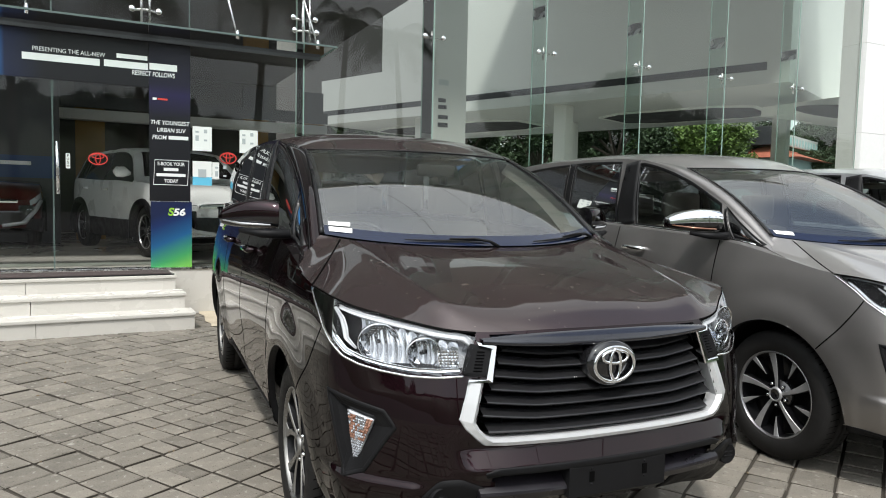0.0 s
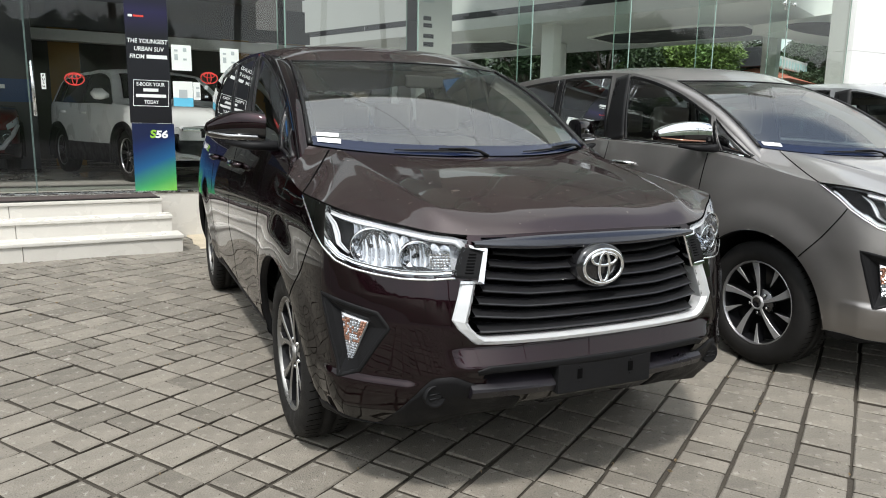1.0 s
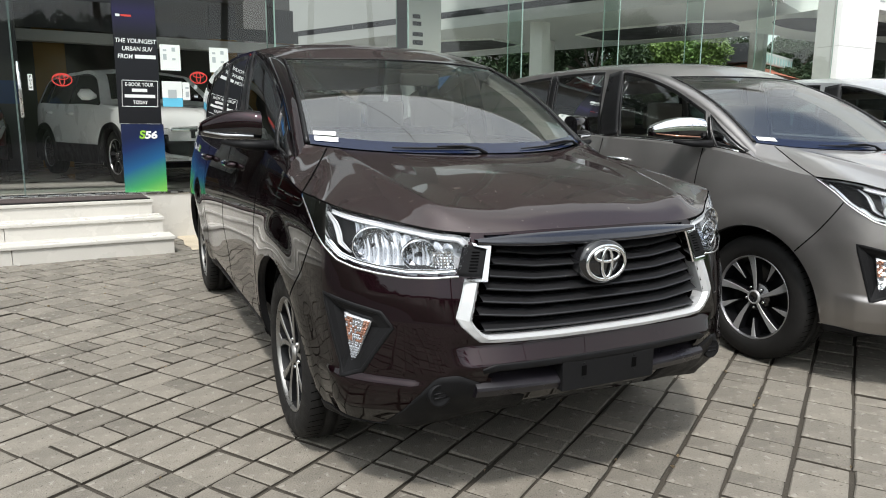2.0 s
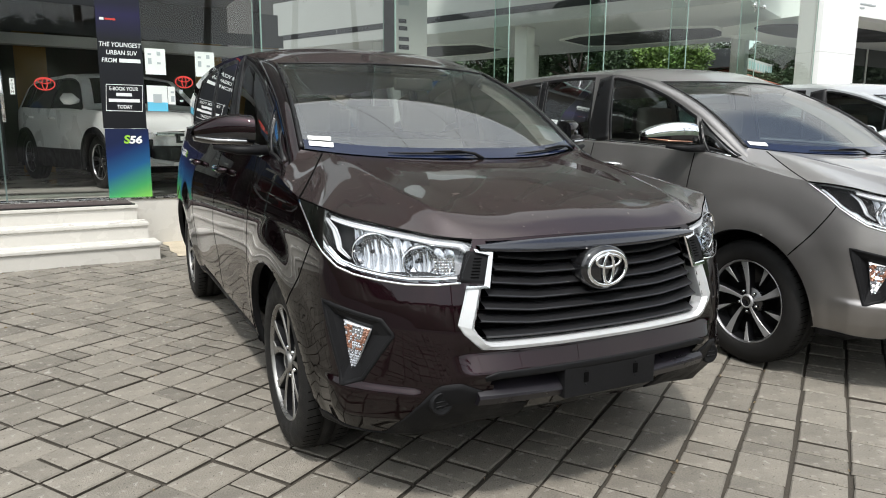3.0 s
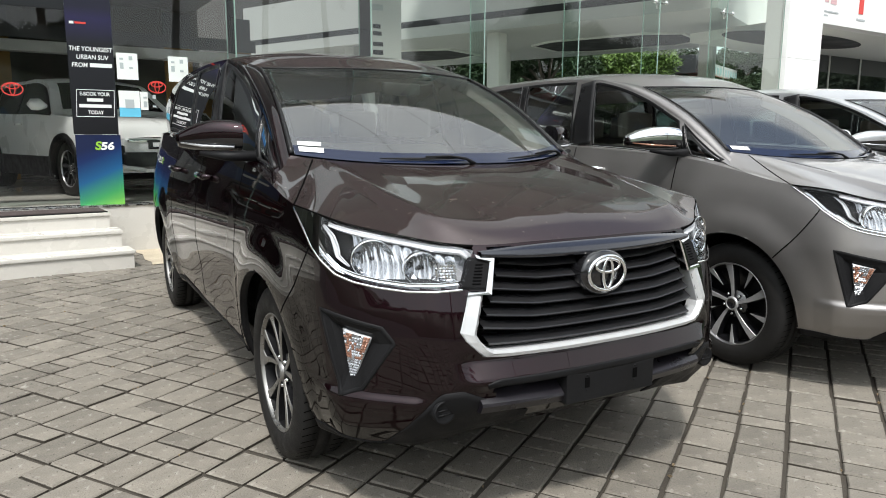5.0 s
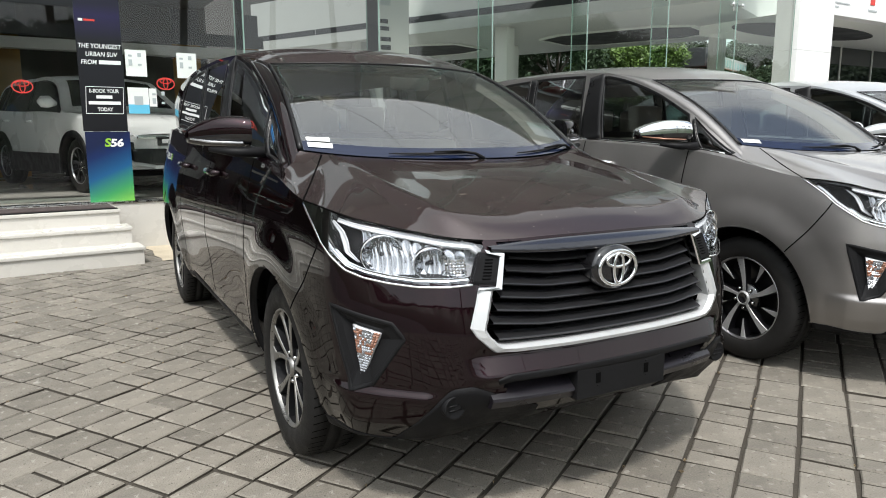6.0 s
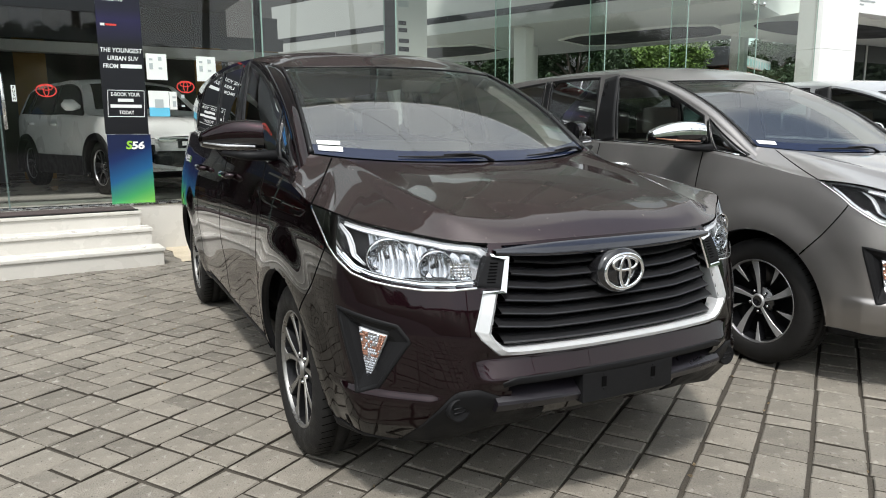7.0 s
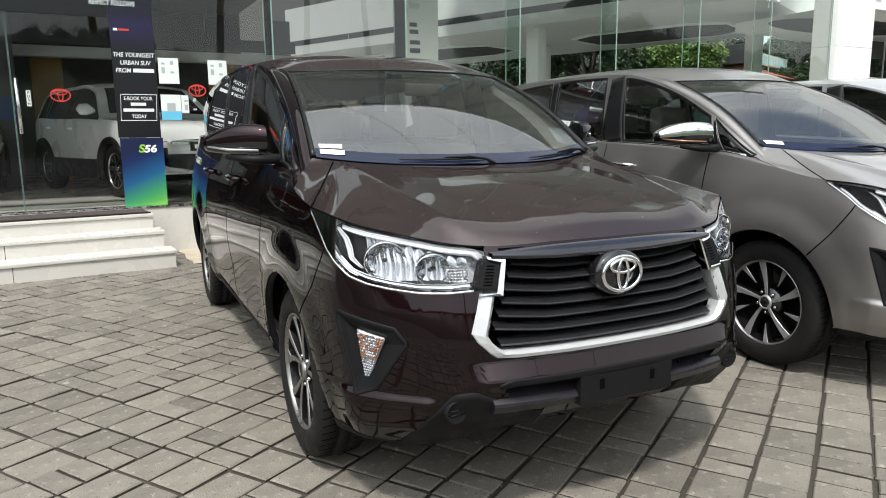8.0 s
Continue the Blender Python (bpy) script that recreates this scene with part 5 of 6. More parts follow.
WHITE_LAMP = node_material("white_light_guide", (0.52, 0.53, 0.55), 0.2)
LAMP_CLEAR = node_material("clear_lamp", (0.55, 0.56, 0.58), 0.12, 0.6, 0.6)
MAROON = paint_material("maroon_brown_paint", (0.0135, 0.0046, 0.0068), 1.0, 0.45)
# lighter copy for bonnet and roof: dust, plus sky sheen put into the colour
MAROON_DUST_SHEEN = paint_material("dusty_sheen_maroon_paint", (0.046, 0.032, 0.031), 0.80, 0.5)
MAROON_DUST_SHEEN.node_tree.nodes["Principled BSDF"].inputs["Coat IOR"].default_value = 1.72
MAROON_DUST_SHEEN.node_tree.nodes["Principled BSDF"].inputs["Coat Weight"].default_value = 0.8
MAROON_DUST_SHEEN.node_tree.nodes["Principled BSDF"].inputs["Coat Roughness"].default_value = 0.04
speckle(MAROON_DUST_SHEEN, (0.14, 0.115, 0.10), 34, 0.685, 0.74)
GREY_PAINT = paint_material("warm_grey_paint", (0.265, 0.252, 0.245), 0.8, 0.40)
WHITE_PAINT = paint_material("white_paint", (0.84, 0.85, 0.85), 0.0, 0.3, 0.03)
SILVER_PAINT = paint_material("silver_paint", (0.48, 0.49, 0.50), 0.7, 0.34)

build_carrier(pose(0, 0, 0), "dark maroon-brown people carrier with silver grille frame, parked", MAROON, "silver", MAROON, True, MAROON_DUST_SHEEN)
build_carrier(pose(2.465, -0.08, 0), "warm grey people carrier with chrome mirrors and black wheels", GREY_PAINT, "black", CHROME)
build_carrier(pose(4.98, 0.10, 0), "silver people carrier parked at the end of the row", SILVER_PAINT, "black", SILVER_PAINT, False)
build_carrier(pose(7.55, 0.25, 0), "white people carrier parked at the end of the row", WHITE_PAINT, "black", WHITE_PAINT, False)


# ---- cars inside the showroom: origin under the nose, facing -y ----
def build_compact(m, label, paint, tall):
    car = thing("car", label, "car", m, "showroom cars")
    ys = [0.0, 0.10, 0.35, 0.85, 1.15, 1.70, 2.4, 3.0, 3.45, 3.78, 3.95]
    half = [0.62, 0.78, 0.85, 0.87, 0.875, 0.88, 0.88, 0.87, 0.86, 0.82, 0.74]
    waist = [0.68, 0.80, 0.88, 0.94, 0.98, 0.99, 1.00, 1.02, 1.04, 1.02, 0.95]
    top = [0.70, 0.86, 0.94, 0.985, 1.04, tall - 0.04, tall, tall - 0.015, tall - 0.05, tall - 0.22, 1.04]
    low = [0.30, 0.24, 0.22] + [0.22] * 6 + [0.26, 0.34]
    dense = np.linspace(0, 10, 101)
    hw, wa, tp, lo, yy = (crom(a, dense)[:, 0] for a in (half, waist, top, low, ys))
    def side(i, w, off=0.0, s=1):
        """w from the sill (0) over the waist (1) to the roof edge (2)."""
        if w <= 1:
            z = lo[i] + (wa[i] - lo[i]) * w
            x = hw[i] * (1 - 0.05 * (1 - w) ** 2 - 0.03 * w ** 4)
        else:
            q = w - 1
            z = wa[i] + (max(tp[i], wa[i] + 0.01) - 0.05 * min(1, (tp[i] - wa[i]) / 0.3) - wa[i]) * q
            x = hw[i] * (0.97 - 0.22 * q * min(1, max(0.0, (tp[i] - wa[i])) / 0.45))
        return Vector((s * (x + off), yy[i], z))
    us = list(range(101))
    for s in (-1, 1):
        def hole(i, w, s=s):
            i = int(i)
            p = side(i, min(w, 2.0))
            return not (any(math.hypot(p.y - a, p.z - HUB_Z) < 0.36 for a in (0.80, 3.30)) and w < 1)
        verts, faces = [], []
        ws = np.linspace(0, 2, 33)
        for i in us:
            for w in ws:
                p = side(i, w, 0, s)
                for a in (0.80, 3.30):
                    d = math.hypot(p.y - a, p.z - HUB_Z)
                    if 0.30 < d < 0.385 and w < 1:
                        p = Vector((p.x, a + (p.y - a) * 0.375 / d, HUB_Z + (p.z - HUB_Z) * 0.375 / d))
                verts.append(p)
        for i in range(100):
            for j in range(32):
                if hole(i + 0.5, (ws[j] + ws[j + 1]) / 2):
                    faces.append((i * 33 + j, (i + 1) * 33 + j, (i + 1) * 33 + j + 1, i * 33 + j + 1))
        piece("body_side", verts, faces, paint, car)
        # dark lower cladding
        cl = [[side(i, w, 0.008, s) for w in np.linspace(0, 0.34, 5)] for i in us]
        fc = [(i * 5 + j, (i + 1) * 5 + j, (i + 1) * 5 + j + 1, i * 5 + j + 1) for i in range(100) for j in range(4) if hole(i + 0.5, 0.14)]
        piece("lower_cladding", [p for r in cl for p in r], fc, BLACK_PLASTIC, car)
        rows = [[side(i, w, 0.002, s) for w in np.linspace(1.05, 1.90, 6)] for i in range(42, 83)]
        piece("window_band", [p for r in rows for p in r], [(i * 6 + j, (i + 1) * 6 + j, (i + 1) * 6 + j + 1, i * 6 + j + 1) for i in range(40) for j in range(5)], SATIN_BLACK, car)
        for a0, a1 in ((40, 57), (58.5, 72), (73, 82)):
            idx = np.linspace(a0, a1, 12)
            rows = [[side(int(round(i)), w, 0.004, s) for w in np.linspace(1.06, 1.90 if a0 > 40 else 1.86, 8)] for i in idx]
            piece("side_window", [p for r in rows for p in r], [(i * 8 + j, (i + 1) * 8 + j, (i + 1) * 8 + j + 1, i * 8 + j + 1) for i in range(11) for j in range(7)], GLOSS_BLACK, car)
        for a in (0.80, 3.30):
            v, f = lathe([(s * 0.4, 0.05), (s * 0.4, 0.37), (s * 0.85, 0.365)], 32, "x", (0, a, HUB_Z), (-0.4, math.pi + 0.4))
            piece("wheel_well", v, f, BLACK_PLASTIC, car)
            build_wheel(car, s, a, "unlit")
            v, f = lathe([(s * 0.80, 0.352), (s * 0.885, 0.354), (s * 0.892, 0.362), (s * 0.890, 0.425), (s * 0.86, 0.435)], 40, "x", (0, a, HUB_Z), (-0.25, math.pi + 0.25))
            piece("arch_cladding", v, f, BLACK_PLASTIC, car)
        v, f = lathe([(0.0, 0.040), (-0.014, 0.044), (-0.016, 0.052), (0.0, 0.058)], 24, "y", (s * 0.645, -0.02, 0.52))
        piece("fog_ring", v, f, CHROME, car)
        part("corner_intake", box_bm(s * 0.50, s * 0.70, -0.035, 0.10, 0.40, 0.63, 0.03), GLOSS_BLACK, car)
        v, f = tube([(s * 0.80, 0.08, 0.70), (s * 0.72, 0.0, 0.56), (s * 0.58, -0.06, 0.38), (s * 0.30, -0.10, 0.33)], [0.022, 0.034, 0.036, 0.026], 8)
        piece("skid_bar", v, f, SILVER, car)
        for i in (56, 70):
            p = side(i, 0.86, 0.02, s)
            v, f = tube([p + Vector((0, -0.09, 0)), p + Vector((s * 0.02, 0, 0)), p + Vector((0, 0.09, 0))], 0.016, 8)
            piece("door_handle", v, f, paint, car)
        v, f = tube([(s * 0.84, 1.28, 1.10), (s * 0.93, 1.26, 1.12), (s * 1.02, 1.27, 1.12), (s * 1.05, 1.29, 1.12)], [0.03, 0.075, 0.07, 0.02], 12)
        piece("door_mirror", v, f, paint, car)
        rows = []
        for i in (3, 6, 9, 12, 15, 18):
            rows.append([side(i, 0.80, 0.006, s), side(i, 0.97, 0.004, s)])
        piece("headlamp", [p for r in rows for p in r], [(2 * i, 2 * i + 2, 2 * i + 3, 2 * i + 1) for i in range(5)], LAMP_CLEAR, car)
    # top skin and closed ends
    rows = []
    for i in us:
        a = side(i, 2.0)
        rows.append([Vector((a.x * u, a.y, a.z + (0.045 if tp[i] - wa[i] > 0.2 else 0.03) * (1 - u * u))) for u in np.linspace(-1, 1, 13)])
    piece("top_skin", [p for r in rows for p in r], [(i * 13 + j, (i + 1) * 13 + j, (i + 1) * 13 + j + 1, i * 13 + j + 1) for i in range(100) for j in range(12)], paint, car)
    scr = [[p + Vector((0, -0.003, 0.006)) for p in rows[i][1:-1]] for i in range(41, 50)]
    piece("windscreen", [p for r in scr for p in r], [(i * 11 + j, (i + 1) * 11 + j, (i + 1) * 11 + j + 1, i * 11 + j + 1) for i in range(8) for j in range(10)], GLOSS_BLACK, car)
    for i, nm in ((0, "nose"), (100, "tail")):
        left = [side(i, w, 0, -1) for w in np.linspace(0, 2, 17)]
        right = [Vector((-p.x, p.y, p.z)) for p in left]
        bulge = -0.10 if i == 0 else 0.05
        mid = [Vector((0, p.y + bulge, p.z)) for p in left]
        q1 = [Vector((p.x * 0.5, p.y + bulge * 0.8, p.z)) for p in left]
        q3 = [Vector((-p.x, p.y, p.z)) for p in q1]
        cols = [left, q1, mid, q3, right]
        piece(nm, [p for c in cols for p in c], [(a * 17 + j, (a + 1) * 17 + j, (a + 1) * 17 + j + 1, a * 17 + j + 1) for a in range(4) for j in range(16)], paint, car)
    part("lower_grille", box_bm(-0.55, 0.55, -0.095, 0.0, 0.34, 0.55, 0.03), GLOSS_BLACK, car)
    part("upper_grille", box_bm(-0.50, 0.50, -0.092, 0.0, 0.66, 0.71, 0.02), CHROME, car)
    part("name_plate", box_bm(-0.25, 0.25, -0.115, -0.09, 0.58, 0.69, 0.005), GLOSS_BLACK, car)
    part("name_bar", box_bm(-0.20, 0.20, -0.118, -0.114, 0.61, 0.66), WHITE_INK, car)
    part("floor_pan", box_bm(-0.7, 0.7, 0.3, 3.7, 0.2, 0.26), BLACK_PLASTIC, car)
    return car


RED_PAINT = paint_material("dark_red_paint", (0.07, 0.006, 0.006), 0.3, 0.34, 0.1)
build_compact(pose(-0.30, 7.65, SILL, 0, 0, 21), "white compact sport utility with black cladding, in the showroom", WHITE_PAINT, 1.52)
build_compact(pose(-3.55, 9.9, SILL, 0, 0, 10), "dark red hatchback with chrome grille bar, in the showroom", RED_PAINT, 1.44)

# ---- inside the showroom ----
inner_floor = box("floor", -9, 16, 0.5, 24, SILL - 0.12, SILL, INNER_FLOOR)
tagged(on_front(inner_floor), "polished pale showroom floor", "floor", kind="structure")
# added out of view: stops the sun and darkens the room below
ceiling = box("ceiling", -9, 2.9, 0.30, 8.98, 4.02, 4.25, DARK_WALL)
tagged(on_front(ceiling), "unseen dark low ceiling, added to keep sun out of the showroom", "ceiling", kind="structure")
roof_edge = box("roof_edge", -9, 13.4, -0.10, 0.1, TOP + 0.02, TOP + 0.22, WHITE_PANEL, bevel=0.01)
tagged(on_front(roof_edge), "slim white parapet over the glass front", "parapet", kind="structure")
# unseen slab, added to hide sky behind the panes; pale underside bounces light
roof = box("roof", -9, 13.4, 0.12, 8.0, TOP + 0.02, TOP + 0.20, ROOF_BOARD)
tagged(on_front(roof), "unseen flat roof slab, added to shut out sky, with a pale underside", "roof", kind="structure")
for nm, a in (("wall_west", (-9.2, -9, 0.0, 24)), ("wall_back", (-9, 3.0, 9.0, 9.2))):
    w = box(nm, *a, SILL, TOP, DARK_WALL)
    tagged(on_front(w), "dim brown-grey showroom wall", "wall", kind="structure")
for x0, x1 in ((-1.27, -0.79), (1.67, 2.17), (2.9, 3.3)):
    pnl = box("wall_panel", x0, x1, 6.0, 6.06, SILL, 2.95, MUSTARD, bevel=0.006)
    tagged(on_front(pnl), "tall mustard-yellow display panel", "display panel", group="display panels")
    tagged(on_front(box("wall_panel", x0, x1, 6.0, 6.06, 2.956, 3.5, DARK_PANEL, bevel=0.006)), "dark upper display panel", "display panel", group="display panels")
beam = box("beam", -9, 3.3, 5.7, 5.95, 2.62, 2.80, WHITE_WALL)
tagged(on_front(beam), "white beam with a dark stripe along the mezzanine", "beam", kind="structure")
tagged(on_front(box("beam_stripe", -9, 3.3, 5.68, 5.698, 2.83, 3.05, DARK_PANEL)), "dark glass stripe over the beam", "trim", kind="structure")
poster = thing("display_board", "dark display board with a blue lower band", "display board", FRONT @ pose(-2.2, 4.6, SILL))
box("board", -0.9, 0.75, 0, 0.05, 0, 3.0, DARK_PANEL, poster, 0.006)
box("blue_band", -0.9, 0.75, -0.004, 0.0, 1.05, 1.40, BLUE_PRINT, poster)
box("word_bar", -0.4, 0.35, -0.008, -0.004, 1.25, 1.31, WHITE_INK, poster)
part("foot", box_bm(-0.9, 0.75, -0.2, 0.25, 0, 0.03, 0.01), BLACK_PLASTIC, poster)

# mezzanine block turned to the glass front
MEZZ = pose(11.45, 10.0, 0, 0, 0, 25)
mezz = thing("mezzanine", "white mezzanine block with a dark window stripe and pale soffit", "mezzanine", MEZZ, kind="structure")
box("front_wall_low", 0, 6.8, -0.6, 15.8, 4.13, 5.75, WHITE_WALL, mezz)
box("stripe", -0.004, 0.0, -0.12, 12.5, 4.44, 4.62, DARK_PANEL, mezz)
# dark sheet standing in for the unlit void over the parapet
box("void_dark_sheet", 0.3, 0.5, 12.52, 22, 5.754, 9.5, DARK_WALL, mezz)
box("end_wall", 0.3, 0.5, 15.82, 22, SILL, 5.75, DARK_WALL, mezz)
box("front_wall_high", 0, 6.8, -0.6, 12.5, 5.75, 9.4, WHITE_WALL, mezz)
box("stripe", -0.004, 0.0, 12.52, 15.8, 4.44, 4.62, DARK_PANEL, mezz)
# recesses are flat plates, their dark put into the colour; no hollow behind
for x, y, rx, ry in ((4.1, 3.5, 1.35, 2.3), (3.4, 12.0, 1.4, 3.4)):
    rim_xy = [(1, -0.62), (1, 0.62), (0.62, 1), (-0.62, 1), (-1, 0.62), (-1, -0.62), (-0.62, -1), (0.62, -1)]
    piece("ceiling_recess", [(x + rx * a, y + ry * b, 4.10) for a, b in rim_xy], [tuple(range(8))[::-1]], RECESS_DARK, mezz, smooth=False)
    ring_v = [(x + rx * q * a, y + ry * q * b, z) for q, z in ((1.0, 4.13), (1.0, 4.075), (1.04, 4.075), (1.04, 4.13)) for a, b in rim_xy]
    piece("recess_rim", ring_v, [(a * 8 + k, a * 8 + (k + 1) % 8, (a + 1) * 8 + (k + 1) % 8, (a + 1) * 8 + k) for a in range(3) for k in range(8)], SOFFIT, mezz, smooth=False)
for x, y in ((0.55, 5.5), (0.55, 11.0), (4.2, 7.5), (5.2, 1.0), (4.2, 13.5)):
    col = box("column", x - 0.2, x + 0.2, y - 0.2, y + 0.2, SILL, 4.128, SOFFIT, bevel=0.01)
    col.matrix_basis = MEZZ
    tagged(col, "pale square column under the mezzanine", "column", group="columns", kind="structure")

col = thing("column", "pale inner column with faded dark print", "column", FRONT @ pose(4.80, 3.2, 0), "columns", "structure")
box("column_body", -0.37, 0.37, 0, 0.06, SILL, 9.4, WHITE_WALL, col, 0.012)
for z, w, h in ((3.46, 0.20, 0.10), (3.14, 0.15, 0.07), (3.02, 0.17, 0.07), (2.84, 0.20, 0.07), (2.70, 0.20, 0.08)):
    box("print_bar", -0.20, -0.20 + w, -0.006, -0.001, z - h / 2, z + h / 2, GREY_PRINT if z > 3.2 else INK, col)

# signs and notices on the glass
GY = 0.048
tall = thing("banner", "tall printed banner fading from black to blue and green", "banner", FRONT)
box("banner_sheet", -0.385, 0.035, GY, GY + 0.006, 1.24, 2.985, BANNER_TOP, tall)
box("banner_foot", -0.375, 0.050, GY - 0.006, GY + 0.002, SILL + 0.02, 1.236, BANNER_FOOT, tall)
wide = thing("banner", "wide black banner with white lettering and a blue glow", "banner", FRONT)
box("banner_sheet", -3.2, -0.388, GY, GY + 0.006, 2.46, 2.97, BANNER_WIDE, wide)
words("lettering", "PRESENTING THE ALL-NEW", 0.062, -1.14, 2.735, WHITE_INK, wide, GY - 0.003, stretch=0.86)
box("maker_bar", -0.70, -0.40, GY - 0.004, GY, 2.745, 2.79, WHITE_INK, wide)
box("model_bar", -1.56, -0.86, GY - 0.004, GY, 2.64, 2.71, WHITE_INK, wide)
box("model_bar", -0.82, -0.395, GY - 0.004, GY, 2.645, 2.715, WHITE_INK, wide)
box("model_bar", -0.38, -0.10, GY - 0.004, GY - 0.001, 2.655, 2.725, WHITE_INK, tall)
words("lettering", "RESPECT FOLLOWS", 0.068, -0.34, 2.585, WHITE_INK, tall, GY - 0.003, stretch=0.72, shear=0.1, bold=0.001)
words("lettering", "THE YOUNGEST", 0.062, -0.175, 2.075, WHITE_INK, tall, GY - 0.003, shear=0.15, bold=0.001, stretch=0.88)
words("lettering", "URBAN SUV", 0.062, -0.165, 1.995, WHITE_INK, tall, GY - 0.003, shear=0.15, bold=0.001, stretch=0.88)
words("lettering", "FROM", 0.062, -0.285, 1.915, WHITE_INK, tall, GY - 0.003, shear=0.15, bold=0.001, stretch=0.88)
box("maker_bar", -0.19, 0.015, GY - 0.004, GY, 1.918, 1.957, WHITE_INK, tall)
box("maker_mark", -0.35, -0.31, GY - 0.004, GY, 2.335, 2.36, WHITE_INK, tall)
box("maker_bar", -0.30, -0.20, GY - 0.004, GY, 2.338, 2.357, RED_INK, tall)
v, f = join(*[tube([a, b], 0.003, 4) for a, b in (((-0.345, GY - 0.002, 1.42), (-0.33, GY - 0.002, 1.69)), ((-0.33, GY - 0.002, 1.69), (0.02, GY - 0.002, 1.69)), ((0.02, GY - 0.002, 1.69), (0.005, GY - 0.002, 1.42)), ((0.005, GY - 0.002, 1.42), (-0.345, GY - 0.002, 1.42)))])
piece("white_outline", v, f, WHITE_INK, tall, smooth=False)
words("lettering", "E-BOOK YOUR", 0.052, -0.165, 1.632, WHITE_INK, tall, GY - 0.003, stretch=0.8, bold=0.001)
box("maker_bar", -0.24, -0.09, GY - 0.004, GY, 1.573, 1.606, WHITE_INK, tall)
box("model_bar", -0.315, -0.015, GY - 0.004, GY, 1.512, 1.545, WHITE_INK, tall)
words("lettering", "TODAY", 0.052, -0.165, 1.446, WHITE_INK, tall, GY - 0.003, stretch=0.8, bold=0.001)
words("lettering", "S", 0.115, -0.172, 1.085, LIME_INK, tall, GY - 0.010, stretch=1.1, shear=0.15, bold=0.004)
words("lettering", "56", 0.105, -0.085, 1.085, WHITE_INK, tall, GY - 0.010, stretch=1.2, shear=0.15, bold=0.004)


def notice(x0, x1, z0, z1, label, kind_of):
    n = thing("notice", label, "notice", FRONT, "notices on the glass")
    box("paper", x0, x1, GY + 0.004, GY + 0.007, z0, z1, PAPER, n)
    if kind_of == "blue":
        box("blue_foot", x0, x1, GY + 0.001, GY + 0.004, z0, z0 + 0.35 * (z1 - z0), CYAN_PRINT, n)
        box("code_square", x0 + 0.06, x1 - 0.06, GY - 0.001, GY + 0.002, z0 + 0.09, z1 - 0.09, GREY_PRINT, n)
    else:
        for k in range(4):
            x = x0 + 0.03 + (k % 2) * 0.09
            z = z1 - 0.07 - (k // 2) * 0.09
            box("print_bar", x, x + 0.035, GY + 0.001, GY + 0.004, z, z + 0.02 + 0.02 * (k % 3), GREY_PRINT, n)
    return n


notice(0.06, 0.265, 1.81, 2.08, "white printed notice taped inside the glass", "white")
notice(0.57, 0.775, 1.81, 2.075, "white printed notice taped inside the glass", "white")
notice(0.06, 0.265, 1.425, 1.695, "white payment notice with a blue foot", "blue")
notice(0.27, 0.345, 1.50, 1.69, "small white notice on the glass", "white")
for x, z in ((-0.885, 1.672), (0.443, 1.743)):
    lg = thing("window_sticker", "red oval ring sticker on the glass", "sticker", FRONT @ pose(x, GY, z), "ring stickers")
    for nm, rx, rz, cz, w in (("outer_ring", 0.088, 0.060, 0, 0.011), ("cross_ring", 0.056, 0.024, 0.027, 0.009), ("upright_ring", 0.022, 0.054, 0.0, 0.009)):
        n = 40
        v = [((rx + q * w) * math.cos(2 * math.pi * k / n), 0, cz + (rz + q * w) * math.sin(2 * math.pi * k / n)) for q in (-0.5, 0.5) for k in range(n)]
        piece(nm, v, [(k, (k + 1) % n, n + (k + 1) % n, n + k) for k in range(n)], RED_INK, lg, smooth=False)
pull = thing("pull_bar", "long upright brushed steel door pull", "door pull", FRONT)
v, f = tube([(-1.255, 0.0, 1.29), (-1.262, 0.0, 1.83)], 0.016, 12)
piece("bar", v, f, STEEL, pull)
for z in (1.40, 1.72):
    v, f = tube([(-1.258, 0.0, z), (-1.258, 0.06, z)], 0.010, 8)
    piece("standoff", v, f, STEEL, pull)
push = thing("push_plate", "small white plate with upright lettering", "sign plate", FRONT)
box("plate", -1.185, -1.145, GY + 0.002, GY + 0.006, 1.56, 1.715, PAPER, push)
for k, ch in enumerate("PUSH"):
    words("lettering", ch, 0.034, -1.165, 1.682 - 0.036 * k, INK, push, GY, bold=0.0005)

# glass canopy over the entrance, hung on rods
can = thing("canopy", "flat glass canopy on steel rods over the entrance", "canopy", FRONT)
p = piece("canopy_pane", [(-6, -0.62, 2.985), (1.5, -0.62, 2.985), (1.5, 0.05, 2.985), (-6, 0.05, 2.985)], [(0, 1, 2, 3)], FIN_GLASS, can, smooth=False)
box("front_edge", -6, 1.5, -0.632, -0.618, 2.975, 2.995, DARK_EDGE, can)
box("end_edge", 1.495, 1.51, -0.62, 0.05, 2.975, 2.995, DARK_EDGE, can)
box("wall_channel", -6, 1.5, 0.02, 0.054, 2.95, 3.02, DARK_PANEL, can)
for x in (-1.47, 0.45, 1.32):
    v, f = tube([(x, -0.5, 2.99), (x - 0.12, 0.05, 3.95)], 0.010, 8)
    piece("tie_rod", v, f, STEEL, can)
    v, f = tube([(x, -0.5, 2.97), (x, -0.5, 3.06)], 0.018, 10)
    piece("rod_clevis", v, f, CHROME, can)
    v, f = tube([(x - 0.13, -0.5, 3.0), (x + 0.13, -0.5, 3.0)], 0.012, 8)
    piece("clamp_bar", v, f, STEEL, can)
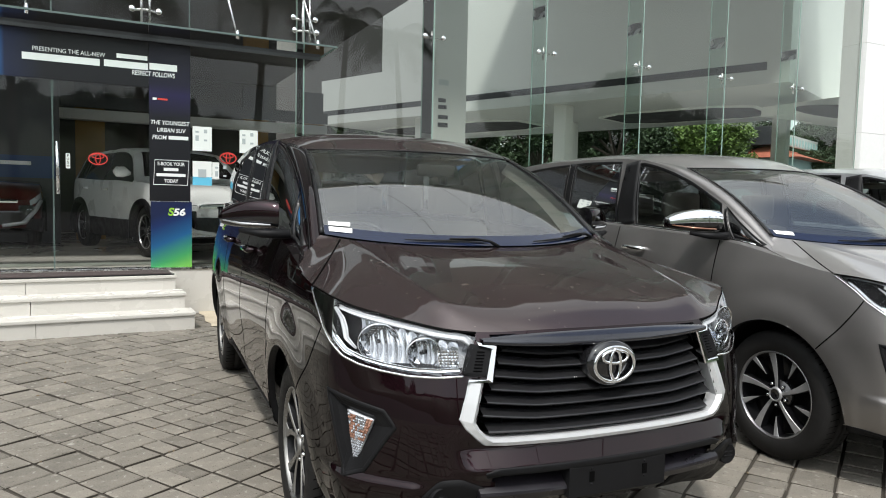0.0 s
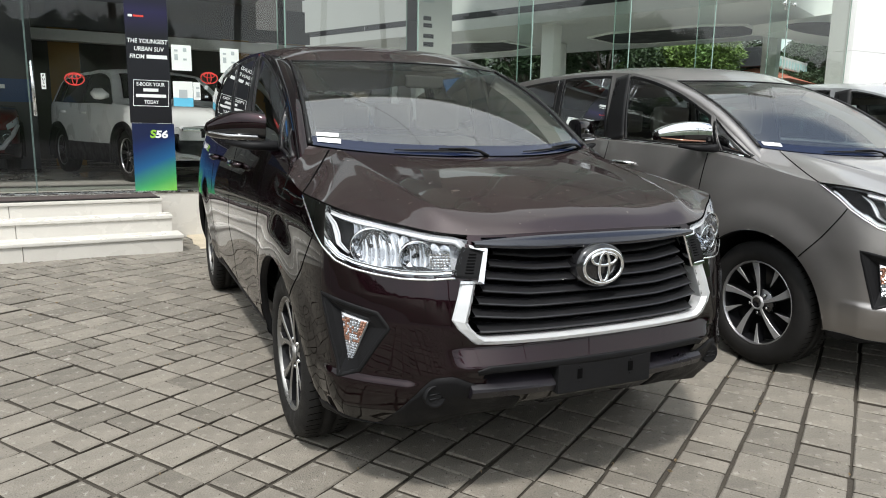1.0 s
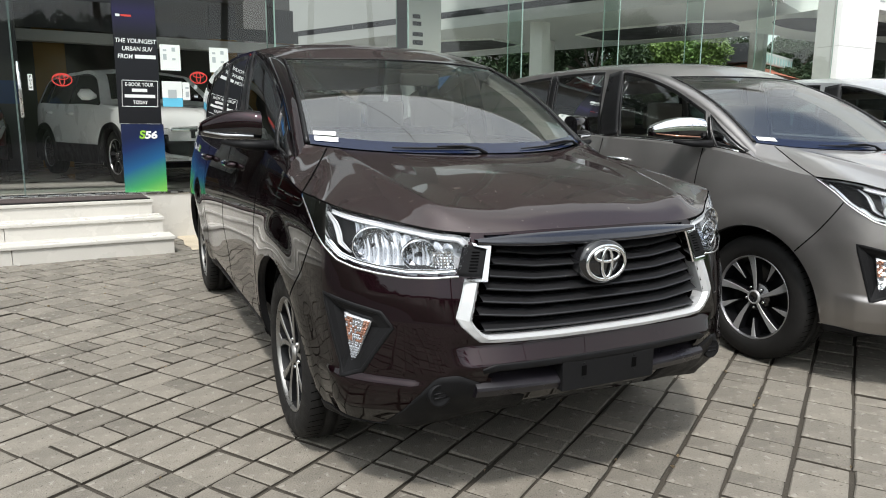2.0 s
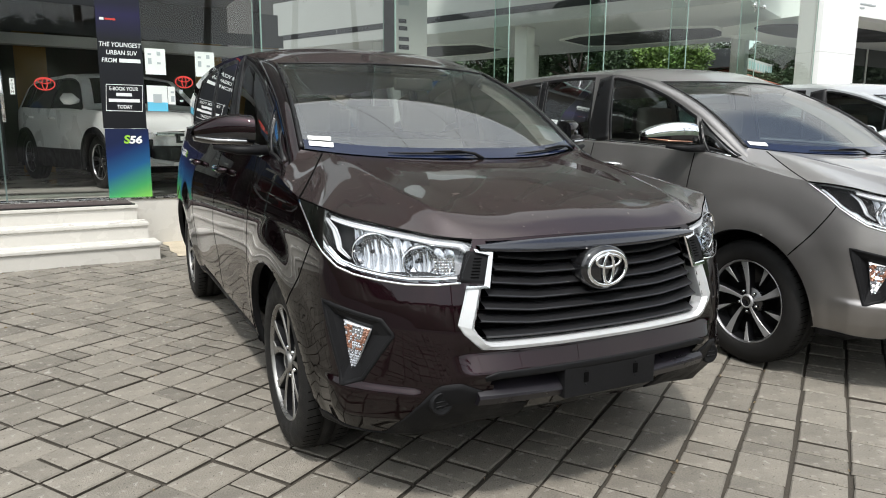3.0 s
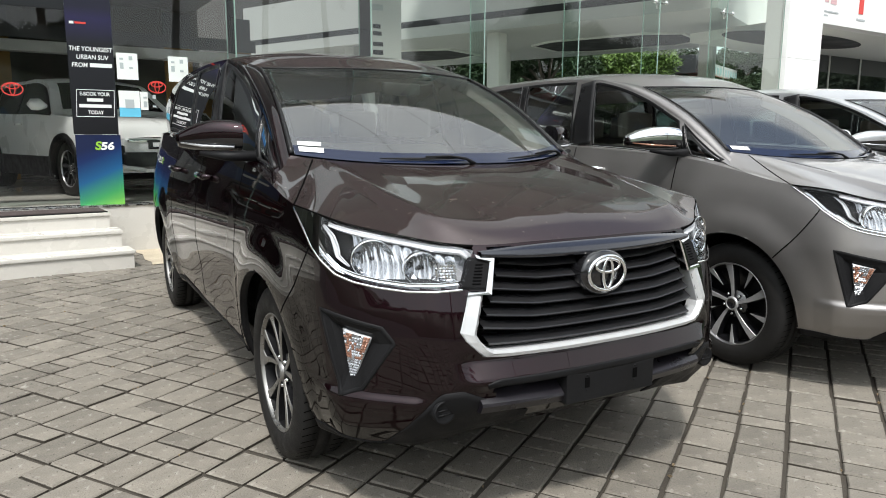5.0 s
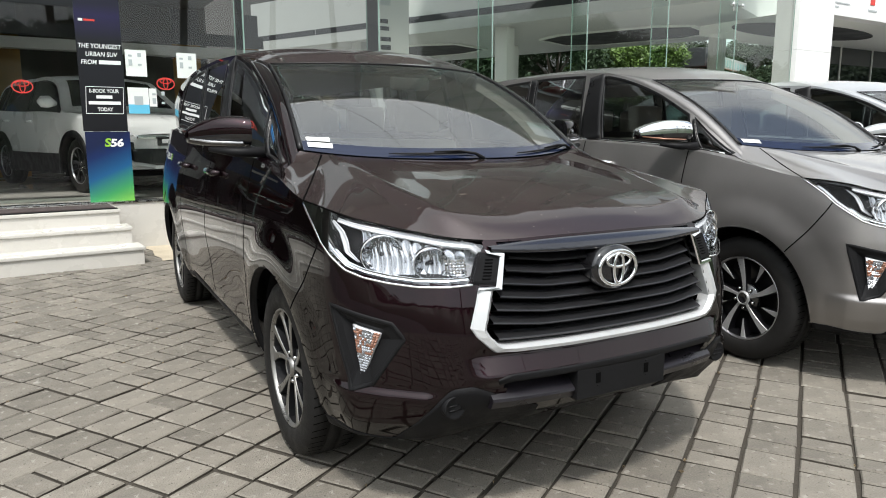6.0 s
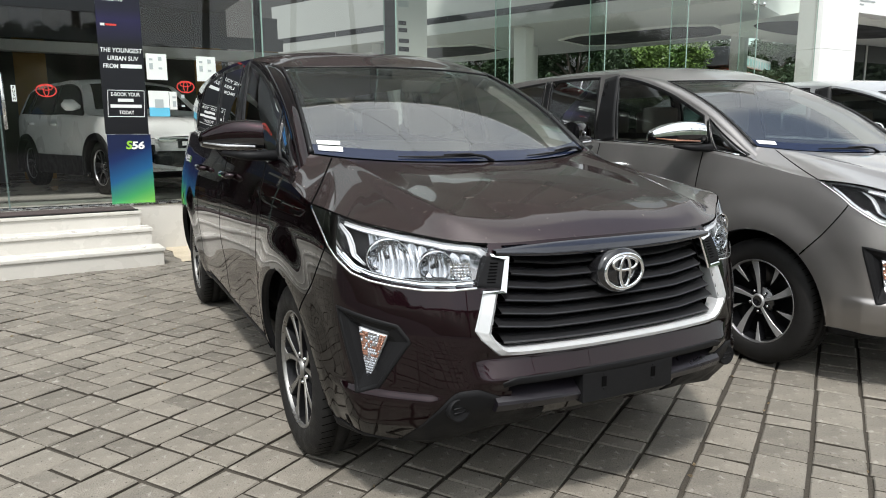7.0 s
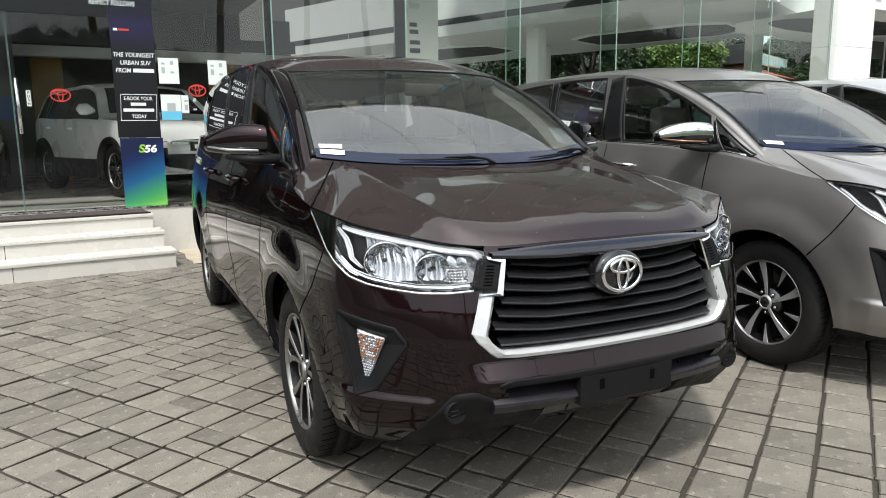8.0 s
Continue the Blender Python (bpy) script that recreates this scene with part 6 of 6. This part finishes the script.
for x in (-0.42, 1.31):
    for z in (3.26,):
        sp = thing("spider_fitting", "polished steel spider bracket with round bolts", "bracket", FRONT @ pose(x, -0.06, z), "glass fittings")
        for s in (-0.13, 0.13):
            v, f = tube([(0, 0.02, 0), (s, 0.08, 0)], 0.013)
            piece("arm", v, f, STEEL, sp)
            v, f = lathe([(0.03, 0.0), (0.03, 0.03), (0.045, 0.033), (0.058, 0.028), (0.10, 0.01)], 20, "y", (s, 0, 0))
            piece("bolt_cap", v, f, CHROME, sp)
        for s in (-0.04, 0.04):
            v, f = tube([(s, 0.02, -0.27), (s, 0.02, 0.4)], 0.012)
            piece("hanger", v, f, STEEL, sp)

# ---- wing beyond the pillar ----
wing = thing("building_wing", "white building wing with printed fascia, pale soffit and dark windows", "building", FRONT, kind="structure")
box("fascia", 12.9, 30, 0.6, 0.9, 3.66, 6.2, WHITE_PANEL, wing, 0.01)
box("soffit_board", 14.2, 30, 0.9, 4.2, 3.66, 3.9, SOFFIT, wing)
v = [(15.9, 2.4, 3.655)] + [(15.9 + 2.6 * math.cos(2 * math.pi * k / 40), 2.4 + 0.9 * math.sin(2 * math.pi * k / 40), 3.655) for k in range(40)]
piece("soffit_recess", v, [(0, 1 + (k + 1) % 40, 1 + k) for k in range(40)], RECESS_DARK, wing)
box("upper_wall", 16.2, 34, 4.21, 4.5, 3.66, 9.4, SOFFIT, wing)
box("lower_wall", 17.85, 34, 3.5, 3.8, -0.02, 2.62, WHITE_PANEL, wing, 0.01)
for k in range(10):
    x = 17.9 + 1.7 * k
    piece("window", [(x, 3.55, 2.66), (x + 1.66, 3.55, 2.66), (x + 1.66, 3.55, 3.64), (x, 3.55, 3.64)], [(0, 1, 2, 3)], DARK_GLASS, wing, smooth=False)
    box("window_frame", x + 1.66, x + 1.70, 3.52, 3.58, 2.64, 3.66, SOFFIT, wing)
box("wall_band", 17.85, 34, 3.47, 3.498, 2.30, 2.34, STEEL, wing)
box("wall_band", 17.85, 34, 3.47, 3.498, 2.54, 2.58, STEEL, wing)
for k in range(6):
    x = 19.3 + 1.2 * k
    v, f = tube([(x + 0.09 * math.cos(a), 3.45, 2.44 + 0.065 * math.sin(a)) for a in np.linspace(0, 2 * math.pi, 25)], 0.014, 6)
    piece("wall_ring", v, f, RED_INK, wing)
for x0, x1, z0, z1, mt in ((13.3, 13.75, 4.10, 4.32, PINK_PRINT), (13.85, 14.1, 4.10, 4.32, PINK_PRINT), (14.18, 14.4, 4.08, 4.36, PINK_PRINT), (13.3, 14.5, 3.90, 3.93, GREY_PRINT), (13.3, 14.1, 3.82, 3.85, GREY_PRINT), (15.32, 15.50, 3.98, 4.32, RED_INK), (15.28, 15.54, 4.34, 4.38, GREY_PRINT), (15.25, 15.6, 3.84, 3.88, GREY_PRINT), (15.2, 15.7, 4.42, 4.55, CYAN_PRINT), (16.6, 17.6, 4.2, 4.4, GREY_PRINT), (16.6, 17.4, 3.95, 3.99, GREY_PRINT)):
    box("print_bar", x0, x1, 0.59, 0.598, z0, z1, mt, wing)

# ---- trees and palms ----
def leaf_cloud(rng, centre, radius, count, size, squash=0.75):
    """Many small bent leaves scattered through a lumpy volume."""
    verts, faces = [], []
    for _ in range(count):
        d = Vector((rng.gauss(0, 1), rng.gauss(0, 1), rng.gauss(0, 1))).normalized() * (rng.random() ** 0.4)
        lump = 0.75 + 0.45 * noise.noise(d * 2.1 + Vector(centre) * 0.3)
        p = Vector(centre) + Vector((d.x * radius, d.y * radius, d.z * radius * squash)) * lump
        a = Vector((rng.gauss(0, 1), rng.gauss(0, 1), rng.gauss(0, 0.6))).normalized() * size * rng.uniform(0.6, 1.4)
        b = a.cross(Vector((rng.gauss(0, 1), rng.gauss(0, 1), rng.gauss(0, 1)))).normalized() * size * 0.45
        o = len(verts)
        verts += [p - a, p + b, p + a, p - b]
        faces.append((o, o + 1, o + 2, o + 3))
    return verts, faces


def build_tree(x, y, height, spread, seed, leaf, label="leafy green tree beyond the showroom", base=-0.03):
    rng = random.Random(seed)
    t = thing("tree", label, "tree", pose(x, y, base), "trees")
    limbs, tips = [], []
    top = Vector((rng.uniform(-0.3, 0.3), rng.uniform(-0.3, 0.3), height * 0.55))
    limbs.append(tube([(0, 0, 0), (0.1, 0.05, height * 0.2), tuple(top * 0.7), tuple(top)], [height * 0.035, height * 0.028, height * 0.022, height * 0.014], 8))
    for k in range(7):
        a = 2 * math.pi * k / 7 + rng.uniform(-0.4, 0.4)
        s0 = top * rng.uniform(0.55, 0.95)
        tip = Vector((math.cos(a) * spread * rng.uniform(0.5, 0.85), math.sin(a) * spread * rng.uniform(0.5, 0.85), height * rng.uniform(0.55, 0.9)))
        limbs.append(tube([tuple(s0), tuple(s0.lerp(tip, 0.5) + Vector((0, 0, 0.2))), tuple(tip)], [height * 0.012, height * 0.008, height * 0.004], 6))
        tips.append(tip)
    piece("trunk", *join(*limbs), BARK, t)
    clouds = [leaf_cloud(rng, tuple(tip), spread * rng.uniform(0.36, 0.52), 2600, 0.13) for tip in tips]
    clouds.append(leaf_cloud(rng, (0, 0, height * 0.78), spread * 0.6, 3200, 0.13))
    piece("crown", *join(*clouds), leaf, t, smooth=False)
    return t


def build_palm(x, y, height, seed):
    rng = random.Random(seed)
    t = thing("palm_tree", "tall coconut palm with a slender leaning trunk", "palm tree", pose(x, y, -0.03), "palms")
    bend = rng.uniform(-0.5, 0.5)
    pts = [(bend * (q ** 2), 0.3 * bend * q, height * q) for q in np.linspace(0, 1, 14)]
    piece("trunk", *tube(pts, [0.17 - 0.07 * q for q in np.linspace(0, 1, 14)], 10), BARK, t)
    crown = Vector(pts[-1])
    for k in range(17):
        a = 2 * math.pi * k / 17 * 3 + rng.uniform(-0.2, 0.2)
        up = rng.uniform(-0.2, 0.9)
        length = rng.uniform(2.3, 3.0)
        out = Vector((math.cos(a), math.sin(a), 0))
        sidev = Vector((-math.sin(a), math.cos(a), 0))
        verts, faces = [], []
        spine = [crown + out * length * q * (0.95 - 0.2 * q) + Vector((0, 0, length * (up * q - (0.65 + 0.5 * up) * q * q))) for q in np.linspace(0, 1, 22)]
        for i, p in enumerate(spine[1:-1], 1):
            q = i / 21
            d = (spine[i + 1] - spine[i - 1]).normalized()
            ll = 0.62 * math.sin(math.pi * min(1, 0.12 + 0.86 * q)) ** 0.7
            for s in (-1, 1):
                for e in (0.0, 0.5):
                    b = p + d * 0.06 * e
                    tip = b + sidev * s * ll * 0.75 + d * ll * 0.35 + Vector((0, 0, -ll * rng.uniform(0.35, 0.75)))
                    w = d * 0.022
                    o = len(verts)
                    verts += [b - w, b + w, tip]
                    faces.append((o, o + 1, o + 2))
        rib = tube([tuple(p) for p in spine], [0.025 * (1 - 0.85 * q) for q in np.linspace(0, 1, 22)], 5)
        piece("frond", *join((verts, faces), rib), LEAF_DARK, t, smooth=False)
    return t


for i, (x, y, h) in enumerate(((7.9, -12.3, 8.6), (10.7, -12.0, 8.2), (4.6, -12.6, 9.2), (0.6, -13.0, 9.0), (-3.4, -13.5, 8.6))):
    build_palm(x, y, h, i)
for i, (x, y, h, w, lf) in enumerate(((27.5, 29.5, 6.6, 3.4, LEAF), (31.5, 32, 6.4, 3.2, LEAF), (23.5, 31.5, 8.2, 3.4, LEAF_DARK), (20.0, 34, 8.6, 3.6, LEAF_DARK), (35.5, 37, 9.0, 4.0, LEAF_DARK), (40.5, 39.5, 9.6, 4.2, LEAF_DARK), (47, 38, 9.0, 4.0, LEAF_DARK), (16, 36, 8.5, 3.8, LEAF_DARK))):
    build_tree(x, y, h, w, 20 + i, lf)

for i, (x, y, h, w) in enumerate(((17.5, -13.0, 7.2, 2.8), (23.0, -12.0, 8.0, 3.2), (30.5, -14.0, 7.6, 3.2))):
    build_tree(x, y, h, w, 60 + i, LEAF_DARK, "dark leafy tree across the road")

# red-roofed house beyond the showroom
house = thing("house", "low pale blue house with a red tiled roof", "house", pose(43.0, 34.5, -0.03, 0, 0, 24))
box("wall", -4.0, 4.5, 0, 5, 0, 5.1, BLUE_WALL, house, 0.02)
v = [(-4.6, -0.9, 5.0), (5.1, -0.9, 5.0), (5.1, 5.6, 5.0), (-4.6, 5.6, 5.0), (-3.2, 1.6, 5.9), (3.8, 1.6, 5.9)]
piece("roof", v, [(0, 1, 5, 4), (1, 2, 5), (2, 3, 4, 5), (3, 0, 4), (3, 2, 1, 0)], ROOF_TILE, house, smooth=False)
box("parapet", -4.0, 4.5, 0.4, 0.6, 5.9, 6.7, WHITE_WALL, house, 0.02)
box("water_tank", -4.2, -2.4, 1.0, 2.6, 5.9, 7.2, DARK_PANEL, house, 0.05, "dark water tank on the roof")
for k in range(12):
    box("baluster", -3.9 + 0.72 * k, -3.55 + 0.72 * k, 0.37, 0.398, 6.0, 6.5, BLUE_WALL, house)
for x in (-2.5, 0.2, 2.8):
    w = box("window", x - 0.5, x + 0.5, -0.04, -0.003, 2.6, 4.2, DARK_PANEL, house)
    box("window_frame", x - 0.56, x + 0.56, -0.03, -0.001, 2.54, 4.26, WHITE_WALL, w)

# far woods on the hill across the road
rng = random.Random(9)
def ridge(az, q):
    a = radians(az)
    top = float(np.interp(az, [-250, -200, -120, -88, -76, -66, -40, 0, 30], [8, 9, 10.5, 10.5, 8.0, 6.5, 8.0, 8.0, 5.0]))
    top += 1.6 * noise.noise(Vector((az * 0.11, 3.0, 0))) + 0.8 * noise.noise(Vector((az * 0.45, 7.0, 0)))
    r = 46 + 14 * q
    return Vector((4 + r * math.cos(a), r * math.sin(a), -0.1 + top * q ** 0.7 + 0.5 * noise.noise(Vector((az * 0.5, q * 6, 1.0))) * q))
hill = piece("hillside", *sheet(ridge, np.linspace(-245, 12, 258), np.linspace(0, 1, 9)), LEAF_DARK)
tagged(hill, "dark wooded rise across the road", "hill", kind="structure")
clumps = []
for k in range(260):
    az = -245 + 257 * (k + rng.random()) / 260
    p = ridge(az, rng.uniform(0.55, 1.0))
    clumps.append(leaf_cloud(rng, (p.x, p.y, p.z - 0.1), rng.uniform(1.3, 2.4), 900, 0.26, 0.9))
woods = piece("far_woods", *join(*clumps), LEAF_DARK, smooth=False)
tagged(woods, "dark wooded hillside across the road", "woods", kind="stuff")

hedge = []
for k in range(34):
    x = 4 + 1.75 * k + rng.uniform(-0.5, 0.5)
    hedge.append(leaf_cloud(rng, (x, 41 + 0.05 * x + rng.uniform(-1, 1), 3.6 + rng.uniform(-0.6, 1.6)), 3.6, 2600, 0.26, 1.15))
shrubs = piece("hedge", *join(*hedge), LEAF_DARK, smooth=False)
tagged(shrubs, "dense dark shrubs behind the showroom", "hedge", kind="stuff")

# sandy mortar between the steps and the plinth
v = [(0.12 + 0.02 * math.sin(k * 2.1), -1.0 + 0.17 * k, 0.004) for k in range(7)] + [(1.5 + 0.15 * math.sin(k * 1.7), -0.05 - 0.12 * k + 0.05 * math.sin(k * 3.0), 0.004) for k in range(7)]
apron = piece("mortar_patch", v, [tuple(range(14))], SAND, smooth=False)
tagged(on_front(apron), "sandy mortar patch at the foot of the plinth", "ground", kind="structure")

# ---- paving stones: courses of equal modules, each split into halves or a slab and two strips ----
PITCH, LAY, SHIFT = 0.1907, radians(33.8), 0.125
MODULE, MODULE_START = 0.4326, -0.633
along, across = Vector((math.cos(LAY), math.sin(LAY), 0)), Vector((-math.sin(LAY), math.cos(LAY), 0))
HALF, STRIP = MODULE * 0.5, MODULE * 0.25
SPLITS = ((HALF, HALF), (HALF, STRIP, STRIP), (STRIP, STRIP, HALF), (HALF, HALF), (STRIP, HALF, STRIP))


def stone_shape(length, width, rng, top=0.0):
    """A block with worn, slightly uneven upper edges."""
    a, b, c = length / 2, width / 2, 0.0052
    j = lambda: rng.uniform(-0.0022, 0.0022)
    low = [(-a + j(), -b + j(), -0.05), (a + j(), -b + j(), -0.05), (a + j(), b + j(), -0.05), (-a + j(), b + j(), -0.05)]
    mid = [(x, y, top - c + j() * 0.6) for x, y, _ in low]
    up = [(x * (1 - c / a), y * (1 - c / b), top + j() * 0.8) for x, y, _ in mid]
    f = [(8, 9, 10, 11)] + [(i + 4, (i + 1) % 4 + 4, (i + 1) % 4 + 8, i + 8) for i in range(4)] + [(i, (i + 1) % 4, (i + 1) % 4 + 4, i + 4) for i in range(4)]
    return low + mid + up, f


SIDES = [0] * 5 + [1] * 4
rng = random.Random(31)
shared = {}
for size in (STRIP, HALF):
    for kind_no in range(4):
        v, f = stone_shape(size - 0.0145, PITCH - 0.0150, rng)
        me = shared[size, kind_no] = mesh_of("paving_stone", v, f, STONE, False)
        # the sides are caked with the joint's soil
        me.materials.append(SOIL)
        me.polygons.foreach_set("material_index", SIDES)
near_count, rest = 0, []
turn = Matrix.Rotation(LAY, 4, "Z")
for k in range(-62, 62):
    for m_no in range(-30, 31):
        split = SPLITS[rng.randrange(3) if (k + m_no) % 2 else rng.choice((0, 3, 4, 1))]
        lean = rng.gauss(-0.008, 0.006)
        jog_a, jog_b, sink = rng.uniform(-0.005, 0.005), rng.uniform(-0.003, 0.003), rng.uniform(-0.004, 0.001)
        d = 0.0
        for size in split:
            mid = d + size / 2 - MODULE / 2
            d += size
            kind_no = rng.randrange(4)
            tip = Euler((rng.uniform(-0.010, 0.010), rng.uniform(-0.010, 0.010), lean + rng.uniform(-0.004, 0.004)))
            dz = sink + rng.uniform(-0.003, 0.001)
            p = across * (k * PITCH + SHIFT + jog_b + lean * mid) + along * (MODULE_START + (m_no + 0.5) * MODULE + mid + jog_a)
            front = 6.40 + math.tan(radians(3)) * (p.x + 0.92)
            if not (-5.9 < p.x < 9.5 and -5.1 < p.y < front):
                continue
            if p.x < -1.0 and p.y > 5.55 + (p.x + 1.05) * 0.096:
                continue
            m = Matrix.Translation(p + Vector((0, 0, dz))) @ turn @ tip.to_matrix().to_4x4()
            if near_count < 300 and -1.9 < p.x < 1.9 and -0.75 < p.y < 2.6 and not (-0.75 < p.x < 0.75 and p.y > 0.75):
                st = new("paving_stone", shared[size, kind_no])
                st.matrix_basis, st.parent = m, pavement
                near_count += 1
            else:
                me = shared[size, kind_no]
                rest.append(([m @ v.co for v in me.vertices], [tuple(q.vertices) for q in me.polygons]))
verts, faces = [], []
for v, f in rest:
    o = len(verts)
    verts += v
    faces += [tuple(i + o for i in q) for q in f]
field = piece("paving_stones", verts, faces, STONE_FIELD, pavement, smooth=False)
field.data.materials.append(SOIL)
field.data.polygons.foreach_set("material_index", SIDES * len(rest))
field["kind"] = "stuff"

rng = random.Random(77)
bits, faces = [], []
for _ in range(900):
    k = rng.randrange(-40, 40)
    p = across * ((k + 0.5) * PITCH + SHIFT + rng.uniform(-0.008, 0.008)) + along * rng.uniform(-6, 8)
    if not (-3.0 < p.x < 3.4 and -0.8 < p.y < 5.3):
        continue
    a, l, w = rng.uniform(0, math.pi), rng.uniform(0.004, 0.014), rng.uniform(0.002, 0.006)
    u, v = Vector((math.cos(a), math.sin(a), 0)), Vector((-math.sin(a), math.cos(a), 0))
    o = len(bits)
    bits += [p - u * l + Vector((0, 0, -0.004)), p + v * w + Vector((0, 0, 0.002)), p + u * l + Vector((0, 0, -0.004)), p - v * w + Vector((0, 0, 0.001)), p + Vector((0, 0, -0.012))]
    faces += [(o, o + 1, o + 2, o + 3), (o, o + 3, o + 4), (o + 2, o + 1, o + 4)]
litter = piece("litter", bits, faces, LITTER, smooth=False)
tagged(litter, "dry leaf bits and grit in the paving joints", "litter", kind="stuff")

# ---- overhead service cables ----
for k, (x0, x1, z0, z1) in enumerate(((-3.0, 2.5, 8.6, 7.6), (0.5, 5.0, 8.7, 7.9), (3.0, 8.5, 8.6, 7.7))):
    pts = [(x0 + (x1 - x0) * q, 6.2 - 19 * q, z0 + (z1 - z0) * q - 2.0 * q * (1 - q)) for q in np.linspace(0, 1, 24)]
    c = thing("service_cable", "thin black overhead service cable", "cable", group="overhead cables")
    piece("strand", *tube(pts, 0.012, 6), RUBBER, c)
